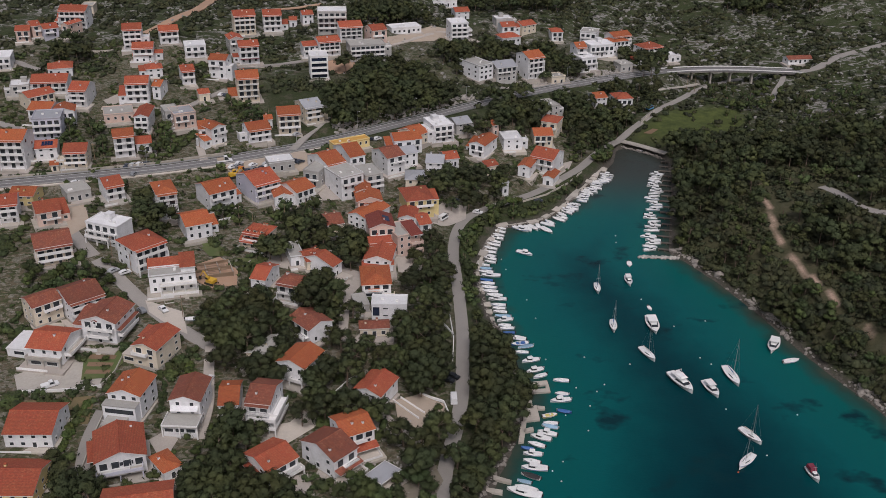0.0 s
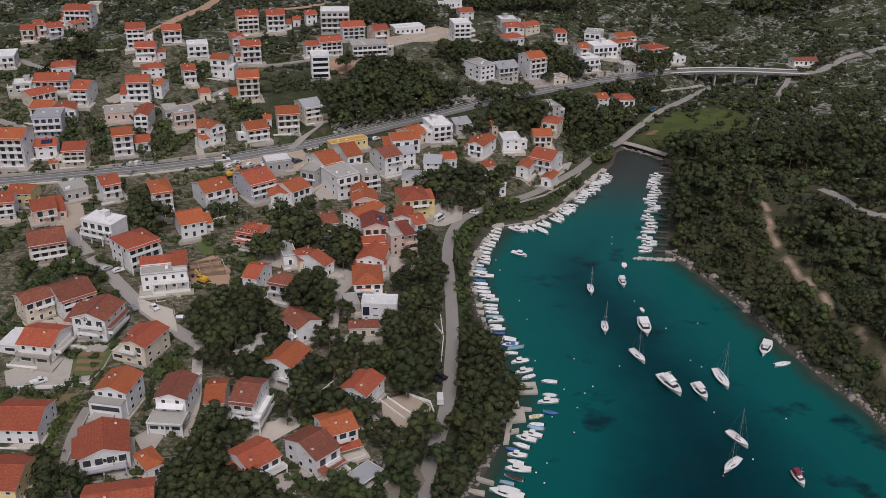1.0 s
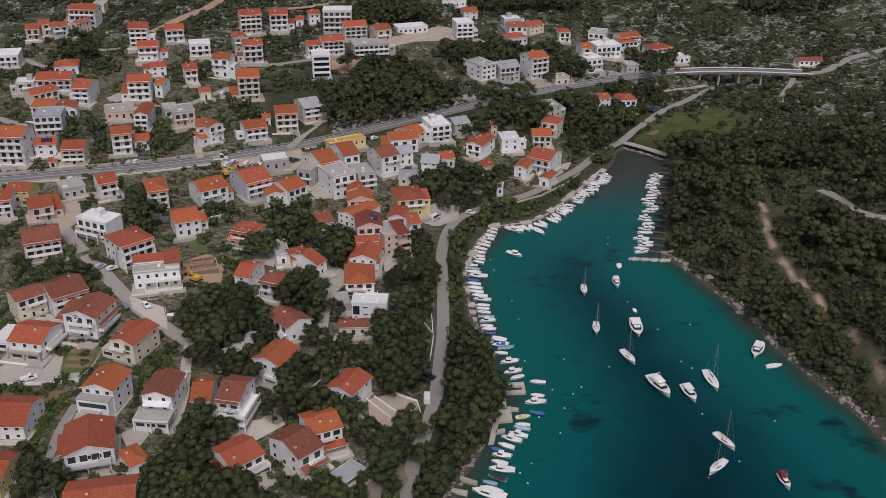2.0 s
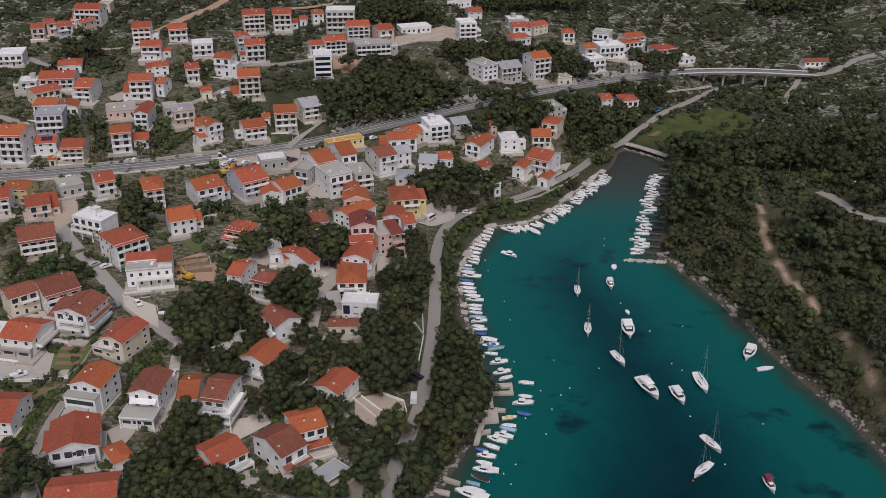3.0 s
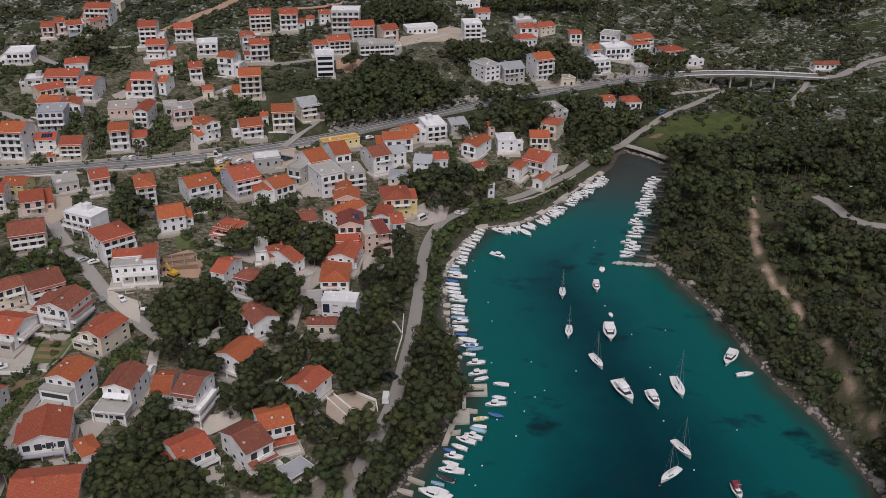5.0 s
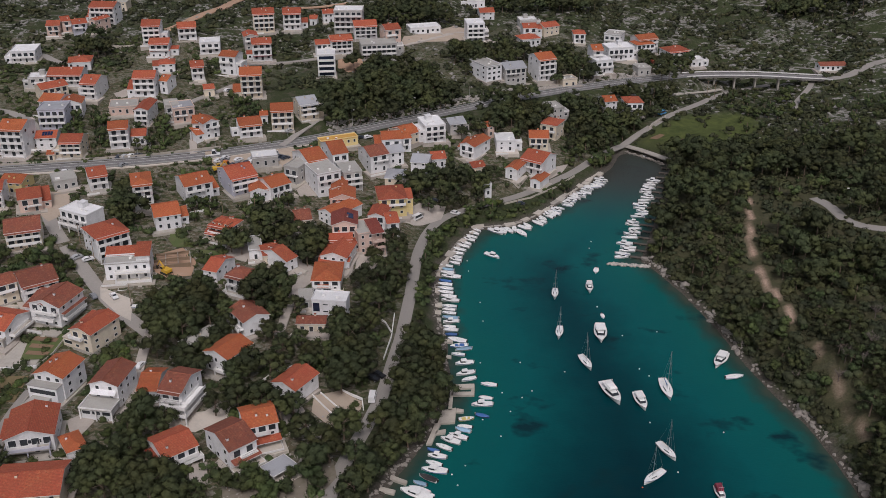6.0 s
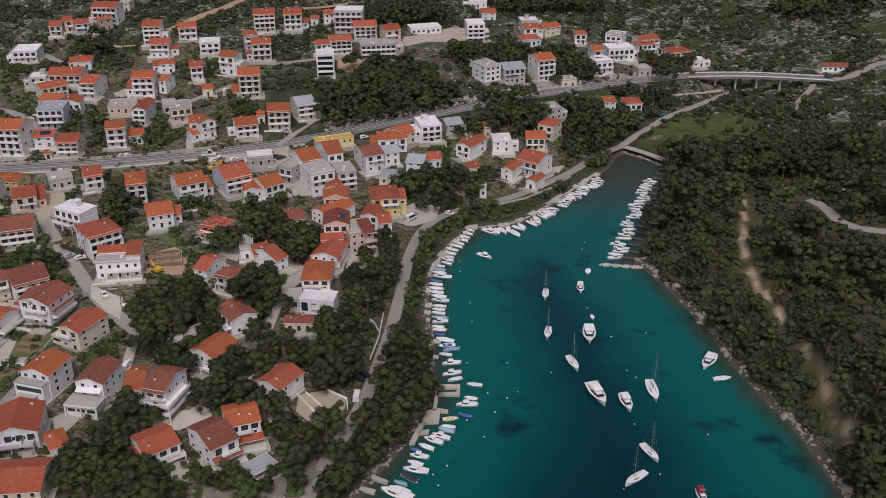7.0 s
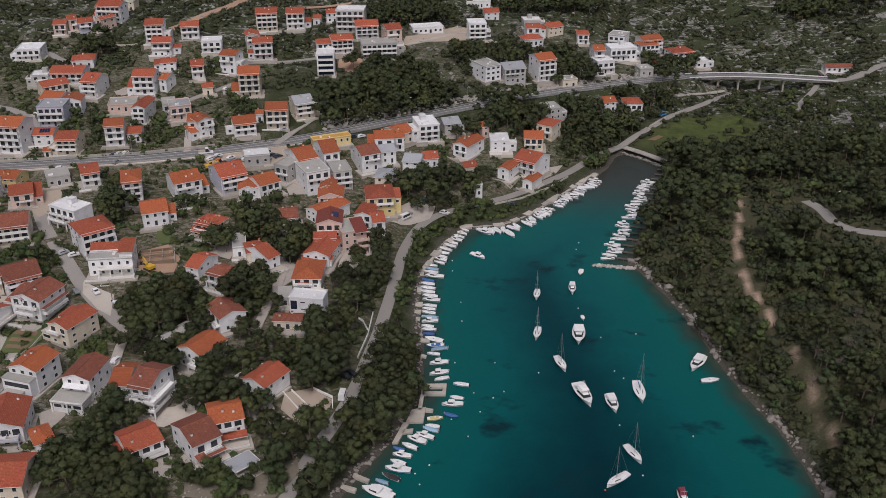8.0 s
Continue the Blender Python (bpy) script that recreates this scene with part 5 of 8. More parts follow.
lean_roof(h_canopy_back, -_w / 2 - 0.2, _w / 2 + 0.4, -_d / 2 - 2.6, -_d / 2, 2.7, 3.3, ROOFS["r"])
deck(h_canopy_back, -_w / 2, _w / 2 + 0.4, -_d / 2 - 4.4, -_d / 2 - 0.02, 0.4, PALE_YARD, -2.2, 0.6, label="raised stone terrace in front of the house")
dormer(h_canopy_back, 1.6, -_d / 2 + 0.3, 5.4, ROOFS["o"], WALLS["w"], 2.6)
_w, _d = size(h_notch)
deck(h_notch, 0.0, _w / 2 + 0.6, -_d / 2 - 2.2, -_d / 2 - 0.02, 1.6, TRIM, -1.8, 0.8, label="small white balcony")
lean_roof(h_notch, -_w / 2 - 2.0, -_w / 2 + 0.1, -_d / 2 + 0.6, _d / 2 - 2.5, 2.6, 3.4, ROOFS["r"], "small tiled lean-to")
_w, _d = size(h_white)
lean_roof(h_white, -_w / 2 - 0.4, _w / 2 - 4.6, 0.4, _d / 2 + 0.4, 7.1, 8.7, ROOFS["r"], "strip of red tiles behind the roof terrace")
_wing = part("wing", Kit().box(_w / 2 - 4.6, _w / 2, -_d / 2 + 1.2, _d / 2, 6.3, 8.5).mesh("wing", WALLS["w"]), h_white, "white attic wing beside the roof terrace")
lean_roof(_wing, _w / 2 - 4.9, _w / 2 + 0.4, -_d / 2 + 0.7, _d / 2 + 0.4, 8.5, 9.9, ROOFS["r"], "sloping tiled roof of the wing")
part("attic_wall", Kit().box(-_w / 2, _w / 2 - 4.62, 0.6, 0.9, 6.3, 7.5).mesh("attic_wall", WALLS["w"]), h_white, "low white wall under the tiles")
deck(h_white, -_w / 2 + 3.4, _w / 2 + 0.3, -_d / 2 - 2.2, -_d / 2 - 0.02, 3.4, CREAM_GEL, 0.6, 0.9, label="long white balcony with a solid parapet")
deck(h_white, -_w / 2 + 3.4, _w / 2 + 0.6, -_d / 2 - 3.6, -_d / 2 - 0.02, 0.5, CREAM_GEL, -2.6, 0.9, label="deep white terrace with a solid parapet")
deck(h_white, -_w / 2 + 4.4, _w / 2 + 1.6, -_d / 2 - 6.2, -_d / 2 - 3.62, -1.6, PALE_YARD, -3.4, 0.9, label="pale lower terrace with a solid parapet")
_w, _d = size(h_loggia)
for _u in (-0.48, -0.16, 0.16, 0.48):
    part("column", Kit().box(_u * _w - 0.2, _u * _w + 0.2, -_d / 2 - 1.5, -_d / 2 - 1.1, -1.0, 5.6).mesh("column", TRIM), h_loggia, "white column of the loggia")
_w, _d = size(h_dormer)
for _u in (-0.34, 0.0, 0.34):
    dormer(h_dormer, _u * _w, -_d / 2 + 0.3, 4.6, ROOFS["r"], WALLS["c"])
lean_roof(h_dormer, -_w / 2 - 0.6, _w / 2 - 1.5, -_d / 2 - 2.6, -_d / 2, 2.6, 3.3, ROOFS["r"])
deck(h_dormer, -_w / 2 - 1.2, _w / 2 + 0.8, -_d / 2 - 4.4, -_d / 2 - 0.02, 0.2, PALE_YARD, -2.0, 0.7, label="pale stone terrace on arches")
_w, _d = size(h_cross)
for _z in (2.7, 5.2):
    deck(h_cross, -_w * 0.3, _w * 0.34, -_d / 2 - 1.7, -_d / 2 - 0.02, _z, TRIM, None, label="white balcony with a solid parapet")
deck(h_cross, _w / 2 + 0.02, _w / 2 + 1.7, -_d / 2 + 1.0, _d / 2 - 1.0, 2.7, TRIM, None, label="long white side balcony")
lean_roof(h_cross, _w / 2, _w / 2 + 1.5, -_d / 2 + 0.5, _d / 2, 5.0, 5.0, ROOFS["b"], "narrow tiled side canopy")
_wing = part("wing", Kit().box(-_w / 2 - 3.6, -_w / 2 + 0.02, -_d / 2 + 1.5, _d / 2 - 2.0, -1.5, 5.0).mesh("wing", WALLS["w"]), h_cross, "lower side wing")
lean_roof(_wing, -_w / 2 - 4.0, -_w / 2 + 0.1, -_d / 2 + 1.0, _d / 2 - 1.6, 4.9, 7.2, ROOFS["b"], "sloping tiled roof of the wing")
dormer(h_cross, -_w * 0.1, -_d / 2 - 0.1, 6.6, ROOFS["b"], WALLS["w"])
_w, _d = size(h_brown)
deck(h_brown, -_w / 2 + 1.0, _w / 2 - 1.0, -_d / 2 - 2.0, -_d / 2 - 0.02, 2.4, TRIM, -1.5, label="white balcony with a solid parapet")
_w, _d = size(h_bright)
deck(h_bright, 0.0, _w / 2, -_d / 2 - 1.6, -_d / 2 - 0.02, 1.9, TRIM, -1.2, 0.8, label="small white balcony")
_w, _d = size(h_cube)
part("window_band", Kit().box(-_w / 2 + 0.4, -_w / 2 + 2.6, -_d / 2 - 0.05, -_d / 2 + 0.02, 3.6, 6.8).mesh("window_band", NAVY), h_cube, "tall dark corner window")
for _u, _z in ((-1.2, 6.0), (-1.2, 3.4), (3.6, 5.4), (3.6, 2.6)):
    part("window", window_mesh(1.9, 0.6, PANE, "whole")[0], h_cube, "narrow dark slit window", pose(_u, -_d / 2, _z))
_w, _d = size(h_mid)
lean_roof(h_mid, -_w / 2 - 3.0, -_w / 2 + 0.1, 0.5, _d / 2 + 0.4, 5.6, 6.4, ROOFS["r"], "red tiled roof over the side terrace")
annex(h_mid, -_w / 2 - 4.2, -_w / 2 - 0.02, -_d / 2 + 0.5, _d / 2 - 2.0, -1.5, 2.7, WALLS["c"], PALE_YARD, 1)
_w, _d = size(h_left)
deck(h_left, _w / 2 + 0.02, _w / 2 + 2.2, -_d / 2 + 1.5, _d / 2 - 1.0, 2.6, CONCRETE, None, label="concrete side balcony")
annex(h_left, -_w / 2 + 0.4, _w / 2 - 0.4, -_d / 2 - 1.0, -_d / 2 - 0.03, -1.8, 2.2, WALLS["g"], CONCRETE, 2, "unfinished concrete ground floor")
deck(h_left, -_w / 2, _w / 2, -_d / 2 - 1.8, -_d / 2 - 0.02, 2.5, CONCRETE, -1.0, 0.8, wall_mat=CONCRETE, label="unfinished concrete balcony")
annex(h_left, -_w / 2 - 8.0, -_w / 2 - 0.02, -_d / 2 + 2.0, _d / 2, -1.5, 3.0, WALLS["w"], ROOFS["w"], 1, "white flat-roofed garage")
_w, _d = size(h_arches)
for _z in (2.4, 5.0):
    deck(h_arches, _w / 2 - 4.4, _w / 2 + 0.6, -_d / 2 - 1.9, -_d / 2 - 0.02, _z, WALLS["k"], -1.5 if _z < 3 else 2.4, wall_mat=WALLS["k"], label="salmon balcony with arched openings")
part("attic_wall", Kit().prism([(-_d / 2 + 0.3, 8.3), (1.6, 8.3), (1.6, 10.3), (-_d / 2 + 0.3, 9.0)], -2.1, 2.1).mesh("attic_wall", WALLS["k"]), h_arches, "low attic under a single slope", pose(_w / 2 - 2.3, 0, 0, 0, 0, 90))
lean_roof(h_arches, _w / 2 - 4.8, _w / 2 + 0.3, -_d / 2 - 2.0, 1.9, 8.75, 10.7, ROOFS["d"], "maroon tiled slope beside the roof terrace")
_w, _d = size(h_low)
deck(h_low, 0.0, _w / 2 + 1.2, -_d / 2 - 3.0, -_d / 2 - 0.02, 0.5, CREAM_GEL, -1.5, 0.8, wall_mat=WALLS["c"], label="cream front terrace")
lean_roof(h_low, -_w * 0.3, _w * 0.1, -_d / 2 - 1.6, -_d / 2, 2.3, 2.7, ROOFS["o"])
annex(h_low, -_w / 2 + 0.5, _w * 0.2, -_d / 2 - 1.2, -_d / 2 - 0.02, -1.0, 2.2, WALLS["w"], TRIM, 2)
_w, _d = size(h_hip)
deck(h_hip, -_w / 2 - 0.6, _w / 2 + 1.6, -_d / 2 - 2.6, -_d / 2 - 0.02, 0.3, CONCRETE, -2.0, 0.9, label="white front terrace")
_w, _d = size(h_redhip)
deck(h_redhip, -_w / 2 - 0.4, _w / 2, -_d / 2 - 2.4, -_d / 2 - 0.02, 0.3, PALE_YARD, -1.6, 0.7, label="pale front terrace")
_w, _d = size(h_tower)
for _z in (2.6, 5.2):
    deck(h_tower, _w / 2 + 0.02, _w / 2 + 2.6, -_d / 2 + 0.5, _d / 2 - 2.0, _z, TRIM, None, 0.9, label="rounded white side balcony")
_w, _d = size(h_flat)
deck(h_flat, -_w / 2 + 0.5, _w / 2 - 3.0, -_d / 2 - 2.2, -_d / 2 - 0.02, 3.0, TRIM, -1.5, 0.9, label="wide white balcony")
_w, _d = size(h_long)
annex(h_long, _w / 2 - 2.5, _w / 2 + 1.2, -_d / 2 - 1.2, -_d / 2 - 0.02, -1.5, 2.6, WALLS["w"], ROOFS["b"], 1)


def flat_canopy(x, y, yaw, w, d, h, floor_low):
    """The grey sheet roof on posts that stands below a house, with its terrace."""
    z = stand(x, y)
    root = thing("carport", pose(x, y, z, 0, 0, yaw), "open carport with a pale grey sheet roof and white rim", "carport")
    part("roof", Kit().box(-w / 2, w / 2, -d / 2, d / 2, h, h + 0.12).mesh("roof", ROOFS["g"]), root, "pale grey sheet roof")
    part("rim", Kit().box(-w / 2 - 0.1, w / 2 + 0.1, -d / 2 - 0.1, -d / 2, h - 0.15, h + 0.2).box(-w / 2 - 0.1, w / 2 + 0.1, d / 2, d / 2 + 0.1, h - 0.15, h + 0.2).box(-w / 2 - 0.1, -w / 2, -d / 2, d / 2, h - 0.15, h + 0.2).box(w / 2, w / 2 + 0.1, -d / 2, d / 2, h - 0.15, h + 0.2).mesh("rim", TRIM), root, "white rim of the roof")
    for a in (-1, 1):
        for b in (-1, 1):
            part("post", Kit().box(a * (w / 2 - 0.3) - 0.12, a * (w / 2 - 0.3) + 0.12, b * (d / 2 - 0.3) - 0.12, b * (d / 2 - 0.3) + 0.12, floor_low, h).mesh("post", TRIM), root)
    part("floor", Kit().box(-w / 2 - 0.5, w / 2 + 0.5, -d / 2 - 2.5, d / 2, floor_low, 0.3).mesh("floor", PALE_YARD), root, "raised pale floor slab")
    FOOT.append((x, y, yaw, w / 2, d / 2))


flat_canopy(-9.2, 206.5, 50, 7.7, 5.8, 2.6, -2.0)

# ---------------------------------------------------------------- boats
def hull_rings(L, B, H, draft, n=12, stern=0.7):
    """Half-sections from stern to bow as rings of points: sheer, bilge and keel on both sides."""
    rings = []
    for i in range(n):
        t = i / (n - 1)
        half = B / 2 * (stern + (1 - stern) * math.sin(min(t / 0.45, 1) * 1.5708)) * (1 if t < 0.45 else max(0.015, (1 - ((t - 0.45) / 0.55) ** 2.4)))
        sheer = H * (1 + 0.28 * max(0, t - 0.3) ** 1.5 * 1.7)
        keel = -draft * (1 - t ** 6)
        x = (t - 0.5) * L
        flare = half * (0.84 - 0.25 * t)
        rings.append([(x, half, sheer), (x, flare, sheer * 0.35), (x, flare * 0.6, keel * 0.7), (x, 0, keel), (x, -flare * 0.6, keel * 0.7), (x, -flare, sheer * 0.35), (x, -half, sheer)])
    return rings


def deck_kit(L, B, H, inset, drop, t0, t1, n=12):
    """The deck: a rim along the sheer, an inner step down to a floor between t0 and t1 of the length."""
    r = hull_rings(L, B, H, 0.3, n)
    edge = [(q[0][0], q[0][1], q[0][2]) for q in r]
    k = Kit()
    for i in range(n - 1):
        a, b = edge[i], edge[i + 1]
        ta, tb = i / (n - 1), (i + 1) / (n - 1)
        ia, ib = max(0.0, a[1] - inset), max(0.0, b[1] - inset)
        if t0 <= ta and tb <= t1 + 1e-6:
            for s in (1, -1):
                f = [(0, 1, 2, 3)] if s < 0 else [(3, 2, 1, 0)]
                k.add([(a[0], s * a[1], a[2]), (b[0], s * b[1], b[2]), (b[0], s * ib, b[2]), (a[0], s * ia, a[2])], f, 0)
                k.add([(a[0], s * ia, a[2]), (b[0], s * ib, b[2]), (b[0], s * ib, H - drop), (a[0], s * ia, H - drop)], f, 0)
            k.add([(a[0], -ia, H - drop), (b[0], -ib, H - drop), (b[0], ib, H - drop), (a[0], ia, H - drop)], [(0, 1, 2, 3)], 1)
            if ta - 1e-6 <= t0:
                k.add([(a[0], -ia, a[2]), (a[0], ia, a[2]), (a[0], ia, H - drop), (a[0], -ia, H - drop)], [(3, 2, 1, 0)], 0)
            if tb + 1.0 / (n - 1) > t1 + 1e-6:
                k.add([(b[0], -ib, b[2]), (b[0], ib, b[2]), (b[0], ib, H - drop), (b[0], -ib, H - drop)], [(0, 1, 2, 3)], 0)
        else:
            k.add([(a[0], -a[1], a[2]), (b[0], -b[1], b[2]), (b[0], 0, b[2] + 0.06), (a[0], 0, a[2] + 0.06)], [(0, 1, 2, 3)], 0)
            k.add([(a[0], a[1], a[2]), (b[0], b[1], b[2]), (b[0], 0, b[2] + 0.06), (a[0], 0, a[2] + 0.06)], [(3, 2, 1, 0)], 0)
    return k


def wedge(k, x0, x1, half0, half1, z0, z1, slope, mat=0, top=0.82):
    """A cabin: narrower at the top, raked at both ends by slope."""
    v = [(x0, -half0, z0), (x1, -half1, z0), (x1, half1, z0), (x0, half0, z0),
         (x0 + slope * 0.3, -half0 * top, z1), (x1 - slope, -half1 * top, z1), (x1 - slope, half1 * top, z1), (x0 + slope * 0.3, half0 * top, z1)]
    k.add(v, [(4, 5, 6, 7), (0, 1, 5, 4), (1, 2, 6, 5), (2, 3, 7, 6), (3, 0, 4, 7)], mat)
    return k


CANVAS = {"blue": (BLUE_GEL, "blue"), "black": (BLACK_CANVAS, "black"), "maroon": (MAROON_CANVAS, "maroon"), "yellow": (YELLOW_GEL, "yellow"), "pale": (PALE_BLUE, "pale blue")}
BOAT_WORD = {"sail": "white sailing yacht with a bare mast, moored on a buoy", "yacht": "white motor yacht with dark cabin windows, moored in the bay", "cruiser": "white cabin cruiser anchored in the teal water",
             "cabin": "small white cabin boat moored by the quay", "open": "small open white motorboat moored by the quay", "cover": "small boat under a canvas cover", "dinghy": "small white dinghy with a grey floor"}


def boat(kind, x, y, head, L, tint="", z=0.0, where=""):
    rnd = random.Random(int(x * 53 + y * 29))
    L *= {"sail": 0.93, "yacht": 0.84}.get(kind, 0.88)
    B = L * {"sail": 0.32, "yacht": 0.36, "cruiser": 0.38, "cabin": 0.4, "open": 0.4, "cover": 0.4, "dinghy": 0.45}[kind]
    H = {"sail": 0.95, "yacht": 1.25, "cruiser": 0.95, "cabin": 0.72, "open": 0.6, "cover": 0.55, "dinghy": 0.42}[kind]
    label = BOAT_WORD[kind]
    if tint:
        label = f"{label} with {CANVAS[tint][1]} canvas" if kind not in ("open",) else f"small open motorboat with a {CANVAS[tint][1]} hull"
    root = thing({"sail": "sailing_boat", "yacht": "motor_yacht", "cruiser": "cabin_cruiser", "dinghy": "dinghy"}.get(kind, "motorboat"), pose(x, y, z, rnd.uniform(-2, 2), rnd.uniform(-1, 1), head), where or label, "boat", "boats in the bay")
    FOOT.append((x, y, head, L / 2, B / 2))
    skin = CANVAS[tint][0] if tint in ("yellow", "blue") and kind in ("open", "cover") else GELCOAT
    hull = part("hull", Kit().loft(hull_rings(L, B, H, 0.45), 0).mesh("hull", skin), root)
    for q in hull.data.polygons:
        q.use_smooth = False
    part("rub_rail", Kit().loft([[(p[0][0], p[0][1] + 0.03, p[0][2] - 0.1), (p[0][0], p[0][1] + 0.03, p[0][2] - 0.02), (p[-1][0], p[-1][1] - 0.03, p[-1][2] - 0.02), (p[-1][0], p[-1][1] - 0.03, p[-1][2] - 0.1)] for p in hull_rings(L, B, H, 0.45)], 0).mesh("rub_rail", BLUE_GEL if rnd.random() < 0.4 else RAIL), root)
    h = L / 2
    if kind in ("open", "dinghy"):
        part("deck", deck_kit(L, B, H + 0.01, 0.1 * B, 0.42, 0.12, 0.76).mesh("deck", GELCOAT, rnd.choice((GREY_SOLE, TEAK, GREY_SOLE, CREAM_GEL))), root)
        for u in (-0.2, 0.12):
            part("seat", Kit().box(u * L - 0.18, u * L + 0.18, -B * 0.32, B * 0.32, H - 0.3, H - 0.1).mesh("seat", CREAM_GEL if rnd.random() < 0.7 else BLUE_GEL), root)
        if kind == "open":
            k = Kit().box(-0.05 * L, 0.06 * L, -0.25, 0.25, H - 0.3, H + 0.45)
            part("console", k.mesh("console", GELCOAT), root)
    elif kind == "cabin":
        part("deck", deck_kit(L, B, H + 0.01, 0.09 * B, 0.45, 0.0, 0.5).mesh("deck", GELCOAT, GREY_SOLE), root)
        cab = part("cabin", wedge(Kit(), -0.06 * L, 0.24 * L, B * 0.36, B * 0.26, H, H + 0.95, 0.35).mesh("cabin", GELCOAT), root)
        part("windscreen", wedge(Kit(), -0.03 * L, 0.225 * L, B * 0.365, B * 0.275, H + 0.42, H + 0.8, 0.2, 0, 0.93).mesh("windscreen", PANE), cab, "dark cabin windows")
        part("cabin_roof", Kit().box(-0.12 * L, 0.15 * L, -B * 0.34, B * 0.34, H + 0.95, H + 1.02).mesh("cabin_roof", GELCOAT), cab)
    elif kind == "cover":
        cm = CANVAS[tint][0] if tint else PALE_BLUE
        rings = []
        for p in hull_rings(L * 0.96, B * 0.98, H, 0.4):
            a, z = p[0][1], p[0][2]
            rings.append([(p[0][0], -a, z + 0.02), (p[0][0], -a * 0.5, z + 0.22 + 0.05 * math.sin(p[0][0] * 5)), (p[0][0], 0, z + 0.34), (p[0][0], a * 0.5, z + 0.22 + 0.05 * math.cos(p[0][0] * 5)), (p[0][0], a, z + 0.02)])
        part("cover", Kit().loft(rings, 0, True).mesh("cover", cm), root, f"{CANVAS[tint][1] if tint else 'pale blue'} canvas cover")
    elif kind in ("cruiser", "yacht"):
        part("deck", deck_kit(L, B, H + 0.01, 0.1 * B, 0.4, 0.0, 0.38).mesh("deck", GELCOAT, TEAK if kind == "yacht" else CREAM_GEL), root)
        cab = part("cabin", wedge(Kit(), -0.12 * L, 0.28 * L, B * 0.4, B * 0.25, H, H + 0.95, 0.12 * L).mesh("cabin", GELCOAT), root)
        part("windscreen", wedge(Kit(), -0.09 * L, 0.262 * L, B * 0.405, B * 0.272, H + 0.38, H + 0.78, 0.07 * L, 0, 0.92).mesh("windscreen", PANE), cab, "dark raked cabin windows")
        if tint:
            part("bimini", wedge(Kit(), -0.36 * L, 0.06 * L, B * 0.42, B * 0.38, H + 0.75, H + 1.75, 0.5, 0, 0.85).mesh("bimini", CANVAS[tint][0]), root, f"{CANVAS[tint][1]} canvas cockpit cover")
        else:
            top = part("hardtop", Kit().box(-0.3 * L, 0.1 * L, -B * 0.36, B * 0.36, H + 1.45, H + 1.55).mesh("hardtop", GELCOAT), root)
            for u in (-0.28, 0.05):
                for s in (-1, 1):
                    part("strut", Kit().tube((u * L, s * B * 0.33, H + 0.1), (u * L + 0.1, s * B * 0.33, H + 1.46), 0.03, 0.03, 5).mesh("strut", ALU), top)
        if kind == "yacht":
            fly = part("flybridge", wedge(Kit(), -0.12 * L, 0.1 * L, B * 0.36, B * 0.28, H + 1.55, H + 2.1, 0.5).mesh("flybridge", GELCOAT), root, "raised white flybridge")
            part("radar_arch", Kit().tube((-0.14 * L, -B * 0.33, H + 1.5), (-0.16 * L, -B * 0.25, H + 3.0), 0.06, 0.05, 5).tube((-0.14 * L, B * 0.33, H + 1.5), (-0.16 * L, B * 0.25, H + 3.0), 0.06, 0.05, 5).tube((-0.16 * L, -B * 0.25, H + 3.0), (-0.16 * L, B * 0.25, H + 3.0), 0.06, 0.06, 5).mesh("radar_arch", GELCOAT), fly)
            for i in range(4):
                part("fender", Kit().tube(((i - 2) * 0.15 * L, B * 0.53, 0.2), ((i - 2) * 0.15 * L, B * 0.53, 0.75), 0.12, 0.12, 6).mesh("fender", RUBBER), root)
        if tint:
            part("mast", Kit().tube((0.12 * L, 0, H + 0.8), (0.1 * L, 0, H + 4.2), 0.04, 0.03, 5).tube((0.105 * L, -0.8, H + 2.6), (0.105 * L, 0.8, H + 2.6), 0.025, 0.025, 4).mesh("mast", ALU), root, "thin aluminium mast")
        k = Kit()
        for i in range(7):
            t = 0.62 + 0.36 * i / 6
            r = hull_rings(L, B, H, 0.4, 40)[int(t * 39)]
            for s in (0, -1):
                k.tube((r[s][0], r[s][1] * 0.93, r[s][2]), (r[s][0], r[s][1] * 0.93, r[s][2] + 0.6), 0.018, 0.018, 4)
        part("bow_rail", k.mesh("bow_rail", ALU), root, "thin steel bow rail")
    else:
        part("deck", deck_kit(L, B, H + 0.01, 0.22 * B, 0.4, 0.1, 0.4).mesh("deck", GELCOAT, TEAK), root)
        cab = part("coachroof", wedge(Kit(), -0.1 * L, 0.26 * L, B * 0.28, B * 0.16, H, H + 0.42, 0.7).mesh("coachroof", GELCOAT), root)
        part("window", wedge(Kit(), -0.04 * L, 0.2 * L, B * 0.283, B * 0.2, H + 0.12, H + 0.3, 0.2, 0, 0.95).mesh("window", PANE), cab, "dark cabin side windows")
        mh = L * 1.28
        mast = part("mast", Kit().tube((0.08 * L, 0, H), (0.07 * L, 0, H + mh), 0.085, 0.06, 6).mesh("mast", ALU), root, "tall aluminium mast")
        for zz in (0.42, 0.68):
            part("spreader", Kit().tube((0.076 * L, -0.75 * (1.2 - zz), H + mh * zz), (0.076 * L, 0.75 * (1.2 - zz), H + mh * zz), 0.03, 0.03, 4).mesh("spreader", ALU), mast)
        k = Kit()
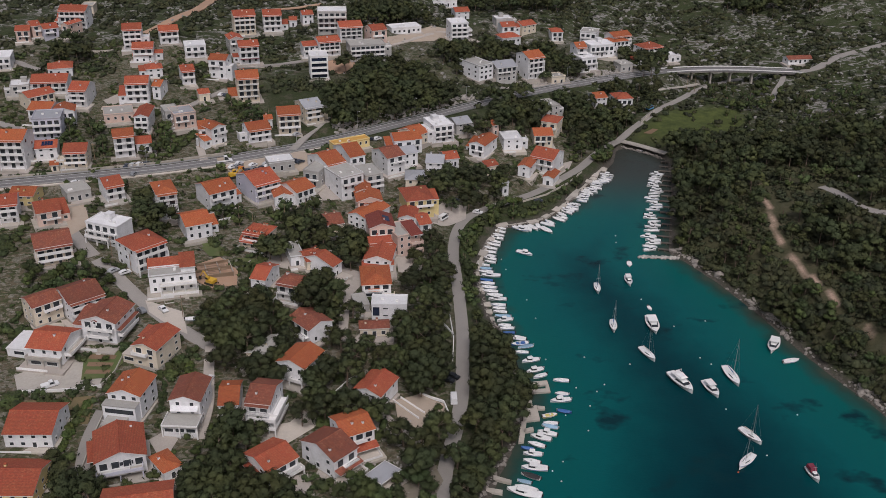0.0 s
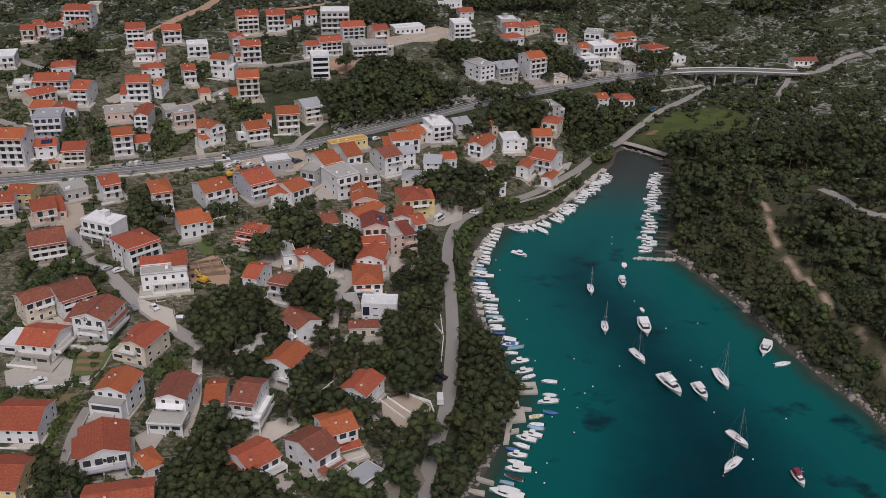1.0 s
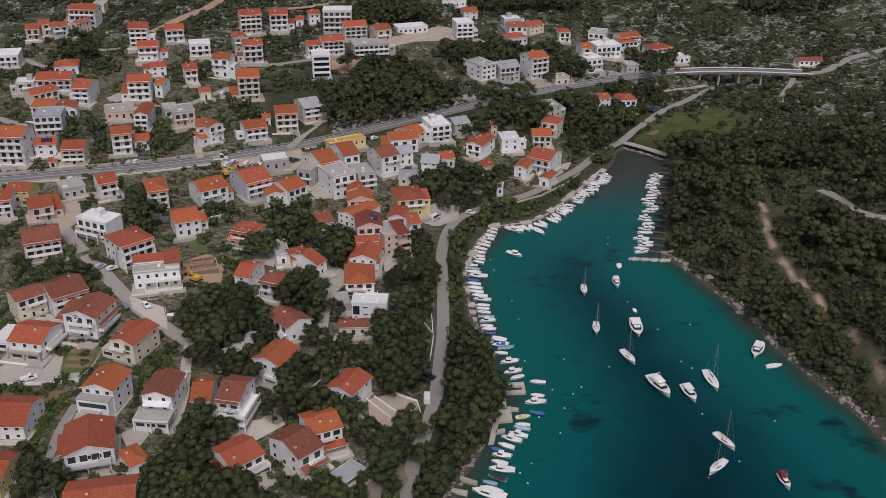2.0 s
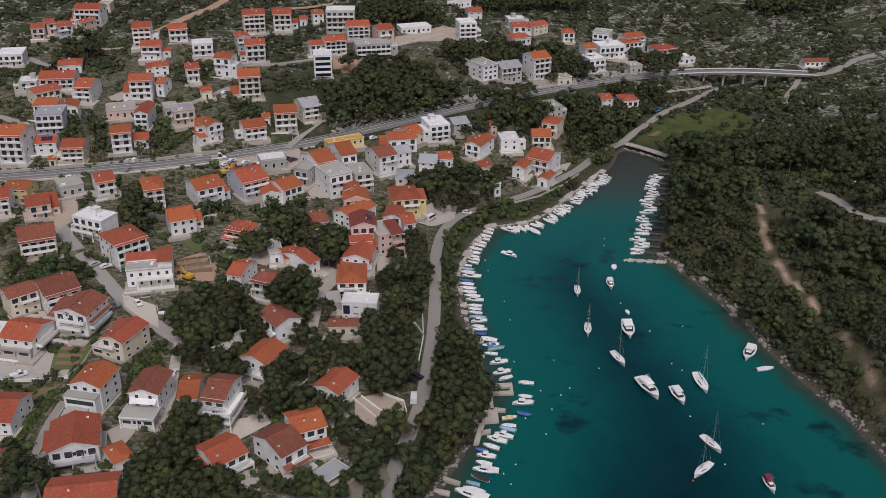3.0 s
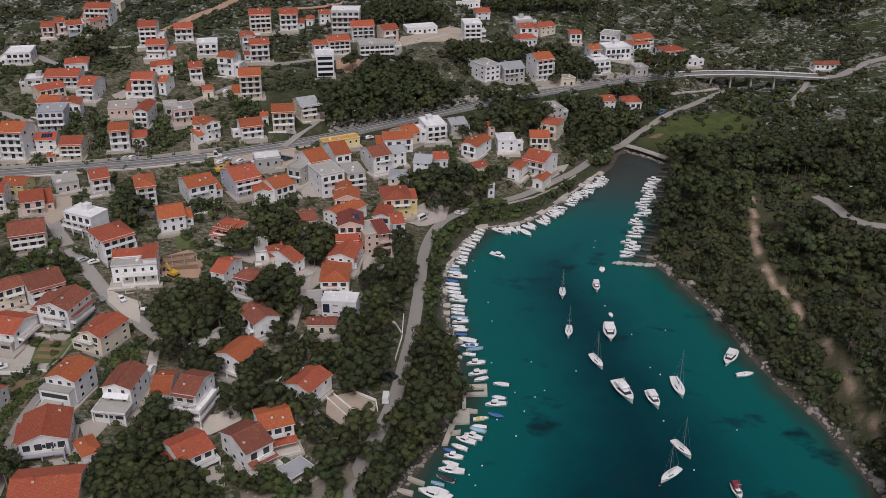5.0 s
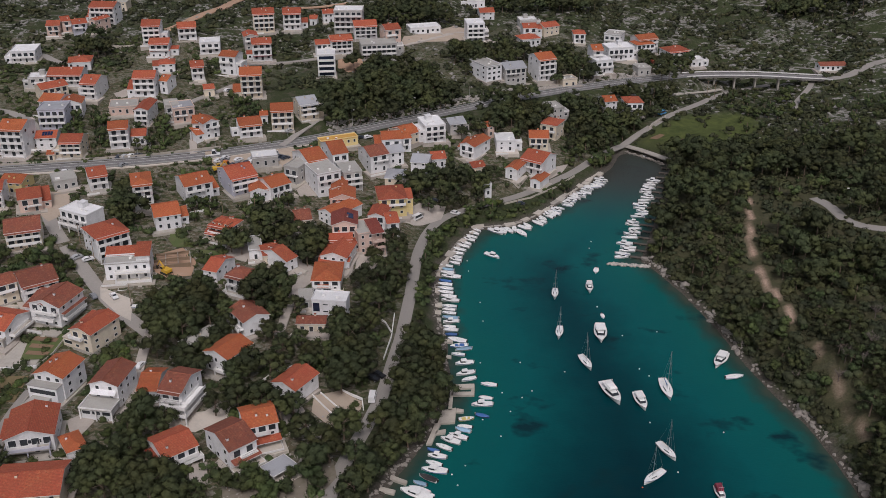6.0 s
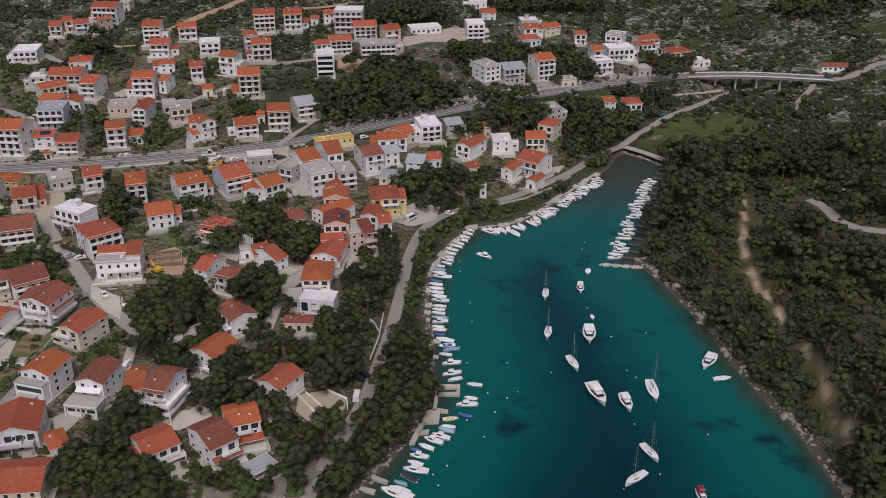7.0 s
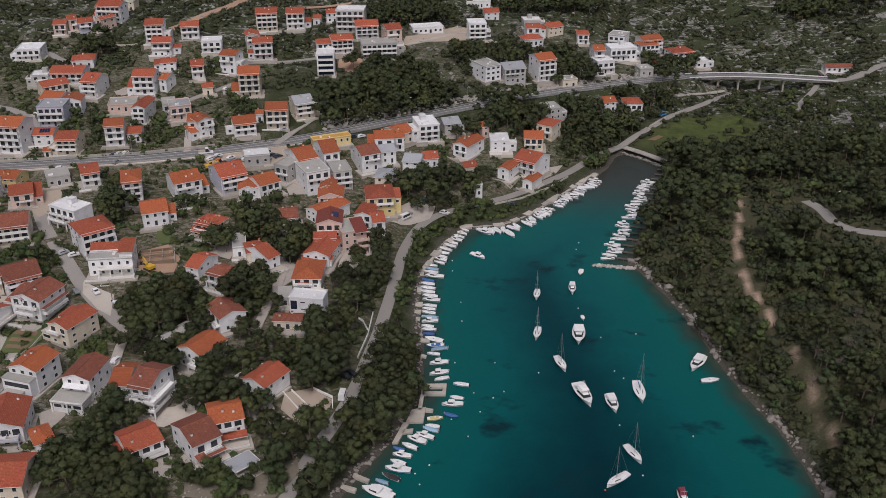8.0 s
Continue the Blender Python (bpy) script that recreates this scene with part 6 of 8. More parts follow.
        for p in ((h * 0.97, 0), (-h * 0.97, 0), (0.06 * L, B * 0.46), (0.06 * L, -B * 0.46)):
            k.tube((p[0], p[1], H), (0.07 * L, 0, H + mh * 0.98), 0.012, 0.012, 3)
        part("rigging", k.mesh("rigging", ALU), mast)
        boom = part("boom", Kit().tube((0.07 * L, 0, H + 1.15), (-0.33 * L, 0, H + 1.2), 0.06, 0.06, 6).mesh("boom", ALU), root)
        part("furled_sail", Kit().tube((0.04 * L, 0, H + 1.32), (-0.3 * L, 0, H + 1.33), 0.17, 0.1, 7).mesh("furled_sail", BLUE_GEL if rnd.random() < 0.4 else CREAM_GEL), boom, "sail furled along the boom")
        k = Kit()
        for i in range(9):
            t = i / 8
            r = hull_rings(L, B, H, 0.4, 40)[int(t * 39)]
            for s in (0, -1):
                k.tube((r[s][0], r[s][1] * 0.94, r[s][2]), (r[s][0], r[s][1] * 0.94, r[s][2] + 0.55), 0.015, 0.015, 4)
        part("guard_rail", k.mesh("guard_rail", ALU), root)
    if kind in ("open", "cabin", "cover", "dinghy"):
        e = Kit().box(-h - 0.42, -h - 0.05, -0.17, 0.17, H - 0.1, H + 0.38).box(-h - 0.3, -h - 0.12, -0.08, 0.08, -0.4, H - 0.1)
        part("outboard", e.mesh("outboard", RUBBER if rnd.random() < 0.6 else STEEL), root, "outboard motor on the stern")
    return root


boat("sail", 66.2, 317.1, -92, 8.2)
boat("cruiser", 79.0, 323.1, -89, 8.3)
boat("sail", 67.4, 290.0, -95, 8.6)
boat("cruiser", 81.4, 291.2, -90, 13.4)
boat("dinghy", 82.8, 302.9, -80, 3.6)
boat("sail", 75.7, 272.2, -69, 9.5)
boat("yacht", 82.8, 255.6, -67, 14.2)
boat("cruiser", 91.5, 252.2, -76, 10.3)
boat("sail", 100.0, 259.4, -82, 11.8)
boat("sail", 96.7, 228.4, -61, 9.1)
boat("sail", 92.0, 216.7, -134, 9.2)
boat("cruiser", 108.8, 211.2, -80, 7.3, "maroon")
boat("cruiser", 119.5, 277.8, -117, 11.6)
boat("open", 122.4, 268.6, 17, 6.9)
boat("cabin", 41.8, 346.3, -31, 7.8)
boat("cabin", 42.3, 368.5, -35, 8.6)
boat("open", 53.1, 367.9, -55, 8.3)
boat("dinghy", 82.1, 337.4, -98, 5.3)
boat("cabin", 28.4, 204.1, 162, 10.9)
boat("open", 29.0, 205.6, 159, 7.1)
boat("cover", 28.8, 208.4, 163, 4.5, "pale")
boat("cover", 30.8, 210.8, 155, 6.4, "black")
boat("cabin", 32.2, 214.1, 174, 8.3)
boat("open", 31.7, 217.0, 163, 5.5)
boat("cabin", 32.3, 220.2, 174, 6.1)
boat("cover", 31.0, 222.8, 166, 4.2, "blue")
boat("open", 33.8, 224.5, 155, 5.9)
boat("cabin", 35.4, 227.7, 159, 7.0)
boat("cabin", 37.5, 229.7, 162, 6.5)
boat("cover", 38.6, 233.0, 164, 5.5, "pale")
boat("open", 39.0, 234.5, 177, 5.0)
boat("open", 39.3, 238.4, 16, 5.4, "yellow")
boat("cover", 44.0, 240.4, -17, 4.9, "blue")
boat("cabin", 43.5, 246.1, -172, 7.3)
boat("dinghy", 44.3, 249.8, 173, 4.7)
boat("open", 45.0, 256.9, 174, 5.7)
boat("open", 38.6, 259.3, -153, 5.6)
boat("cabin", 37.3, 262.4, -157, 7.0)
boat("cabin", 36.5, 268.3, -162, 6.9)
boat("open", 34.1, 273.3, 176, 5.0)
boat("cover", 35.6, 276.7, -160, 6.3, "pale")
boat("open", 33.9, 278.7, -167, 6.6, "blue")
boat("open", 33.0, 282.3, 164, 7.6)
boat("cover", 30.8, 285.6, -176, 4.6, "blue")
boat("open", 30.3, 288.5, -176, 5.6)
boat("open", 29.7, 290.5, 179, 5.1)
boat("cabin", 30.0, 294.0, -166, 6.4)
boat("cover", 29.5, 296.8, 177, 6.4, "pale")
boat("open", 28.8, 299.8, 172, 5.7)
boat("open", 28.5, 302.3, 175, 5.3)
boat("open", 28.5, 304.7, 176, 6.1)
boat("cabin", 28.5, 308.9, 177, 7.4)
boat("open", 27.6, 311.9, 173, 6.7)
boat("open", 26.2, 314.8, 173, 6.7)
boat("open", 25.8, 317.8, 172, 6.6)
boat("open", 25.5, 320.9, 172, 6.2)
boat("cover", 25.3, 323.5, 170, 5.6, "blue")
boat("cabin", 27.2, 327.2, 175, 8.4)
boat("open", 25.4, 330.3, 172, 6.6)
boat("cover", 25.3, 332.9, 174, 5.7, "pale")
boat("open", 24.8, 335.7, 174, 5.7)
boat("cabin", 27.8, 341.2, 156, 6.2)
boat("open", 27.6, 338.5, 158, 5.5)
boat("open", 27.3, 343.8, 162, 6.6)
boat("open", 27.6, 347.1, 167, 6.7)
boat("open", 28.4, 350.6, 157, 6.7)
boat("open", 29.9, 353.8, 155, 6.4)
boat("open", 30.6, 356.5, 154, 6.2)
boat("cabin", 31.9, 359.7, 153, 6.3)
boat("open", 32.5, 362.7, 156, 5.7)
boat("open", 33.4, 366.0, 156, 5.7)
boat("open", 34.3, 369.0, 156, 4.7)
boat("open", 35.4, 371.9, 153, 4.3)

boat("open", -73.4, 276.4, 2, 6.2, "", stand(-73.4, 276.4) + 0.75, "open white motorboat laid up on a paved yard")

# ---------------------------------------------------------------- lanes, plots, walls, quays
LANES, PAVED = [], []           # ground that stays clear of plants


def lane(name, half, mat, line):
    """A lane or track laid on the ground as it runs."""
    LANES.append((half, line))
    pts = []
    for a, b in zip(line, line[1:]):
        k = max(1, int(math.dist(a, b) / 2.5))
        pts += [(a[0] + (b[0] - a[0]) * i / k, a[1] + (b[1] - a[1]) * i / k) for i in range(k)]
    pts.append(line[-1])
    zs = np.array([stand(*p) for p in pts])
    for _ in range(3):
        zs[1:-1] = (zs[:-2] + zs[1:-1] + zs[2:]) / 3
    look_word = {"upper_lane": "narrow pale lane between houses", "dirt_road": "bare reddish dirt road cut across the hill", "terrace_path": "pale stepped garden path"}[name]
    setting(name, strip([(p[0], p[1], z) for p, z in zip(pts, zs)], half, -half, 0.75 if name == "dirt_road" else 0.32, mat, name, 2.5), look_word, "road")


def plot(name, mat, poly, lift=0.22):
    """A yard, lawn or bare plot: a thin sheet over the ground with its own outline."""
    if mat not in (LAWN, DRYGRASS, SCREE) and name != "terrace_garden":
        PAVED.append(poly)
    bm = bmesh.new()
    f = bm.faces.new([bm.verts.new((x, y, 0)) for x, y in poly])
    bmesh.ops.triangulate(bm, faces=[f])
    for _ in range(4):
        long = [e for e in bm.edges if e.calc_length() > 2.6]
        if not long:
            break
        bmesh.ops.subdivide_edges(bm, edges=long, cuts=1, use_grid_fill=True)
        bmesh.ops.triangulate(bm, faces=bm.faces[:])
    for v in bm.verts:
        v.co.z = stand(v.co.x, v.co.y) + lift
    me = bpy.data.meshes.new(name)
    bmesh.ops.recalc_face_normals(bm, faces=bm.faces[:])
    if sum(p.normal.z for p in bm.faces) < 0:
        bmesh.ops.reverse_faces(bm, faces=bm.faces[:])
    bm.to_mesh(me)
    bm.free()
    me.materials.append(mat)
    word = {"yard": "paved yard between houses", "building_plot": "bare reddish building plot", "dirt_lot": "pale dusty open lot", "garden": "green vegetable garden", "dry_plot": "dry grassy plot", "lawn": "green garden lawn",
            "car_park": "pale gravel car park", "clearing": "cleared pale earth beside new buildings", "terrace_garden": "pale stone terrace garden", "courtyard": "pale paved courtyard", "plaza": "paved road junction", "rocky_plot": "rocky bare plot", "field_plot": "freshly dug garden plot"}[name]
    setting(name, me, word, "ground")


def low_wall(high, thick, mat, line):
    pts = []
    for a, b in zip(line, line[1:]):
        k = max(1, int(math.dist(a, b) / 3))
        pts += [(a[0] + (b[0] - a[0]) * i / k, a[1] + (b[1] - a[1]) * i / k) for i in range(k)]
    pts.append(line[-1])
    rings = []
    for i, p in enumerate(pts):
        a, b = pts[max(0, i - 1)], pts[min(len(pts) - 1, i + 1)]
        t = Vector((b[0] - a[0], b[1] - a[1])).normalized() * thick / 2
        z = stand(*p)
        rings.append([(p[0] - t.y, p[1] + t.x, z - 0.6), (p[0] - t.y, p[1] + t.x, z + high), (p[0] + t.y, p[1] - t.x, z + high), (p[0] + t.y, p[1] - t.x, z - 0.6)])
    thing("garden_wall", Matrix.Identity(4), "low rendered garden wall along a plot", "wall", mesh=Kit().loft(rings).mesh("garden_wall", mat))


def pier(top, poly):
    cx, cy = sum(p[0] for p in poly) / len(poly), sum(p[1] for p in poly) / len(poly)
    n = len(poly)
    v = [(x - cx, y - cy, top) for x, y in poly] + [(x - cx, y - cy, -1.5) for x, y in poly]
    me = Kit().add(v, [tuple(range(n)), tuple(range(2 * n - 1, n - 1, -1))] + [(i, n + i, n + (i + 1) % n, (i + 1) % n) for i in range(n)]).mesh("pier", QUAY)
    thing("pier", pose(cx, cy, 0), "low pale concrete pier in the water", "pier", "piers of the quay", mesh=me)


def rock_mesh(seed, flat=0.6):
    rng = np.random.RandomState(seed)
    bm = bmesh.new()
    bmesh.ops.create_icosphere(bm, subdivisions=1, radius=1)
    for v in bm.verts:
        v.co *= rng.uniform(0.65, 1.15)
        v.co.z *= flat
    vs, fs = [tuple(v.co) for v in bm.verts], [[q.index for q in f.verts] for f in bm.faces]
    bm.free()
    return np.array(vs), fs


BOULDERS = [rock_mesh(90 + i, 0.45 + 0.08 * i) for i in range(6)]


def rocks(name, label, mat, spots):
    """Loose stone as one mesh; spots: x, y, z, size."""
    rng, vs, fs, k = np.random.RandomState(len(spots)), [], [], 0
    for x, y, z, s in spots:
        v, f = BOULDERS[rng.randint(6)]
        a = rng.uniform(0, 6.28)
        r = np.array([[math.cos(a), -math.sin(a), 0], [math.sin(a), math.cos(a), 0], [0, 0, 1]]) * (s * np.array([[1.35], [0.85], [1]])).T
        vs.append(v @ r.T + np.array([x, y, z]))
        fs += [[j + k for j in q] for q in f]
        k += len(v)
    me = bpy.data.meshes.new(name)
    me.from_pydata(np.concatenate(vs).tolist(), [], fs)
    me.materials.append(mat)
    tagged(new(name, me), label, "rocks", kind="stuff")


def along(line, a, b, step):
    """Places on a polyline from segment a to b with the direction there."""
    out, rest = [], 0.0
    for i in range(a, b):
        p, q = line[i], line[i + 1]
        L = math.dist(p[:2], q[:2])
        u = rest
        while u < L:
            t = u / L
            out.append((p[0] + (q[0] - p[0]) * t, p[1] + (q[1] - p[1]) * t, (q[0] - p[0]) / L, (q[1] - p[1]) / L))
            u += step
        rest = u - L
    return out


# paved quay edge of the upper bay
_q = [q for q in along(SHORE, 13, 24, 3.0) if q[1] < 440]
_rings = []
for _i, (_x, _y, _tx, _ty) in enumerate(_q):
    _w = 2.0 + 0.9 * math.sin(_i * 0.55) + 0.5 * math.sin(_i * 1.7)
    _rings.append([(_x - _ty * 0.2, _y + _tx * 0.2, -1.2), (_x - _ty * 0.2, _y + _tx * 0.2, 0.55), (_x - _ty * _w, _y + _tx * _w, 0.85), (_x - _ty * _w, _y + _tx * _w, -1.2)])
_quay = setting("quay", Kit().loft(_rings).mesh("quay", SHORE_ROCK), "uneven ledge of pale rock and concrete along the water", "quay")
_rnd = random.Random(14)
for _x, _y, _tx, _ty in along(SHORE, 13, 24, 4.6):
    if _y < 438:
        _a, _in, _out, _top = _rnd.uniform(1.6, 3.2), _rnd.uniform(1.6, 4.6), _rnd.uniform(-0.2, 1.8), _rnd.uniform(0.6, 1.15)
        _k = Kit().add([(u, v, z) for z in (-1.3, _top) for u, v in ((-_a, -_in), (_a * _rnd.uniform(0.7, 1), -_in * _rnd.uniform(0.6, 1)), (_a, _out), (-_a * _rnd.uniform(0.8, 1), _out * 0.8))],
                       [(3, 2, 1, 0), (4, 5, 6, 7), (0, 1, 5, 4), (1, 2, 6, 5), (2, 3, 7, 6), (3, 0, 4, 7)])
        part("slab", _k.mesh("slab", _rnd.choice((QUAY, QUAY, CONCRETE, PALE_YARD))), _quay, "", pose(_x, _y, 0, 0, 0, math.degrees(math.atan2(_ty, _tx)) + 180 + _rnd.uniform(-8, 8)))
# boats moored stern to the upper quay
_rnd = random.Random(4)
for _x, _y, _tx, _ty in along(SHORE, 17, 24, 2.5):
    if _rnd.random() < 0.94 and _y < 433:
        _o, _L = _rnd.uniform(3.2, 5.0), _rnd.uniform(5.4, 7.6)
        boat(_rnd.choice(("open", "open", "open", "cabin", "cabin")), _x + _ty * _o, _y - _tx * _o, math.degrees(math.atan2(-_tx, _ty)) + 180 * _rnd.randint(0, 1) + _rnd.uniform(-15, 15), _L, )
# small harbour under the headland: walkways with boats off their ends
for _i, (_x, _y, _tx, _ty) in enumerate(along(SHORE, 27, 31, 6.2)):
    _nx, _ny = _ty, -_tx
    _r = math.degrees(math.atan2(_ny, _nx))
    _len = 6.0 + (_i % 3)
    _jet = thing("jetty", pose(_x + _nx * (_len / 2 - 1.5), _y + _ny * (_len / 2 - 1.5), 0, 0, 0, _r), "narrow weathered jetty on posts", "jetty", "jetties under the headland")
    part("walkway", Kit().box(-_len / 2, _len / 2, -0.7, 0.7, 0.45, 0.62).mesh("walkway", DARK_WOOD), _jet)
    for _u in (-0.3, 0.1, 0.45):
        for _s in (-0.55, 0.55):
            part("post", Kit().tube((_u * _len, _s, -1.5), (_u * _len, _s, 0.46), 0.12, 0.12, 6).mesh("post", WOOD), _jet)
    for _s in (-1.6, 1.5):
        if _rnd.random() < 0.93 and _y < 432:
            boat(_rnd.choice(("open", "open", "cabin", "cabin")), _x + _nx * (_len + 1.6) + _tx * _s, _y + _ny * (_len + 1.6) + _ty * _s, _r + 180 * _rnd.randint(0, 1) + _rnd.uniform(-24, 24), _rnd.uniform(5.4, 7.6))


# ---------------------------------------------------------------- cars
PAINT = {k: plain("car_paint_" + k, c, rough=0.3, stain=0.12, bump=0, vary=0.05) for k, c in {"white": (0.72, 0.72, 0.72), "grey": (0.2, 0.21, 0.22), "black": (0.015, 0.016, 0.018), "silver": (0.42, 0.43, 0.44), "dark": (0.04, 0.05, 0.07), "blue": (0.04, 0.22, 0.45), "orange": (0.55, 0.16, 0.03)}.items()}
WHEEL = Kit().tube((0, -0.1, 0), (0, 0.1, 0), 0.32, 0.32, 10).tube((0, -0.115, 0), (0, 0.115, 0), 0.19, 0.19, 8, 1).mesh("wheel", RUBBER, STEEL)


def car(kind, colour, x, y, head):
    L, W, H = {"car": (4.2, 1.75, 1.45), "van": (5.2, 2.0, 2.2), "pickup": (5.1, 1.85, 1.75), "truck": (6.4, 2.3, 2.5)}[kind]
    z = stand(x, y) + 0.26
    root = thing("parked_" + kind, pose(x, y, z, 0, 0, head), f"{colour} {kind} parked beside the houses" if kind != "truck" else f"{colour} lorry parked on the gravel lot", kind, "parked vehicles")
    FOOT.append((x, y, head, L / 2, W / 2))
    a, b = -L / 2, L / 2
    low = [(a, 0.3), (b, 0.3), (b, 0.62), (b - 0.15, 0.78), (b - L * 0.24, 0.92), (a + 0.12, 0.95), (a, 0.75)]
    if kind == "car":
        top = [(b - L * 0.25, 0.9), (b - L * 0.42, H), (a + L * 0.24, H), (a + 0.2, 0.93)]
    elif kind == "van":
        top = [(b - 0.55, 0.9), (b - 1.2, H), (a + 0.05, H), (a + 0.05, 0.9)]
    else:
        top = [(b - L * 0.22, 0.9), (b - L * 0.33, H), (b - L * 0.52, H), (b - L * 0.55, 0.9)]
    k = Kit().prism(low, -W / 2, W / 2)
    body = part("body", k.mesh("body", PAINT[colour]), root)
    cab = part("cabin", Kit().prism(top, -W / 2 + 0.1, W / 2 - 0.1).mesh("cabin", PAINT[colour]), root)
    cx = sum(p[0] for p in top) / 4
    glassy = [(cx + (p[0] - cx) * 0.93, 0.98 if p[1] < 1 else p[1] - 0.12) for p in top]
    part("side_window", Kit().prism(glassy, -W / 2 + 0.085, W / 2 - 0.085).mesh("side_window", PANE), cab, "dark side windows")
    if kind != "truck":
        (x0, z0), (x1, z1) = top[0], top[1]
        sh = [(x0 + (x1 - x0) * t + 0.03, z0 + (z1 - z0) * t + 0.02) for t in (0.15, 0.9)]
        part("windscreen", Kit().prism([sh[0], (sh[0][0], sh[0][1] - 0.05), (sh[1][0] - 0.02, sh[1][1] - 0.05), sh[1]], -W / 2 + 0.2, W / 2 - 0.2).mesh("windscreen", PANE), cab)
    if kind in ("pickup", "truck"):
        part("bed", Kit().box(a + 0.05, b - L * 0.56, -W / 2 + 0.03, W / 2 - 0.03, 0.95, 1.25 if kind == "pickup" else 1.6).mesh("bed", PAINT[colour] if kind == "pickup" else GRAVEL), root)
    for u in (a + L * 0.19, b - L * 0.19):
        for s in (-1, 1):
            part("wheel", WHEEL, root, "", pose(u, s * (W / 2 - 0.08), 0.06))


lane("upper_lane", 2.2, OLD_ASPHALT, [(-204.4, 429.7), (-191.0, 427.0), (-176.2, 417.2), (-170.2, 406.3), (-168.0, 393.7), (-168.1, 383.1), (-170.7, 377.8)])
lane("upper_lane", 2.0, OLD_ASPHALT, [(-217.3, 500.6), (-209.5, 500.4), (-198.9, 489.9), (-190.8, 484.8)])
lane("upper_lane", 1.6, PAVING, [(-92.7, 395.0), (-94.9, 401.3), (-97.4, 408.6)])
lane("upper_lane", 1.8, OLD_ASPHALT, [(-56.6, 409.0), (-52.7, 422.4), (-47.3, 431.5), (-43.9, 443.4)])
lane("upper_lane", 2.2, PAVING, [(-36.0, 517.4), (-22.2, 533.7), (-7.8, 550.0), (7.3, 570.3), (14.4, 575.0), (27.5, 554.1), (37.3, 548.1)])
lane("upper_lane", 1.8, OLD_ASPHALT, [(-106.4, 496.5), (-94.4, 502.4), (-77.5, 508.4), (-69.1, 513.0), (-61.5, 515.5)])
lane("upper_lane", 1.8, OLD_ASPHALT, [(-117.3, 436.3), (-109.5, 452.5), (-101.7, 465.5), (-96.8, 474.6)])
lane("upper_lane", 1.9, PAVING, [(-104.0, 503.6), (-92.0, 504.6), (-82.2, 506.0)])
lane("upper_lane", 1.8, PAVING, [(48.0, 504.6), (58.0, 510.0), (70.0, 514.2), (82.0, 518.4)])
lane("upper_lane", 1.6, PAVING, [(-48.6, 386.4), (-38.7, 379.2), (-29.7, 373.6)])
lane("upper_lane", 1.6, PAVING, [(-32.6, 329.3), (-25.2, 304.8), (-25.2, 287.6), (-24.7, 269.3)])
lane("upper_lane", 1.6, PAVING, [(-65.7, 263.9), (-64.4, 253.1), (-61.2, 237.1), (-61.2, 221.5)])
lane("upper_lane", 1.8, OLD_ASPHALT, [(-1.9, 356.5), (4.5, 361.6), (10.7, 372.3)])
lane("upper_lane", 1.4, PAVING, [(-12.0, 236.7), (-3.5, 224.5), (5.4, 217.5)])
lane("upper_lane", 1.6, CONCRETE, [(132.6, 525.4), (144.6, 532.6), (160.5, 546.3)])
lane("dirt_road", 3.2, REDSOIL, [(-153.5, 528.4), (-150.4, 533.9), (-142.8, 546.2), (-135.8, 556.8), (-128.2, 572.3), (-127.8, 617.8)])
lane("dirt_road", 1.8, REDSOIL, [(-93.3, 589.5), (-74.4, 600.0), (-60.9, 603.7)])
plot("yard", PALE_YARD, [(-91.9, 287.8), (-85.1, 284.7), (-77.8, 281.3), (-74.1, 269.4), (-79.8, 272.3), (-88.9, 280.6)])
plot("building_plot", REDSOIL, [(-82.6, 309.8), (-72.6, 318.2), (-64.4, 309.0), (-63.2, 299.1), (-70.8, 295.7), (-76.1, 298.8)])
plot("dirt_lot", GRAVEL, [(-145.2, 350.6), (-131.7, 354.5), (-124.3, 336.8), (-128.5, 327.8), (-137.8, 336.2)])
plot("yard", CONCRETE, [(-121.5, 248.2), (-111.2, 257.4), (-97.2, 255.5), (-94.0, 243.0), (-117.9, 240.8)])
plot("garden", LAWN, [(-104.2, 261.1), (-92.6, 259.9), (-90.4, 253.9), (-93.8, 247.1), (-101.0, 246.2)], 0.4)
for _i in range(3):
    plot("field_plot", SOIL, [(-101.6 + _i * 0.4, 258.4 - 3.6 * _i), (-93.2, 257.4 - 3.4 * _i), (-93.4, 255.6 - 3.4 * _i), (-101.8 + _i * 0.4, 256.4 - 3.6 * _i)], 0.52)
plot("dry_plot", DRYGRASS, [(-115.4, 235.7), (-94.6, 238.6), (-92.9, 225.8), (-110.3, 225.3)])
plot("lawn", LAWN, [(-66.0, 317.8), (-56.9, 318.9), (-56.7, 309.1), (-62.0, 310.4)], 0.3)
plot("garden", LAWN, [(-80.5, 324.5), (-74.9, 327.6), (-69.0, 319.6), (-76.0, 318.0)], 0.3)
plot("lawn", LAWN, [(-84.7, 335.7), (-78.3, 338.7), (-73.8, 327.9), (-79.0, 323.6)])
plot("car_park", GRAVEL, [(-84.1, 388.3), (-52.4, 407.2), (-44.5, 402.5), (-43.6, 392.6), (-75.6, 382.0)])
plot("clearing", GRAVEL, [(-19.1, 550.9), (6.5, 586.4), (17.4, 585.5), (17.2, 554.8), (-6.0, 548.5), (-19.3, 536.3)])
plot("clearing", REDSOIL, [(-50.4, 515.2), (-36.3, 520.5), (-32.4, 513.4), (-42.3, 500.8), (-49.1, 506.2)])
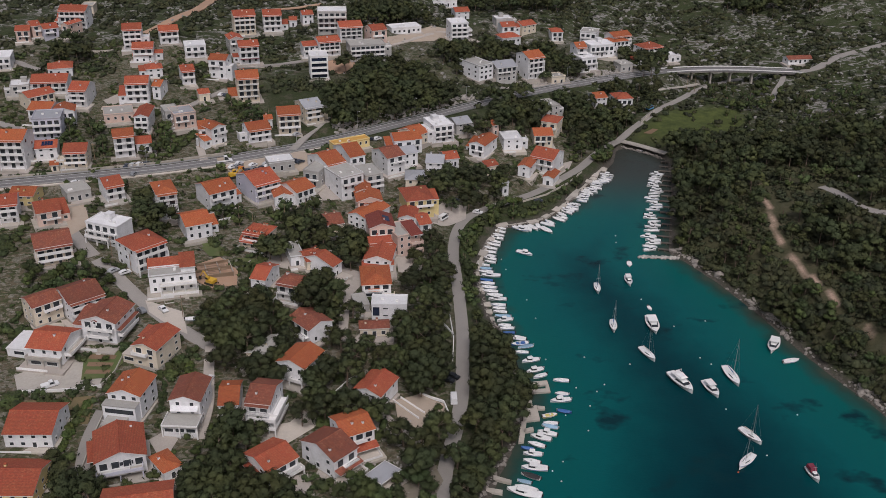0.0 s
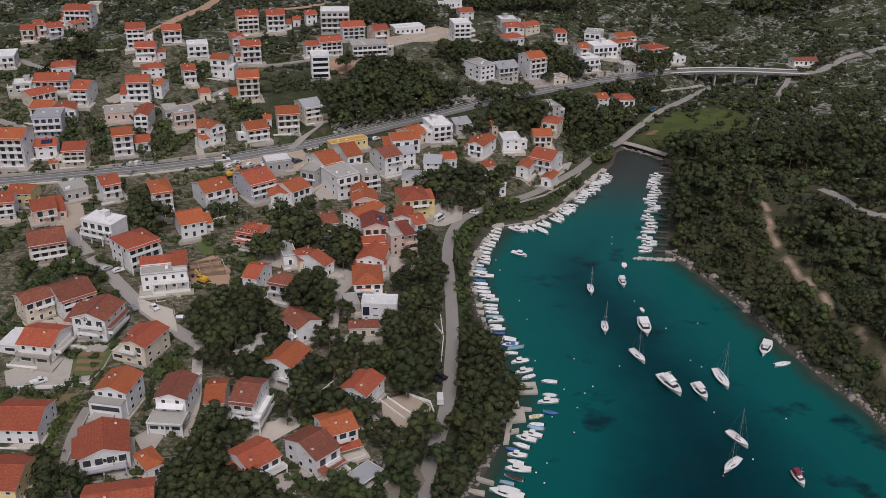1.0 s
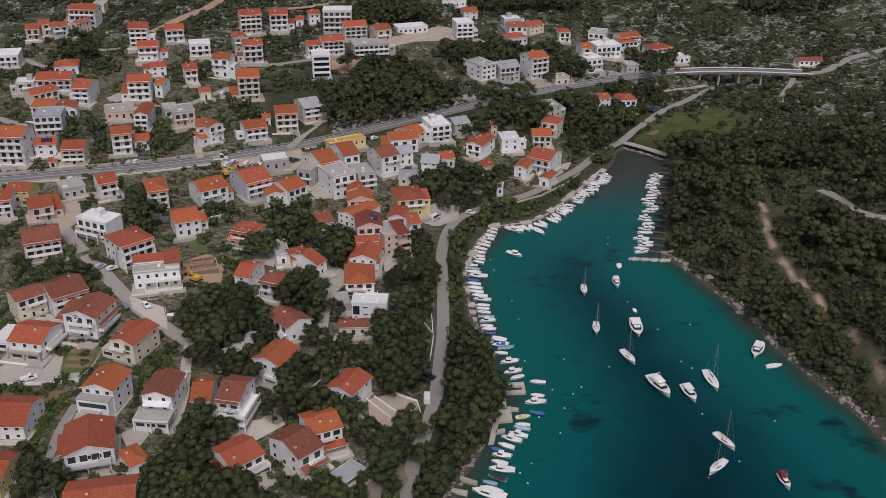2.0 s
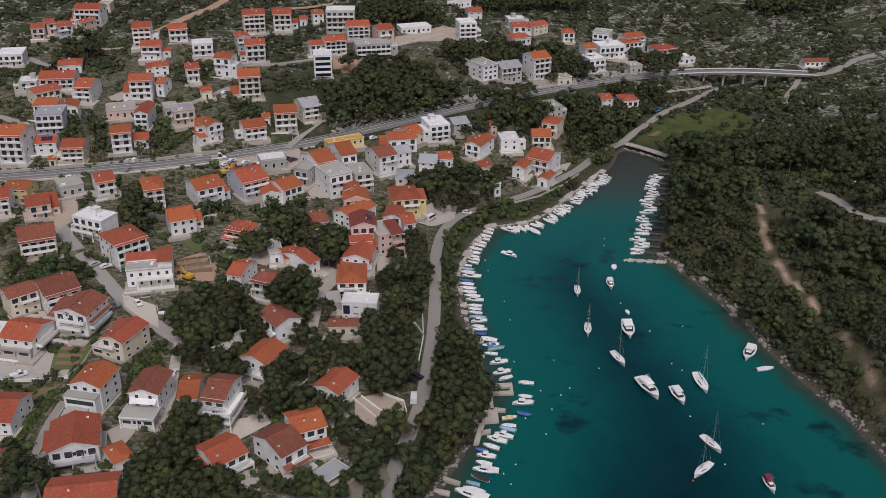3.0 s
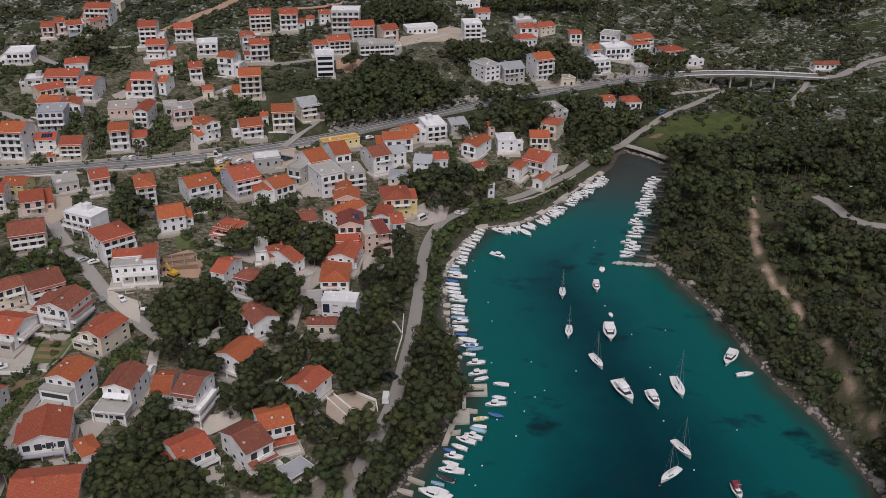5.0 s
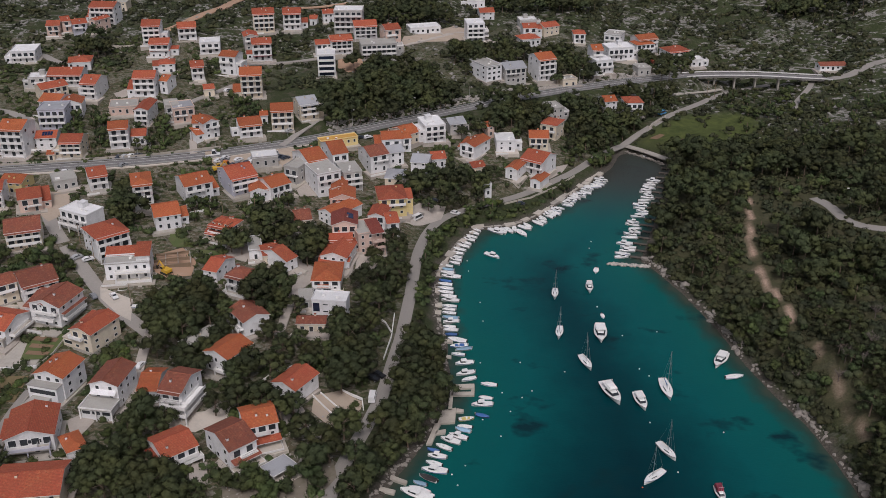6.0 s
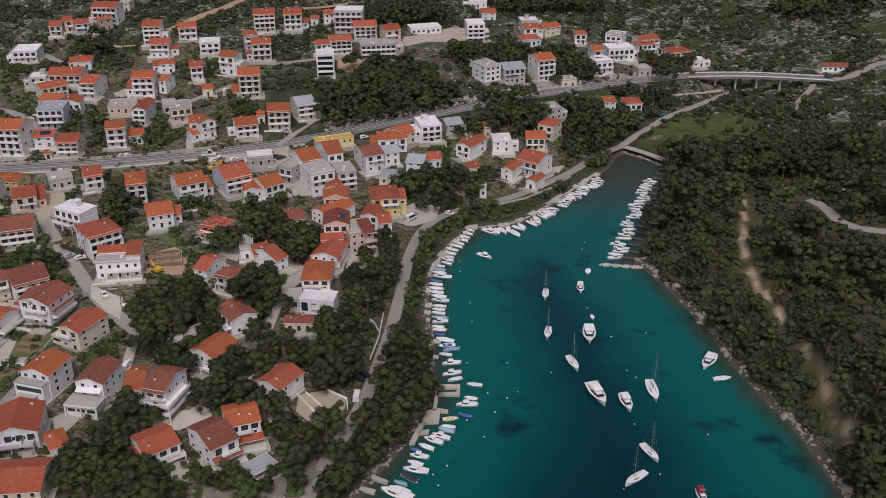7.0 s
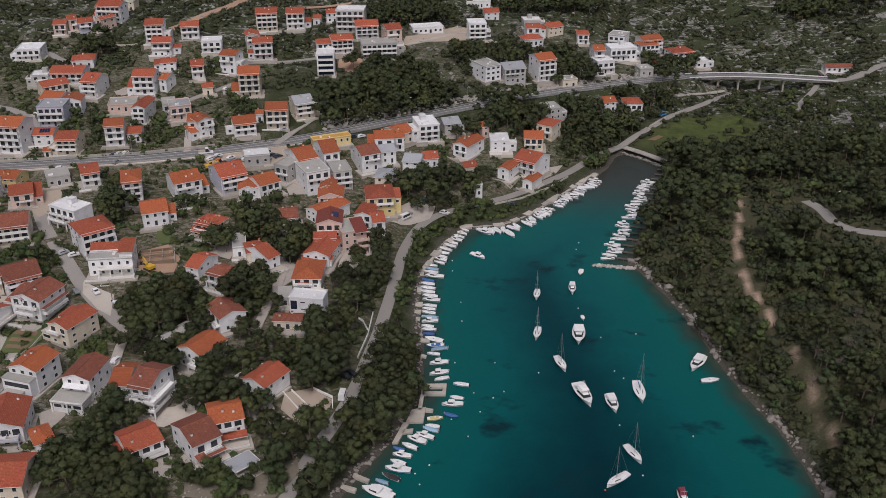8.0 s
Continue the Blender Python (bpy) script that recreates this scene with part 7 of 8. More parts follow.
plot("terrace_garden", GRAVEL, [(-7.0, 241.4), (0.4, 245.3), (8.1, 240.5), (7.6, 232.3), (1.0, 227.1), (-6.1, 233.3)])
plot("courtyard", PALE_YARD, [(-46.9, 225.6), (-36.8, 229.2), (-33.4, 234.5), (-27.1, 230.1), (-36.7, 219.8), (-45.1, 219.8)])
plot("plaza", PAVING, [(1.4, 365.2), (9.8, 379.1), (20.2, 382.7), (19.3, 371.6), (8.7, 361.0), (3.3, 359.6)])
plot("yard", PAVING, [(-34.3, 206.4), (-29.5, 207.8), (-26.6, 199.0), (-31.4, 198.9)])
plot("rocky_plot", SCREE, [(-24.1, 204.2), (-12.8, 204.6), (-2.2, 205.3), (4.5, 212.5), (6.8, 205.6), (2.4, 194.3), (-20.7, 192.5)])
plot("yard", PAVING, [(-24.5, 240.2), (-13.0, 232.5), (-5.1, 224.4), (-11.9, 226.2), (-22.2, 233.2)])
plot("yard", PAVING, [(-74.7, 220.4), (-70.2, 226.1), (-66.8, 221.1), (-68.6, 210.8)])
plot("yard", PAVING, [(-27.2, 316.9), (-20.5, 314.1), (-20.3, 306.0), (-23.9, 297.1)])
plot("yard", PAVING, [(-48.6, 386.4), (-39.9, 392.7), (-34.3, 380.4), (-29.4, 371.7), (-39.3, 367.7)])
plot("yard", PAVING, [(-9.0, 330.0), (0.8, 339.2), (3.7, 325.5), (-2.1, 315.8), (-7.6, 317.9)])
plot("yard", PAVING, [(-190.0, 427.9), (-178.9, 423.7), (-171.0, 409.3), (-180.5, 412.3)])
plot("yard", PAVING, [(-151.9, 453.8), (-144.7, 460.6), (-142.2, 452.8), (-147.0, 447.6)])
plot("yard", PAVING, [(-101.3, 469.4), (-90.9, 473.8), (-87.7, 462.6), (-97.4, 459.6)])
plot("yard", PAVING, [(55.6, 414.9), (60.8, 414.5), (70.5, 428.9), (73.7, 438.7), (66.6, 431.1), (59.6, 420.5)])
plot("yard", PAVING, [(-89.5, 335.6), (-79.7, 338.4), (-75.7, 329.4), (-85.6, 329.9)])
plot("yard", PAVING, [(-61.1, 331.8), (-48.0, 325.9), (-47.3, 313.2), (-56.1, 315.4)])
plot("field_plot", SOIL, [(114.6, 473.5), (120.2, 477.2), (122.6, 475.6), (118.2, 471.0)])
plot("field_plot", SOIL, [(124.5, 466.5), (131.0, 470.5), (132.5, 469.3), (126.5, 465.3)])
low_wall(1.0, 0.25, TRIM, [(-117.3, 239.7), (-100.7, 241.5), (-93.9, 242.8)])
low_wall(0.9, 0.25, TRIM, [(10.6, 291.2), (11.6, 276.6), (10.9, 263.5)])
low_wall(0.8, 0.25, TRIM, [(6.6, 284.9), (8.6, 284.0), (11.3, 279.0)])
low_wall(0.9, 0.25, CONCRETE, [(-91.3, 258.3), (-91.8, 250.0), (-94.3, 243.0)])
low_wall(0.9, 0.25, CONCRETE, [(-89.7, 233.0), (-89.7, 219.8), (-88.9, 208.2)])
low_wall(0.8, 0.3, QUAY, [(45.1, 389.7), (56.4, 398.1), (67.5, 411.4), (76.1, 425.3)])
low_wall(0.9, 0.25, TRIM, [(-25.0, 242.9), (-21.1, 249.4), (-16.5, 253.4)])
low_wall(0.8, 0.25, CONCRETE, [(-71.1, 316.6), (-63.8, 309.1), (-61.0, 316.4)])
low_wall(0.9, 0.25, TRIM, [(0.4, 245.3), (7.6, 241.6), (8.8, 236.6)])
low_wall(0.8, 0.25, TRIM, [(-7.6, 241.3), (0.2, 233.0)])
low_wall(0.8, 0.25, TRIM, [(-5.3, 242.8), (1.9, 236.0)])
low_wall(1.2, 0.3, QUAY, [(115.6, 485.0), (125.2, 498.5)])
low_wall(1.0, 0.3, CONCRETE, [(-81.3, 504.9), (-68.7, 510.4)])
low_wall(1.3, 0.35, QUAY, [(x - 2.2, y + 5.6) for x, y, z in HIGHWAY[2:6]])
low_wall(1.1, 0.3, PALE_YARD, [(-176.9, 510.6), (-168.0, 508.6), (-159.6, 507.8)])
low_wall(1.0, 0.3, PALE_YARD, [(-150.7, 445.6), (-135.9, 445.2)])
low_wall(1.2, 0.3, CONCRETE, [(-131.3, 447.6), (-120.0, 444.2), (-109.9, 441.7)])
low_wall(1.0, 0.3, PALE_YARD, [(-119.5, 489.5), (-107.4, 492.6)])
low_wall(0.9, 0.25, TRIM, [(-79.1, 343.9), (-71.3, 349.5)])
low_wall(1.0, 0.3, QUAY, [(49.4, 511.0), (58.0, 513.4), (69.3, 517.0)])
pier(0.7, [(32.8, 255.3), (40.5, 256.5), (40.7, 254.3), (33.0, 253.2)])
pier(0.7, [(39.7, 254.2), (40.7, 254.3), (40.9, 250.4), (39.7, 250.3)])
pier(0.7, [(33.8, 251.4), (39.7, 252.1), (39.7, 250.3), (33.8, 249.6)])
pier(0.7, [(33.2, 253.2), (34.2, 253.3), (34.7, 242.0), (33.5, 241.7)])
pier(0.7, [(31.8, 241.6), (35.8, 243.3), (36.1, 236.0), (31.0, 235.1)])
pier(0.7, [(36.0, 243.0), (38.2, 242.6), (38.2, 241.4), (36.0, 241.3)])
pier(0.7, [(30.3, 235.0), (32.0, 235.1), (30.3, 225.4), (28.7, 225.1)])
pier(0.7, [(31.1, 231.6), (33.7, 232.5), (33.7, 230.7), (30.8, 229.9)])
pier(0.7, [(20.6, 210.8), (25.4, 208.7), (25.2, 207.3), (20.5, 209.1)])
pier(0.7, [(18.3, 205.8), (22.7, 204.7), (22.5, 203.1), (18.2, 204.2)])
pier(0.6, [(19.9, 305.6), (25.7, 306.8), (25.9, 304.0), (20.1, 302.8)])
pier(0.6, [(20.2, 300.4), (26.0, 301.2), (26.1, 298.8), (20.3, 298.0)])
pier(0.6, [(20.6, 295.7), (26.4, 296.1), (26.5, 293.8), (20.8, 293.0)])
pier(0.6, [(17.4, 338.8), (23.0, 341.1), (23.2, 337.3), (18.0, 335.0)])
pier(0.6, [(18.2, 329.0), (22.8, 330.2), (23.0, 327.0), (18.3, 325.8)])
pier(0.6, [(19.1, 316.5), (24.0, 317.7), (24.2, 314.3), (19.3, 313.1)])
pier(0.6, [(28.3, 282.3), (31.7, 281.8), (31.8, 280.0), (28.3, 280.2)])
pier(0.6, [(30.1, 272.6), (32.0, 272.0), (32.0, 270.7), (30.2, 270.9)])
car("car", "white", -84.5, 281.7, -47)
car("car", "grey", -91.3, 280.7, 134)
car("car", "black", 10.8, 254.2, -30)
car("car", "black", 9.2, 252.2, -24)
car("van", "white", 10.6, 242.4, 92)
car("pickup", "white", -109.2, 243.4, 35)
car("van", "white", 9.9, 367.2, 56)
car("car", "white", 24.7, 377.7, -21)
car("car", "white", -77.0, 390.5, 58)
car("car", "grey", -70.4, 387.8, 54)
car("car", "dark", -67.2, 389.2, 57)
car("car", "white", -64.9, 390.9, 54)
car("car", "white", -55.6, 393.5, 49)
car("car", "dark", -54.3, 396.5, 45)
car("car", "silver", -106.5, 303.3, 52)
car("car", "white", -102.3, 302.8, 40)
car("van", "blue", 123.8, 502.8, 47)
car("car", "white", -63.0, 247.9, 80)
car("car", "white", -97.7, 466.0, 64)
car("car", "dark", -95.3, 465.7, 64)
car("car", "silver", -93.3, 467.0, 64)
car("car", "silver", -55.9, 422.2, 45)
car("car", "dark", -51.8, 396.2, 44)
car("car", "dark", 15.0, 382.2, 43)
car("car", "dark", 51.9, 390.3, 39)
car("car", "silver", 111.6, 461.1, -42)
car("car", "grey", -117.7, 377.0, 69)
car("truck", "orange", -59.8, 390.1, 25)
car("truck", "white", -83.6, 393.4, 20)
car("truck", "orange", -75.6, 385.4, 70)
car("van", "white", -57.0, 397.6, -35)
car("car", "dark", -72.6, 386.4, 54)
car("car", "white", -26.4, 418.4, 40)
car("car", "dark", -22.8, 420.2, 40)
car("car", "white", -19.4, 422.0, 40)
car("car", "white", -138.9, 368.0, 28)
car("car", "white", -79.3, 387.8, 50)
car("car", "grey", -76.9, 389.0, 52)
car("car", "white", -71.1, 390.3, 50)
car("car", "silver", -65.6, 392.3, 50)
car("car", "dark", -123.3, 386.9, 68)
car("car", "silver", -121.2, 387.9, 70)
car("car", "white", -118.8, 388.9, 72)
car("car", "dark", -116.1, 389.9, 72)

# ---------------------------------------------------------------- trees and scrub
def ball():
    bm = bmesh.new()
    bmesh.ops.create_icosphere(bm, subdivisions=1, radius=1)
    v, f = np.array([tuple(q.co) for q in bm.verts]), [[q.index for q in t.verts] for t in bm.faces]
    bm.free()
    return v / np.linalg.norm(v, axis=1)[:, None], f


BALL = ball()


def foliage(rng, centres, radii, per, size, flat=1.0, heart=(0, 0, 0)):
    """Billowing clumps, each an uneven dense core fringed with tufts of needles or leaves. Corners face out of their clump and crown."""
    vs, fs, ns, base = [], [], [], 0
    heart, squash = np.array(heart), np.array([1, 1, flat])

    def facing(p, d):
        w = p - heart
        o = d * 0.8 + np.array([0, 0, 0.15]) + 0.45 * w / np.linalg.norm(w, axis=1)[:, None]
        return o / np.linalg.norm(o, axis=1)[:, None]

    for c, r in zip(centres, radii):
        d, tri = BALL
        p = c + d * squash * r * rng.uniform(0.6, 0.86, (len(d), 1))
        vs.append(p)
        ns.append(facing(p, d))
        fs += [[i + base for i in t] for t in tri]
        base += len(p)
        k = max(4, int(per * r * r))
        d = rng.normal(size=(k, 3))
        d[:, 2] = np.abs(d[:, 2]) * 1.1 - 0.45
        d /= np.linalg.norm(d, axis=1)[:, None]
        p = c + d * r * rng.uniform(0.76, 1.12, (k, 1)) * squash
        n = d + rng.normal(size=(k, 3)) * 0.5
        a = np.cross(n, rng.normal(size=(k, 3)))
        a /= np.linalg.norm(a, axis=1)[:, None]
        b = np.cross(n, a)
        b /= np.linalg.norm(b, axis=1)[:, None]
        s = size * rng.uniform(0.5, 1.3, (k, 1))
        vs.append(np.stack([p - a * s - b * s * 0.2, p + a * s * 0.3 - b * s * 0.45, p + a * s * 1.1 + b * s * 0.1, p + b * s * 0.5], 1).reshape(-1, 3))
        ns.append(np.repeat(facing(p, d), 4, 0))
        fs += [[base + 4 * i + j for j in range(4)] for i in range(k)]
        base += 4 * k
    return np.concatenate(vs), fs, np.concatenate(ns)


def pine_shape(seed, high, wide, clumps=27, per=62, tuft=0.24):
    """An Aleppo pine: leaning tapered trunk, limbs, and a broad uneven dome of billowing clumps."""
    rng = np.random.RandomState(seed)
    k = Kit()
    lean = rng.uniform(-0.7, 0.7, 2)
    top = np.array([lean[0], lean[1], high * 0.8])
    k.tube((0, 0, -0.6), top * 0.5, 0.27, 0.19, 7).tube(top * 0.5, top, 0.19, 0.07, 6)
    cs, rs = [], []
    swell = rng.uniform(0.75, 1.2, 6)
    for i in range(clumps):
        a, q = rng.uniform(0, 6.28), math.sqrt(rng.uniform(0.02, 1))
        out = q * wide * swell[int(a / 6.2832 * 6) % 6]
        cs.append(np.array([lean[0] + math.cos(a) * out, lean[1] + math.sin(a) * out, high * (0.9 - 0.4 * q * q + rng.uniform(-0.17, 0.07))]))
        rs.append(wide * rng.uniform(0.24, 0.42) * (27 / clumps) ** 0.33)
        if i % 2 == 0:
            k.tube(top * rng.uniform(0.45, 0.95), cs[-1] - np.array([0, 0, 0.2]), 0.08, 0.03, 4)
    return (k, *foliage(rng, cs, rs, per, tuft, 0.72, (lean[0] * 0.5, lean[1] * 0.5, high * 0.45)))


def broad_shape(seed, high, wide, per=74, tuft=0.2):
    """A small evergreen oak, olive or fruit tree."""
    rng = np.random.RandomState(seed)
    k = Kit()
    k.tube((0, 0, -0.5), (0.1, 0, high * 0.45), 0.15, 0.09, 6)
    cs, rs = [], []
    for i in range(rng.randint(10, 14)):
        d = rng.normal(size=3)
        d /= np.linalg.norm(d)
        c = np.array([0, 0, high * 0.58]) + d * np.array([wide * 0.64, wide * 0.64, high * 0.28]) * rng.uniform(0.5, 1)
        cs.append(c)
        rs.append(wide * rng.uniform(0.28, 0.5))
        k.tube((0.05, 0, high * 0.35), c, 0.06, 0.02, 4)
    return (k, *foliage(rng, cs, rs, per, tuft, 0.9, (0, 0, high * 0.4)))


def twig_shape(seed, high, wide):
    """A leafless tree: forking limbs that end in a haze of thin twigs."""
    rng = np.random.RandomState(seed)
    k = Kit()
    k.tube((0, 0, -0.5), (0.1, 0.1, high * 0.4), 0.16, 0.1, 6)
    for i in range(11):
        a, q = rng.uniform(0, 6.28), rng.uniform(0.4, 1)
        e = np.array([math.cos(a) * q * wide, math.sin(a) * q * wide, high * rng.uniform(0.65, 1.0)])
        m = np.array([0.1, 0.1, high * 0.38]) * 0.45 + e * 0.55
        k.tube((0.1, 0.1, high * 0.38), m, 0.07, 0.045, 4).tube(m, e, 0.045, 0.015, 4)
        for _ in range(16):
            b = m + (e - m) * rng.uniform(0, 1)
            k.tube(b, b + rng.normal(size=3) * np.array([0.5, 0.5, 0.35]) + np.array([0, 0, 0.35]), 0.022, 0.008, 3)
    return k


def shrub_shape(seed, high, wide, clumps=3, per=22, tuft=0.25):
    rng = np.random.RandomState(seed)
    cs = [np.array([rng.uniform(-1, 1) * wide * 0.6, rng.uniform(-1, 1) * wide * 0.6, high * rng.uniform(0.15, 0.5)]) for _ in range(clumps)]
    return foliage(rng, cs, [wide * rng.uniform(0.42, 0.7) for _ in cs], per, tuft, 0.75, (0, 0, -0.4))


def cloud(name, v, f, mat, n, tone=None):
    """Foliage quads as a mesh whose corners face as the rounded clump does, not as the single leaf."""
    me = bpy.data.meshes.new(name)
    me.from_pydata(v.tolist(), [], f)
    me.polygons.foreach_set("use_smooth", np.ones(len(f), bool))
    me.normals_split_custom_set_from_vertices(n.tolist())
    me.materials.append(mat)
    if tone is not None:
        me.attributes.new("tone", "FLOAT", "POINT").data.foreach_set("value", tone)
    return me


SHAPES = {"pine": [pine_shape(11 + i, 6.6 + 0.6 * i, 2.9 + 0.22 * i) for i in range(6)], "broad": [broad_shape(41 + i, 3.4 + 0.5 * i, 1.9 + 0.3 * i) for i in range(4)]}
COARSE = {"pine": [pine_shape(11 + i, 6.6 + 0.6 * i, 2.9 + 0.22 * i, 18, 22, 0.36) for i in range(6)], "broad": [broad_shape(41 + i, 3.4 + 0.5 * i, 1.9 + 0.3 * i, 22, 0.33) for i in range(4)]}
SHRUBS = [shrub_shape(71 + i, 1.5, 1.15 + 0.15 * i) for i in range(6)]
FAR_SHRUBS = [shrub_shape(81 + i, 1.5, 1.15 + 0.15 * i, 2, 12, 0.36) for i in range(6)]
LABEL = {"pine": "dark green pine with a broad lumpy crown", "broad": "small bushy evergreen garden tree"}
FIRST = {}
WOODS = {"pine": [], "broad": []}
PLACED = []


def open_ground(x, y):
    """Where a trunk may stand: off houses, roads and water."""
    keep = shore_dist(x, y) > 1.2
    for fx, fy, yaw, a, b in FOOT:
        c, s = math.cos(radians(yaw)), math.sin(radians(yaw))
        u, v = (x - fx) * c + (y - fy) * s, -(x - fx) * s + (y - fy) * c
        keep &= ~((np.abs(u) < a + 0.9) & (np.abs(v) < b + 0.9))
    for half, line in list(ROADS.values()) + LANES:
        keep &= seg_dist(x, y, line)[0] > half + 0.7
    return keep


def spread(kind, count, gap, poly, single, seed, small, large, also=None):
    """Trees strewn over a plot of ground, none closer to another than about gap."""
    rng = np.random.RandomState(seed % 100000)
    xs, ys = [p[0] for p in poly], [p[1] for p in poly]
    x, y = rng.uniform(min(xs), max(xs), count * 14), rng.uniform(min(ys), max(ys), count * 14)
    keep = inside(x, y, poly)
    x, y = x[keep], y[keep]
    keep = open_ground(x, y)
    if also is not None:
        keep &= also(x, y)
    done = 0
    for px, py in zip(x[keep].tolist(), y[keep].tolist()):
        if done >= count:
            break
        if PLACED:
            near = np.array(PLACED[-900:])
            if ((near[:, 0] - px) ** 2 + (near[:, 1] - py) ** 2).min() < (gap * rng.uniform(0.72, 1.12)) ** 2:
                continue
        tree(kind, px, py, rng.uniform(small, large), rng.uniform(0, 6.28), single)
        done += 1


def tree(kind, x, y, size, turn, single=True):
    PLACED.append((x, y))
    i = int(turn * 7) % len(SHAPES[kind])
    m = Matrix.LocRotScale((x, y, stand(x, y)), Euler((0, 0, turn)), (size, size, size))
    if not single:
        WOODS[kind].append((i, m))
        return
    if (kind, i) not in FIRST:
        k, v, f, n = SHAPES[kind][i]
        root = thing(kind + "_tree" if kind == "pine" else "garden_tree", m, LABEL[kind], "tree", "trees of the town")
        part("trunk", k.mesh("trunk", BARK), root, "brown tapered trunk with bare limbs")
        part("crown", cloud("crown", v, f, PINE if kind == "pine" else OAK, n), root, "dense tufts of foliage")
        FIRST[kind, i] = root
    else:
        c = copy_thing(FIRST[kind, i], Matrix.Identity(4))
        c.matrix_basis = m


def grove(kind, count, gap, poly, single=True, seed=0):
    spread(kind, count, gap, poly, single, int(poly[0][0] * 13 + poly[0][1] * 7) + 9000 + seed, 0.9, 1.4)


grove("pine", 30, 5.3, [(-74, 275), (-64, 281), (-55, 292), (-46, 282), (-39, 268), (-37, 252), (-43, 243), (-55, 248), (-67, 257), (-75, 271)])
grove("pine", 14, 5.1, [(-49, 345), (-25, 343), (-19, 321), (-25, 307), (-39, 313), (-47, 324)], False)
grove("pine", 16, 5.1, [(-36, 305), (-25, 303), (-20, 274), (-10, 262), (-2, 252), (-8, 249), (-19, 250), (-28, 260)])
grove("pine", 7, 3.9, [(-41, 292), (-29, 297), (-27.5, 283), (-38, 280)])
grove("pine", 14, 5.1, [(-6, 283), (4, 283), (9, 255), (2, 242), (-6, 252)])
grove("pine", 30, 4.4, [(19, 271), (27, 272), (31, 247), (30, 233), (25, 218), (19, 210), (15, 219), (18, 237), (18, 255)])
grove("pine", 14, 5.4, [(-6, 223), (10, 223), (15, 211), (20, 201), (19, 194), (12, 190), (6, 199), (-2, 210)])
grove("pine", 22, 4.8, [(-57, 207), (-53, 225), (-46, 225), (-43, 213), (-42, 199), (-29, 194), (-25, 189), (-41, 184), (-57, 186), (-57, 196)])
grove("pine", 6, 4.8, [(-100, 208), (-87, 209), (-82, 202), (-81, 191), (-93, 193)])
grove("pine", 12, 4.8, [(-3, 331), (8, 336), (13, 297), (5, 285), (-4, 301)])
grove("pine", 22, 5.1, [(2, 389), (16, 405), (28, 409), (39, 407), (44, 390), (27, 383), (15, 375), (6, 376)], False)
grove("pine", 14, 5.3, [(35, 455), (55, 482), (61, 471), (57, 450), (44, 438), (36, 441)], False)
grove("pine", 5, 5.1, [(19, 447), (31, 450), (33, 437), (22, 434)], False)
grove("pine", 46, 5.5, [(73, 495), (92, 506), (117, 520), (136, 520), (131, 505), (107, 480), (87, 445), (76, 440), (72, 458)], False)
grove("pine", 80, 5.3, [(-41, 467), (-31, 482), (-16, 498), (3, 490), (15, 484), (16, 461), (-10, 441), (-30, 431), (-44, 433), (-48, 459)], False)
grove("pine", 30, 5.8, [(12, 530), (44, 543), (76, 547), (84, 521), (68, 517), (53, 534), (31, 518), (20, 507)], False)
grove("pine", 6, 3.4, [(-113, 353), (-107, 359), (-94, 329), (-100, 322)], False)
grove("broad", 22, 3.4, [(-137, 300), (-126, 302), (-112, 305), (-98, 286), (-106, 282), (-124, 289), (-131, 288)])
grove("pine", 4, 4, [(-58, 333), (-53, 334), (-49, 317), (-55, 316)], False)
grove("broad", 6, 3.7, [(-81, 351), (-71, 356), (-67, 342), (-74, 336)], False)
grove("broad", 8, 3.4, [(-61, 360), (-44, 363), (-37, 349), (-51, 340)], False)
grove("pine", 8, 4.6, [(19, 202), (26, 219), (28, 214), (22, 200)])
grove("broad", 8, 3.4, [(16, 339), (20, 346), (22, 331), (21, 308), (20, 274), (17, 303)])
grove("broad", 8, 3.7, [(27, 385), (39, 395), (41, 377), (30, 368)], False)
grove("pine", 8, 5.2, [(-31, 248), (-22, 249), (-18, 228), (-33, 227), (-35, 234)])
grove("pine", 3, 5.2, [(-15, 238), (-9, 239), (-8, 226), (-14, 225)])
grove("pine", 8, 4.8, [(-203, 517), (-189, 521), (-169, 492), (-192, 497)], False)
grove("broad", 14, 4, [(-133, 434), (-117, 428), (-106, 400), (-129, 394), (-122, 403)], False)
grove("broad", 16, 4, [(-165, 434), (-145, 430), (-133, 396), (-158, 408)], False)
grove("broad", 14, 4, [(-95, 457), (-80, 452), (-69, 439), (-83, 431)], False)
grove("pine", 30, 5.8, [(-45, 591), (2, 603), (6, 586), (-23, 576), (-40, 554)], False)
grove("broad", 7, 4.0, [(31, 369), (41, 377), (52, 385), (65, 400), (78, 420), (76, 421), (64, 404), (51, 388), (39, 379), (30, 372)], False)
grove("broad", 7, 3.0, [(15, 346), (19, 355), (21, 351), (19, 338), (18, 324), (16, 327)], False)
grove("pine", 16, 4.6, [(59, 537), (71, 551), (88, 540), (89, 511), (74, 509), (62, 521)], False)
grove("pine", 12, 4.8, [(11, 533), (25, 536), (27, 520), (13, 514)], False)
grove("pine", 14, 4.8, [(114, 551), (147, 597), (150, 579), (131, 532), (115, 530)], False)
grove("pine", 12, 4.8, [(34, 486), (58, 498), (58, 483), (38, 456)], False)
grove("broad", 30, 3.2, [(165, 542), (201, 539), (191, 504), (168, 471), (157, 487), (155, 520)], False)
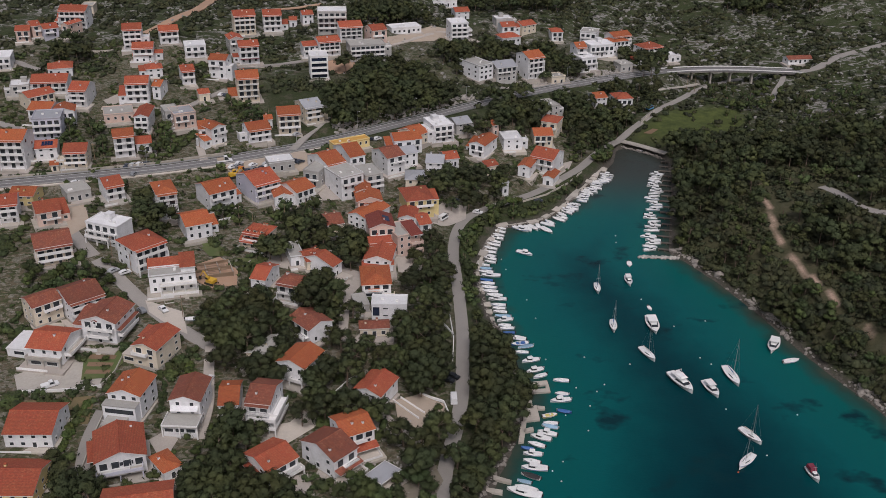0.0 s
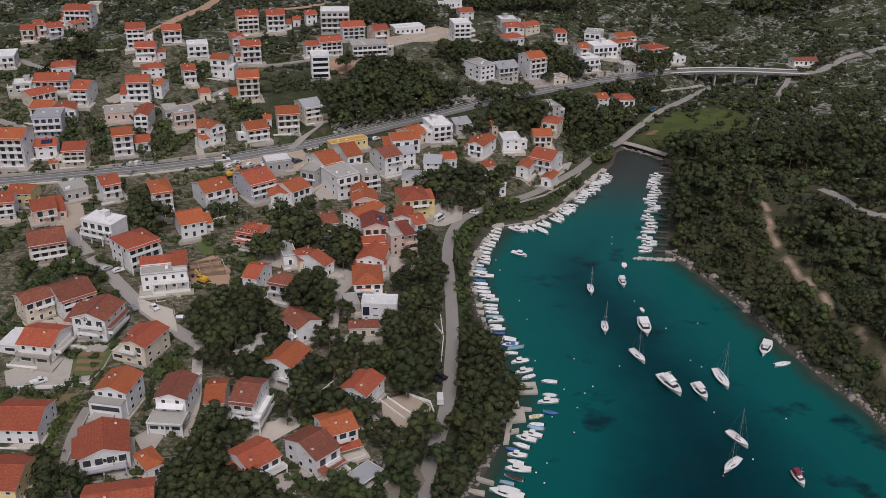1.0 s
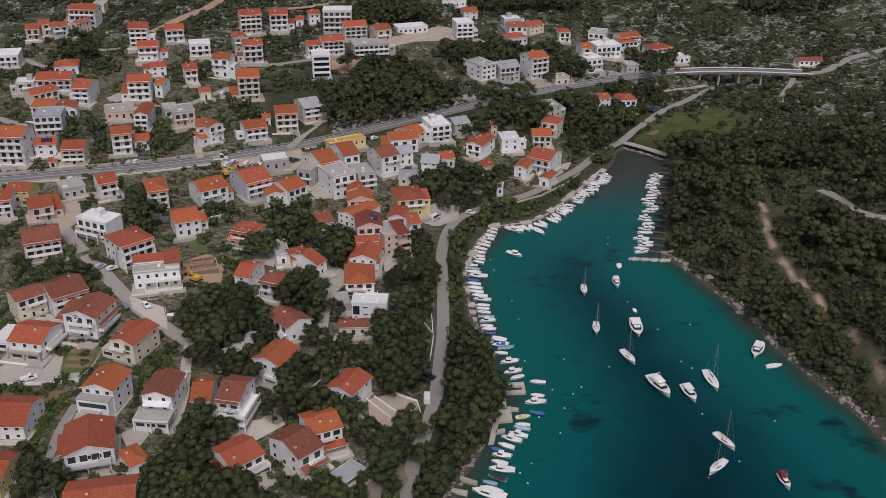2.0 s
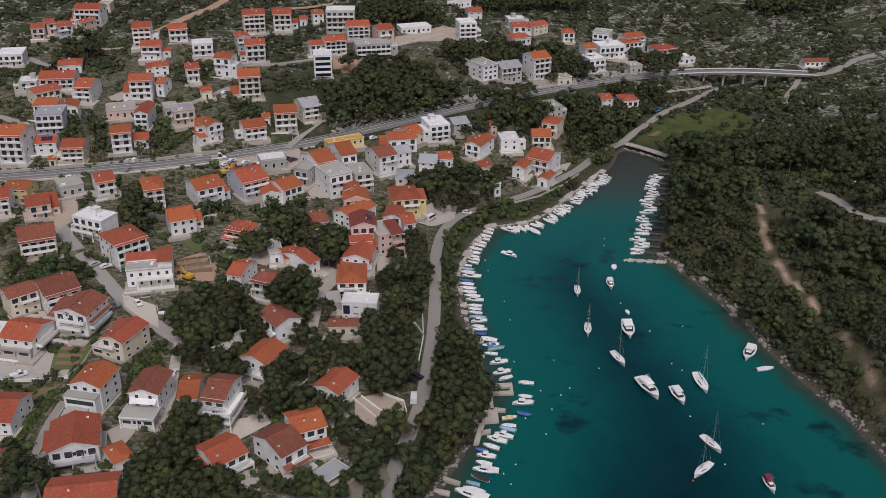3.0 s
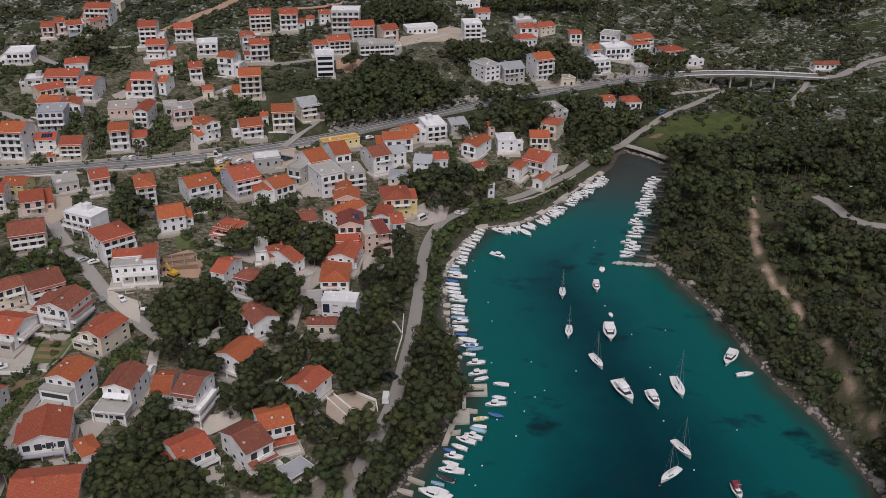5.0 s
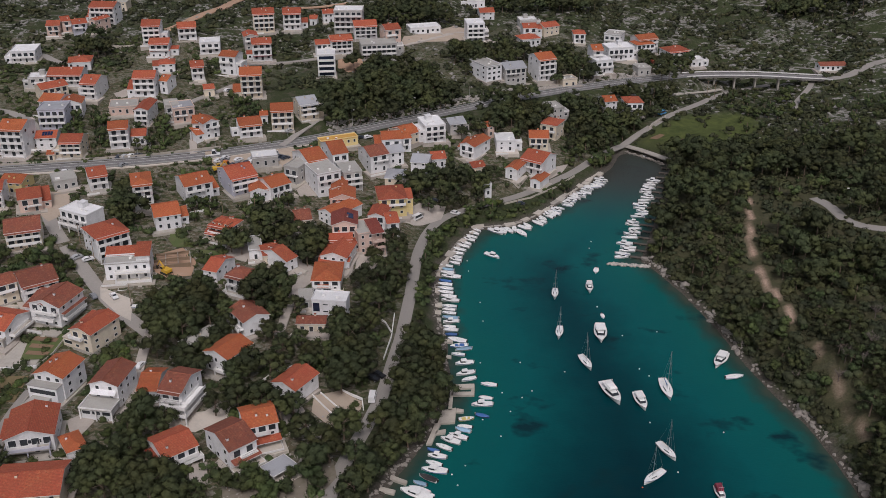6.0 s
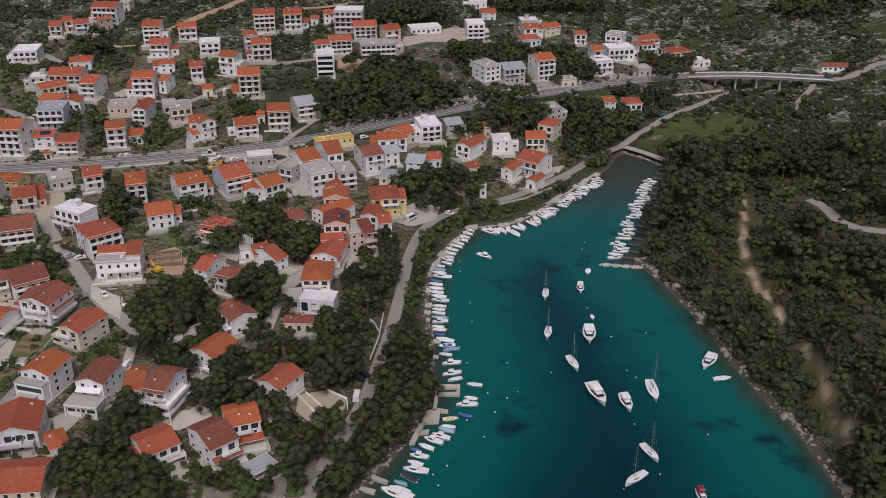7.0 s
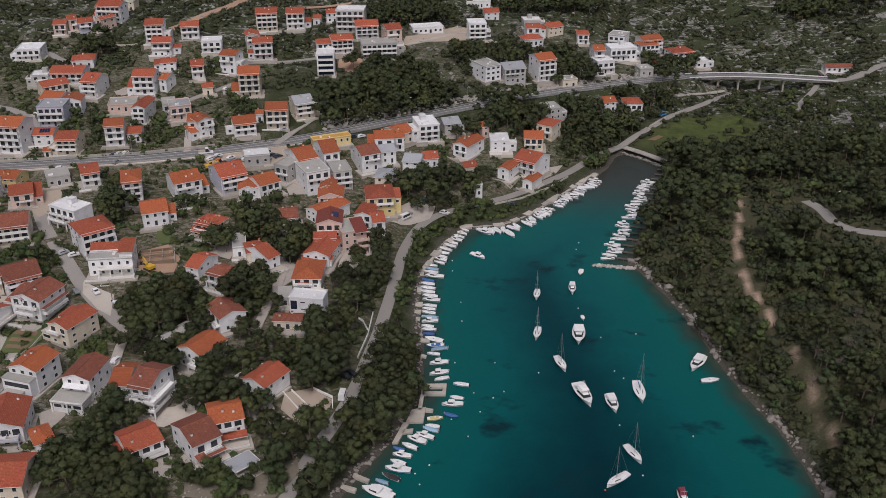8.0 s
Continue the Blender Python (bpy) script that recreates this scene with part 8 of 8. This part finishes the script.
grove("pine", 22, 5, [(130, 450), (151, 448), (173, 451), (190, 445), (180, 422), (134, 427)], False)
grove("broad", 34, 3.4, [(197, 522), (246, 520), (224, 454), (193, 456), (185, 475)], False)
grove("pine", 30, 5, [(-42, 504), (-28, 504), (-11, 513), (5, 505), (-9, 488), (-31, 482)], False)

grove("broad", 16, 3.0, [(-22, 203), (-12, 203), (3, 208), (5, 203), (0, 193), (-22, 192)])

grove("broad", 12, 2.6, [(85, 438), (90, 441), (99, 462), (95, 463), (86, 447)], False)
grove("pine", 46, 5.0, [(205, 640), (262, 628), (272, 662), (240, 690), (200, 688)], False)
grove("pine", 40, 5.2, [(20, 642), (60, 652), (100, 634), (84, 606), (60, 612), (34, 622)], False)

# a few broad-leaved trees in fresh leaf
_k, _v, _f, _nn = broad_shape(55, 4.4, 2.6)
_fresh = None
for _i, (_x, _y, _s) in enumerate(((39.7, 385.0, 1.25), (42.6, 387.2, 1.0), (31.0, 375.3, 1.2), (22.2, 361.0, 0.9), (84.4, 440.3, 0.9), (-109.7, 307.3, 0.8), (-70.3, 350.6, 0.9), (-79.6, 352.9, 1.0), (-74.6, 351.4, 1.1), (-141.7, 366.3, 0.7), (-105.0, 296.0, 0.8), (-96.0, 255.4, 0.6), (-57.6, 224.0, 0.8), (-60.4, 214.6, 0.8))):
    _m = Matrix.LocRotScale((_x, _y, stand(_x, _y)), Euler((0, 0, 1.3 * _i)), (_s, _s, _s))
    if _fresh is None:
        _fresh = thing("broadleaf_tree", _m, "round broad-leaved tree in fresh bright green leaf", "tree", "broad-leaved trees")
        part("trunk", _k.mesh("trunk", BARK), _fresh, "brown tapered trunk with bare limbs")
        part("crown", cloud("crown", _v, _f, FRESH, _nn), _fresh, "bright green foliage")
    else:
        copy_thing(_fresh, Matrix.Identity(4)).matrix_basis = _m

# the headland across the bay: its seaward trees one by one, the wood behind them as a whole
HEADLAND_EDGE = [(103, 352), (106, 340), (112, 320), (120, 295), (126, 274), (132, 255), (139, 240), (144, 225), (147, 205), (185, 200), (170, 240), (160, 280), (150, 320), (140, 352)]
HEADLAND = [(122, 450), (110, 400), (108, 360), (142, 350), (160, 285), (175, 235), (190, 195), (260, 195), (290, 300), (300, 400), (260, 450), (200, 462), (160, 455)]


def off_path(x, y):
    """Away from the footpath and the open strips beside it."""
    return (seg_dist(x, y, PATHS[0])[0] > 3.8) & (seg_dist(x, y, PATHS[1])[0] > 3.0) & (fbm(x, y, 38, 77) > -0.22) & (seg_dist(x, y, ROADS["east_road"][1])[0] > 4.5) & (seg_dist(x, y + 5.0, ROADS["east_road"][1][3:])[0] > 8.5) & (seg_dist(x, y + 13.0, ROADS["east_road"][1][3:])[0] > 7.0)


spread("pine", 40, 6.4, HEADLAND_EDGE, True, 1, 0.65, 1.2, off_path)
spread("broad", 80, 3.4, HEADLAND_EDGE, True, 2, 0.7, 1.3, off_path)
spread("pine", 250, 6.4, HEADLAND, False, 3, 0.85, 1.65, off_path)
spread("broad", 260, 3.8, HEADLAND, False, 4, 0.7, 1.35, off_path)
spread("pine", 34, 5.0, [(140, 240), (144, 225), (147, 203), (190, 200), (172, 240), (160, 272), (151, 262)], False, 7, 0.7, 1.25, off_path)
# leafless trees beside the path
for _i, (_x, _y, _s) in enumerate(((152.5, 262.0, 1.1), (156.5, 258.5, 0.9), (149.5, 256.0, 0.8), (139.0, 262.5, 0.7), (162.0, 270.0, 1.0), (168.0, 286.0, 1.0))):
    _bare = thing("bare_tree", Matrix.LocRotScale((_x, _y, stand(_x, _y)), Euler((0, 0, 1.7 * _i)), (_s, _s, _s)), "leafless grey-brown tree with a haze of twigs", "tree", "bare trees of the headland")
    part("limbs", twig_shape(60 + _i, 5.6, 2.6).mesh("limbs", TWIG), _bare)
for _kind, _mat in (("pine", PINE), ("broad", OAK)):
    _vs, _fs, _ns, _ts, _tv, _k = [], [], [], [], Kit(), 0
    for _i, _m in WOODS[_kind]:
        _t, _v, _f, _n2 = COARSE[_kind][_i]
        _a = np.array(_m)
        _vs.append(_v @ _a[:3, :3].T + _a[:3, 3])
        _ns.append(_n2 @ (_a[:3, :3] / np.linalg.norm(_a[:3, 0])).T)
        _fs += [[j + _k for j in q] for q in _f]
        _ts.append(np.full(len(_v), random.Random(len(_ts)).random()))
        _k += len(_v)
        _tv.tube(_m @ Vector((0, 0, -0.5)), _m @ Vector((0.2, 0.1, 4.2)), 0.24, 0.12, 5)
    _w = tagged(new("pine_wood" if _kind == "pine" else "evergreen_thicket", cloud("wood", np.concatenate(_vs), _fs, _mat, np.concatenate(_ns), np.concatenate(_ts))), "dense dark evergreen wood over the headland and hill", "wood", kind="stuff")
    part("trunks", _tv.mesh("trunks", BARK), _w)


def scatter_shrubs(name, label, mat, count, where, seed, low=0.5, high=1.3, area=(-285, 300, 190, 690), off=1.5):
    """Low scrub as one mesh; where(x, y) gives the chance that a bush grows at a place."""
    rng = np.random.RandomState(seed)
    n = count * 6
    x, y = rng.uniform(area[0], area[1], n), rng.uniform(area[2], area[3], n)
    keep = (rng.uniform(0, 1, n) < where(x, y)) & (shore_dist(x, y) > off)
    for half, line in list(ROADS.values()) + [(1.5, p) for p in PATHS] + LANES:
        keep &= seg_dist(x, y, line)[0] > half + 0.8
    for poly in PAVED:
        keep &= ~inside(x, y, poly)
    for fx, fy, yaw, a, b in FOOT:
        c, s = math.cos(radians(yaw)), math.sin(radians(yaw))
        u, v = (x - fx) * c + (y - fy) * s, -(x - fx) * s + (y - fy) * c
        keep &= ~((np.abs(u) < a + 0.5) & (np.abs(v) < b + 0.5))
    x, y = x[keep][:count], y[keep][:count]
    vs, fs, ns, ts, k = [], [], [], [], 0
    for px, py in zip(x, y):
        v, f, n = (FAR_SHRUBS if py > 330 else SHRUBS)[rng.randint(6)]
        s, a = rng.uniform(low, high), rng.uniform(0, 6.28)
        r = np.array([[math.cos(a), -math.sin(a), 0], [math.sin(a), math.cos(a), 0], [0, 0, 1]]) * s
        vs.append(v @ r.T + np.array([px, py, stand(px, py)]))
        fs += [[j + k for j in q] for q in f]
        ns.append(n @ (r / s).T)
        ts.append(np.full(len(v), rng.uniform()))
        k += len(v)
    tagged(new(name, cloud(name, np.concatenate(vs), fs, mat, np.concatenate(ns), np.concatenate(ts))), label, "scrub", kind="stuff")


def hill_chance(x, y):
    b = np.maximum(soft_poly(x, y, BUILT, 6), soft_poly(x, y, SITES, 6))
    f = soft_poly(x, y, FIELD, 2)
    lump = 0.5 + 0.9 * fbm(x, y, 30, 8)
    lump = np.where((x > 100) & (y < 465), 0.5 + lump, lump)
    return np.clip(((y > 470) | (x > 100)) * lump, 0, 1) * (1 - 0.55 * b) * (1 - 0.82 * f)


def town_chance(x, y):
    band = (shore_dist(x, y) > 3.4) * (shore_dist(x, y) < 10) * (x < 100) * (y > 300) * 0.8
    return band + soft_poly(x, y, BUILT, 4) * np.clip(0.35 + 0.12 * smooth(390, 420, y) + 0.9 * fbm(x, y, 22, 9), 0, 1)


scatter_shrubs("hillside_scrub", "grey-green maquis bushes dotted over the rocky hills", SCRUB, 11000, hill_chance, 5, 0.6, 2.3)
scatter_shrubs("garden_bushes", "green bushes and hedges in gardens between the houses", OAK, 5600, town_chance, 6, 0.6, 1.9)


def hedge(label, mat, line, low, high, step=0.5):
    """Close-set bushes along a line, as one clipped or ragged row."""
    rng = np.random.RandomState(int(abs(line[0][0]) * 10))
    vs, fs, ns, ts, k = [], [], [], [], 0
    for x, y, tx, ty in along(line, 0, len(line) - 1, step):
        v, f, n = SHRUBS[rng.randint(6)]
        o, s = rng.uniform(-0.3, 0.3), rng.uniform(low, high)
        px, py = x - ty * o, y + tx * o
        vs.append(v * s + np.array([px, py, stand(px, py)]))
        fs += [[j + k for j in q] for q in f]
        ns.append(n)
        ts.append(np.full(len(v), rng.uniform()))
        k += len(v)
    tagged(new("hedge", cloud("hedge", np.concatenate(vs), fs, mat, np.concatenate(ns), np.concatenate(ts))), label, "hedge")


hedge("dense green hedge beside a sloping lane", FRESH, [(-96.4, 213.0), (-97.0, 225.0), (-95.6, 236.0)], 0.7, 1.1)
hedge("ragged green bushes along a house wall", FRESH, [(-70.6, 256.0), (-69.2, 249.0), (-70.4, 243.0)], 0.6, 1.2, 0.8)
hedge("low green shrubs beside a garden yard", OAK, [(-76.0, 246.0), (-75.0, 239.0), (-74.6, 232.0)], 0.5, 0.9, 0.7)
hedge("green garden bushes behind a low wall", OAK, [(-90.0, 263.4), (-97.0, 262.0), (-104.0, 262.4)], 0.5, 1.0, 0.7)
hedge("rows of leafy vegetables in a garden", FRESH, [(-101.4, 254.8), (-94.0, 253.9), (-94.0, 250.4), (-101.0, 251.0)], 0.22, 0.4, 0.55)
hedge("low hedge along a garden terrace", FRESH, [(-47.2, 226.8), (-46.6, 221.0), (-43.0, 217.6)], 0.4, 0.8, 0.6)


def ledge_chance(x, y):
    d = shore_dist(x, y)
    return np.clip((d < 5.5) * (0.55 + 0.8 * fbm(x, y, 10, 61)), 0, 1)


scatter_shrubs("shore_scrub", "dark bushes hanging over the rocky shore", SCRUB, 620, ledge_chance, 8, 0.5, 1.35, (100, 175, 195, 345), 0.9)

# ---------------------------------------------------------------- viaduct, rock, lamps, buoys
_deck = thing("viaduct", Matrix.Identity(4), "concrete road viaduct crossing the valley on piers", "bridge")
part("deck", strip(VIADUCT, 3.9, -3.9, 0.12, ASPHALT, "deck"), _deck, "asphalt deck")
part("girder", strip([(x, y, z - 0.45) for x, y, z in VIADUCT], 3.5, -3.5, 0.0, CONCRETE, "girder"), _deck, "grey concrete girder")
for _s in (3.8, -3.8):
    part("parapet", strip([(x, y, z + 0.95) for x, y, z in VIADUCT], _s + 0.14, _s - 0.14, 0.0, TRIM, "parapet"), _deck, "pale metal parapet")
for _t in (1.13, 1.78, 2.48, 3.28, 4.13):
    _i = int(_t)
    _p = [VIADUCT[_i][c] + (VIADUCT[_i + 1][c] - VIADUCT[_i][c]) * (_t - _i) for c in range(3)]
    _g = stand(_p[0], _p[1])
    part("pier", Kit().box(_p[0] - 0.45, _p[0] + 0.45, _p[1] - 1.6, _p[1] + 1.6, _g - 1, _p[2] - 0.9).box(_p[0] - 0.8, _p[0] + 0.8, _p[1] - 3.2, _p[1] + 3.2, _p[2] - 1.5, _p[2] - 0.9).mesh("pier", CONCRETE), _deck, "concrete pier")
# steel guard rails of the main road
for _s in (4.3, -4.3):
    _gr = thing("guard_rail", Matrix.Identity(4), "galvanised guard rail along the main road", "guard rail", mesh=strip([(x, y, z + 0.75) for x, y, z in HIGHWAY], _s + 0.06, _s - 0.06, 0.0, STEEL, "guard_rail"))
    for _x, _y, _tx, _ty in along(HIGHWAY, 1, 13, 9.0):
        part("rail_post", Kit().box(-0.05, 0.05, -0.05, 0.05, -0.6, 0.55).mesh("rail_post", STEEL), _gr, "", pose(_x - _ty * _s, _y + _tx * _s, gz(_x, _y)))
# broken rock of the road cutting
_rng = np.random.RandomState(12)
_spots = []
for _x, _y, _tx, _ty in along(HIGHWAY, 7, 13, 0.55):
    for _o in (6.5, 8.2, 9.8):
        if _rng.uniform() < 0.62:
            _o2 = _o + _rng.uniform(-0.8, 0.8)
            _px, _py = _x - _ty * _o2, _y + _tx * _o2
            _spots.append((_px, _py, stand(_px, _py) + _rng.uniform(-0.3, 0.4), _rng.uniform(0.4, 1.25)))
rocks("cutting_rock", "broken pale limestone of the road cutting", ROCK, _spots)
_spots = []
for _x, _y, _tx, _ty in along(SHORE, 31, 40, 0.42):
    _big = float(np.clip(0.42 + 1.5 * fbm(np.array([_x]), np.array([_y]), 16, 51)[0], 0.0, 1.0))
    for _k in range(3):
        if _rng.uniform() < 0.12 + 0.75 * _big:
            _o = _rng.uniform(-0.8, 1.9) + 0.8 * _big
            _px, _py = _x - _ty * _o, _y + _tx * _o
            _spots.append((_px, _py, max(-0.15, stand(_px, _py) + _rng.uniform(-0.5, 0.1)), _rng.uniform(0.25, 0.95) * (2.2 if _rng.uniform() < 0.16 * _big else 0.9)))
for _x, _y, _tx, _ty in along(SHORE, 3, 13, 0.8):
    _o = _rng.uniform(-0.5, 1.8)
    _px, _py = _x - _ty * _o, _y + _tx * _o
    _spots.append((_px, _py, max(-0.1, stand(_px, _py) - 0.2), _rng.uniform(0.3, 0.9)))
for _x, _y, _tx, _ty in along(ROADS["causeway"][1], 0, 3, 0.5):
    for _o in (-2.4, 2.4):
        _spots.append((_x - _ty * _o, _y + _tx * _o, _rng.uniform(0.1, 1.0), _rng.uniform(0.4, 0.95)))
rocks("shore_rocks", "dark jagged limestone rocks along the shore", SHORE_ROCK, _spots)
_px, _py = _rng.uniform(-280, 300, 16000), _rng.uniform(455, 690, 16000)
_ok = ((_py > 500) | (_px > 140)) & (_rng.uniform(0, 1, 16000) < (0.5 + fbm(_px, _py, 40, 21)) * 1.6 - 0.25) & ~inside(_px, _py, FIELD)
for _f in FOOT:
    _ok &= (np.abs(_px - _f[0]) > 9) | (np.abs(_py - _f[1]) > 9)
for _hw, _ln in ROADS.values():
    _ok &= seg_dist(_px, _py, _ln)[0] > _hw + 1.5
_spots = [(x, y, stand(x, y) + 0.05, _rng.uniform(0.3, 1.4)) for x, y in zip(_px[_ok][:2600], _py[_ok][:2600])]
rocks("hill_rocks", "pale limestone outcrops on the open hillside", HILL_ROCK, _spots)
_spots = []
for _i in range(260):
    _px, _py = _rng.uniform(-22, 6), _rng.uniform(192, 232)
    if seg_dist(np.array([_px]), np.array([_py]), ROADS["shore_road"][1])[0][0] > 3.2 and not any(abs(_px - f[0]) < f[3] + 0.5 and abs(_py - f[1]) < f[3] + 0.5 for f in FOOT):
        _spots.append((_px, _py, stand(_px, _py) + 0.18, _rng.uniform(0.12, 0.5)))
rocks("loose_stones", "pale stones and rubble strewn on rough ground", ROCK, _spots)
# breakwater of big boulders at the end of the small harbour
_bw = thing("breakwater", Matrix.Identity(4), "short breakwater of pale boulders in the water", "breakwater")
for _i in range(26):
    _u = _i / 25
    _v, _f = BOULDERS[_i % 6]
    part("boulder", Kit().add(_v * 0.95, _f).mesh("boulder", ROCK), _bw, "", pose(87.2 + 15.5 * _u, 343.4 - 1.0 * _u + 0.8 * (_i % 2), 0.15 + 0.25 * (_i % 3 == 0), 0, 0, 47 * _i))


def lamp_post(x, y, side):
    z = stand(x, y)
    root = thing("street_lamp", pose(x, y, z, 0, 0, side), "tall thin grey street lamp beside the road", "street lamp", "street lamps")
    part("post", Kit().tube((0, 0, -0.5), (0, 0, 8.6), 0.1, 0.06, 7).mesh("post", STEEL), root)
    arm = part("arm", Kit().tube((0, 0, 8.5), (1.5, 0, 8.9), 0.05, 0.04, 5).mesh("arm", STEEL), root)
    part("lamp_head", Kit().box(1.3, 2.1, -0.16, 0.16, 8.82, 8.98).mesh("lamp_head", TRIM), arm)


for _x, _y, _tx, _ty in along(HIGHWAY, 3, 13, 34.0):
    lamp_post(_x - _ty * 5.8, _y + _tx * 5.8, math.degrees(math.atan2(-_tx, _ty)))


def utility_pole(x, y):
    z = stand(x, y)
    root = thing("utility_pole", pose(x, y, z), "weathered wooden utility pole with a crossbar", "pole", "utility poles")
    part("post", Kit().tube((0, 0, -0.5), (0, 0, 8.2), 0.14, 0.09, 7).mesh("post", WOOD), root)
    part("crossbar", Kit().box(-0.8, 0.8, -0.05, 0.05, 7.5, 7.62).mesh("crossbar", WOOD), root)


def buoy(x, y, mat, word):
    root = thing("buoy", pose(x, y, 0.05), f"small {word} mooring buoy floating on the bay", "buoy", "mooring buoys")
    bm = bmesh.new()
    bmesh.ops.create_uvsphere(bm, u_segments=10, v_segments=7, radius=0.25)
    me = bpy.data.meshes.new("float")
    bm.to_mesh(me)
    bm.free()
    me.materials.append(mat)
    part("float", me, root)


def excavator(x, y, head):
    """A tracked digger at rest on the building plot."""
    root = thing("excavator", pose(x, y, stand(x, y) + 0.25, 0, 0, head), "yellow tracked excavator parked on the building plot", "excavator")
    for s in (-1, 1):
        part("track", Kit().prism([(-1.7, 0.15), (-1.4, 0), (1.4, 0), (1.7, 0.15), (1.7, 0.6), (1.4, 0.8), (-1.4, 0.8), (-1.7, 0.6)], s * 1.15 - 0.25, s * 1.15 + 0.25).mesh("track", RUBBER), root, "black steel track")
    body = part("body", Kit().box(-1.9, 1.1, -1.3, 1.3, 0.85, 1.9).mesh("body", YELLOW), root)
    cab = part("cab", Kit().box(0.0, 1.3, 0.2, 1.25, 1.9, 2.9).mesh("cab", YELLOW), root)
    part("window", Kit().box(0.1, 1.34, 0.16, 1.29, 2.05, 2.75).mesh("window", PANE), cab)
    part("boom", Kit().tube((1.0, -0.3, 1.6), (3.2, -0.3, 4.0), 0.28, 0.22, 5).mesh("boom", YELLOW), root)
    arm = part("arm", Kit().tube((3.2, -0.3, 4.0), (4.8, -0.3, 1.6), 0.2, 0.16, 5).mesh("arm", YELLOW), root)
    part("bucket", Kit().prism([(4.4, 0.5), (5.3, 0.7), (5.1, 1.6), (4.5, 1.6)], -0.8, 0.2).mesh("bucket", RUBBER), arm, "dark digging bucket")


def foundation(x, y, yaw, w, d):
    """Low concrete walls and timber formwork of a house that is being begun."""
    root = thing("house_foundation", pose(x, y, stand(x, y), 0, 0, yaw), "unfinished house foundation of concrete walls and timber forms", "foundation")
    for i in range(4):
        u = -w / 2 + w * i / 3
        part("wall", Kit().box(u - 0.15, u + 0.15, -d / 2, d / 2, -1.5, 1.0).mesh("wall", CONCRETE), root)
    for i in range(3):
        v = -d / 2 + d * i / 2
        part("formwork", Kit().box(-w / 2, w / 2, v - 0.12, v + 0.12, -1.5, 1.2).mesh("formwork", WOOD), root, "timber formwork")
    for i in range(7):
        part("plank", Kit().box(-w * 0.3, w * 0.35, -0.12, 0.12, 1.2, 1.28).mesh("plank", WOOD), root, "", pose(0, -d / 2 + d * (i + 0.5) / 7, 0.02 * i, 0, 0, (i * 37) % 23 - 11))


foundation(-73.0, 307.5, 20, 13.0, 10.0)
excavator(-72.0, 298.5, 150)
excavator(-78.0, 381.5, 30)
buoy(52.2, 243.7, GELCOAT, "white")
buoy(44.1, 238.9, GELCOAT, "white")
buoy(49.8, 231.4, GELCOAT, "white")
buoy(40.5, 217.3, GELCOAT, "white")
buoy(37.1, 213.2, GELCOAT, "white")
buoy(39.0, 208.9, GELCOAT, "white")
buoy(55.5, 251.3, GELCOAT, "white")
buoy(58.5, 255.1, GELCOAT, "white")
buoy(49.3, 253.3, GELCOAT, "white")
buoy(32.3, 341.3, GELCOAT, "white")
buoy(33.4, 332.8, GELCOAT, "white")
buoy(39.2, 309.0, GELCOAT, "white")
buoy(41.0, 295.9, GELCOAT, "white")
buoy(41.6, 269.4, GELCOAT, "white")
buoy(88.8, 290.8, GELCOAT, "white")
buoy(100.7, 294.5, GELCOAT, "white")
buoy(92.8, 270.7, GELCOAT, "white")
buoy(95.5, 266.9, GELCOAT, "white")
buoy(93.4, 242.1, GELCOAT, "white")
buoy(98.9, 220.0, GELCOAT, "white")
buoy(114.3, 239.3, GELCOAT, "white")
buoy(81.3, 363.3, GELCOAT, "white")
buoy(80.3, 357.0, GELCOAT, "white")
buoy(81.2, 309.8, GELCOAT, "white")
buoy(54.5, 270.9, GELCOAT, "white")
buoy(68.8, 266.8, GELCOAT, "white")
buoy(88.6, 212.7, ORANGE, "orange")
utility_pole(-77.4, 278.7)
utility_pole(-100.3, 303.5)
utility_pole(-109.5, 313.1)
utility_pole(-64.1, 342.2)
utility_pole(-96.9, 406.8)
utility_pole(-138.2, 391.8)
utility_pole(155.3, 532.8)
utility_pole(151.8, 536.4)
utility_pole(8.6, 385.7)
utility_pole(-52.4, 347.0)
lamp_post(181.8, 369.8, 200)
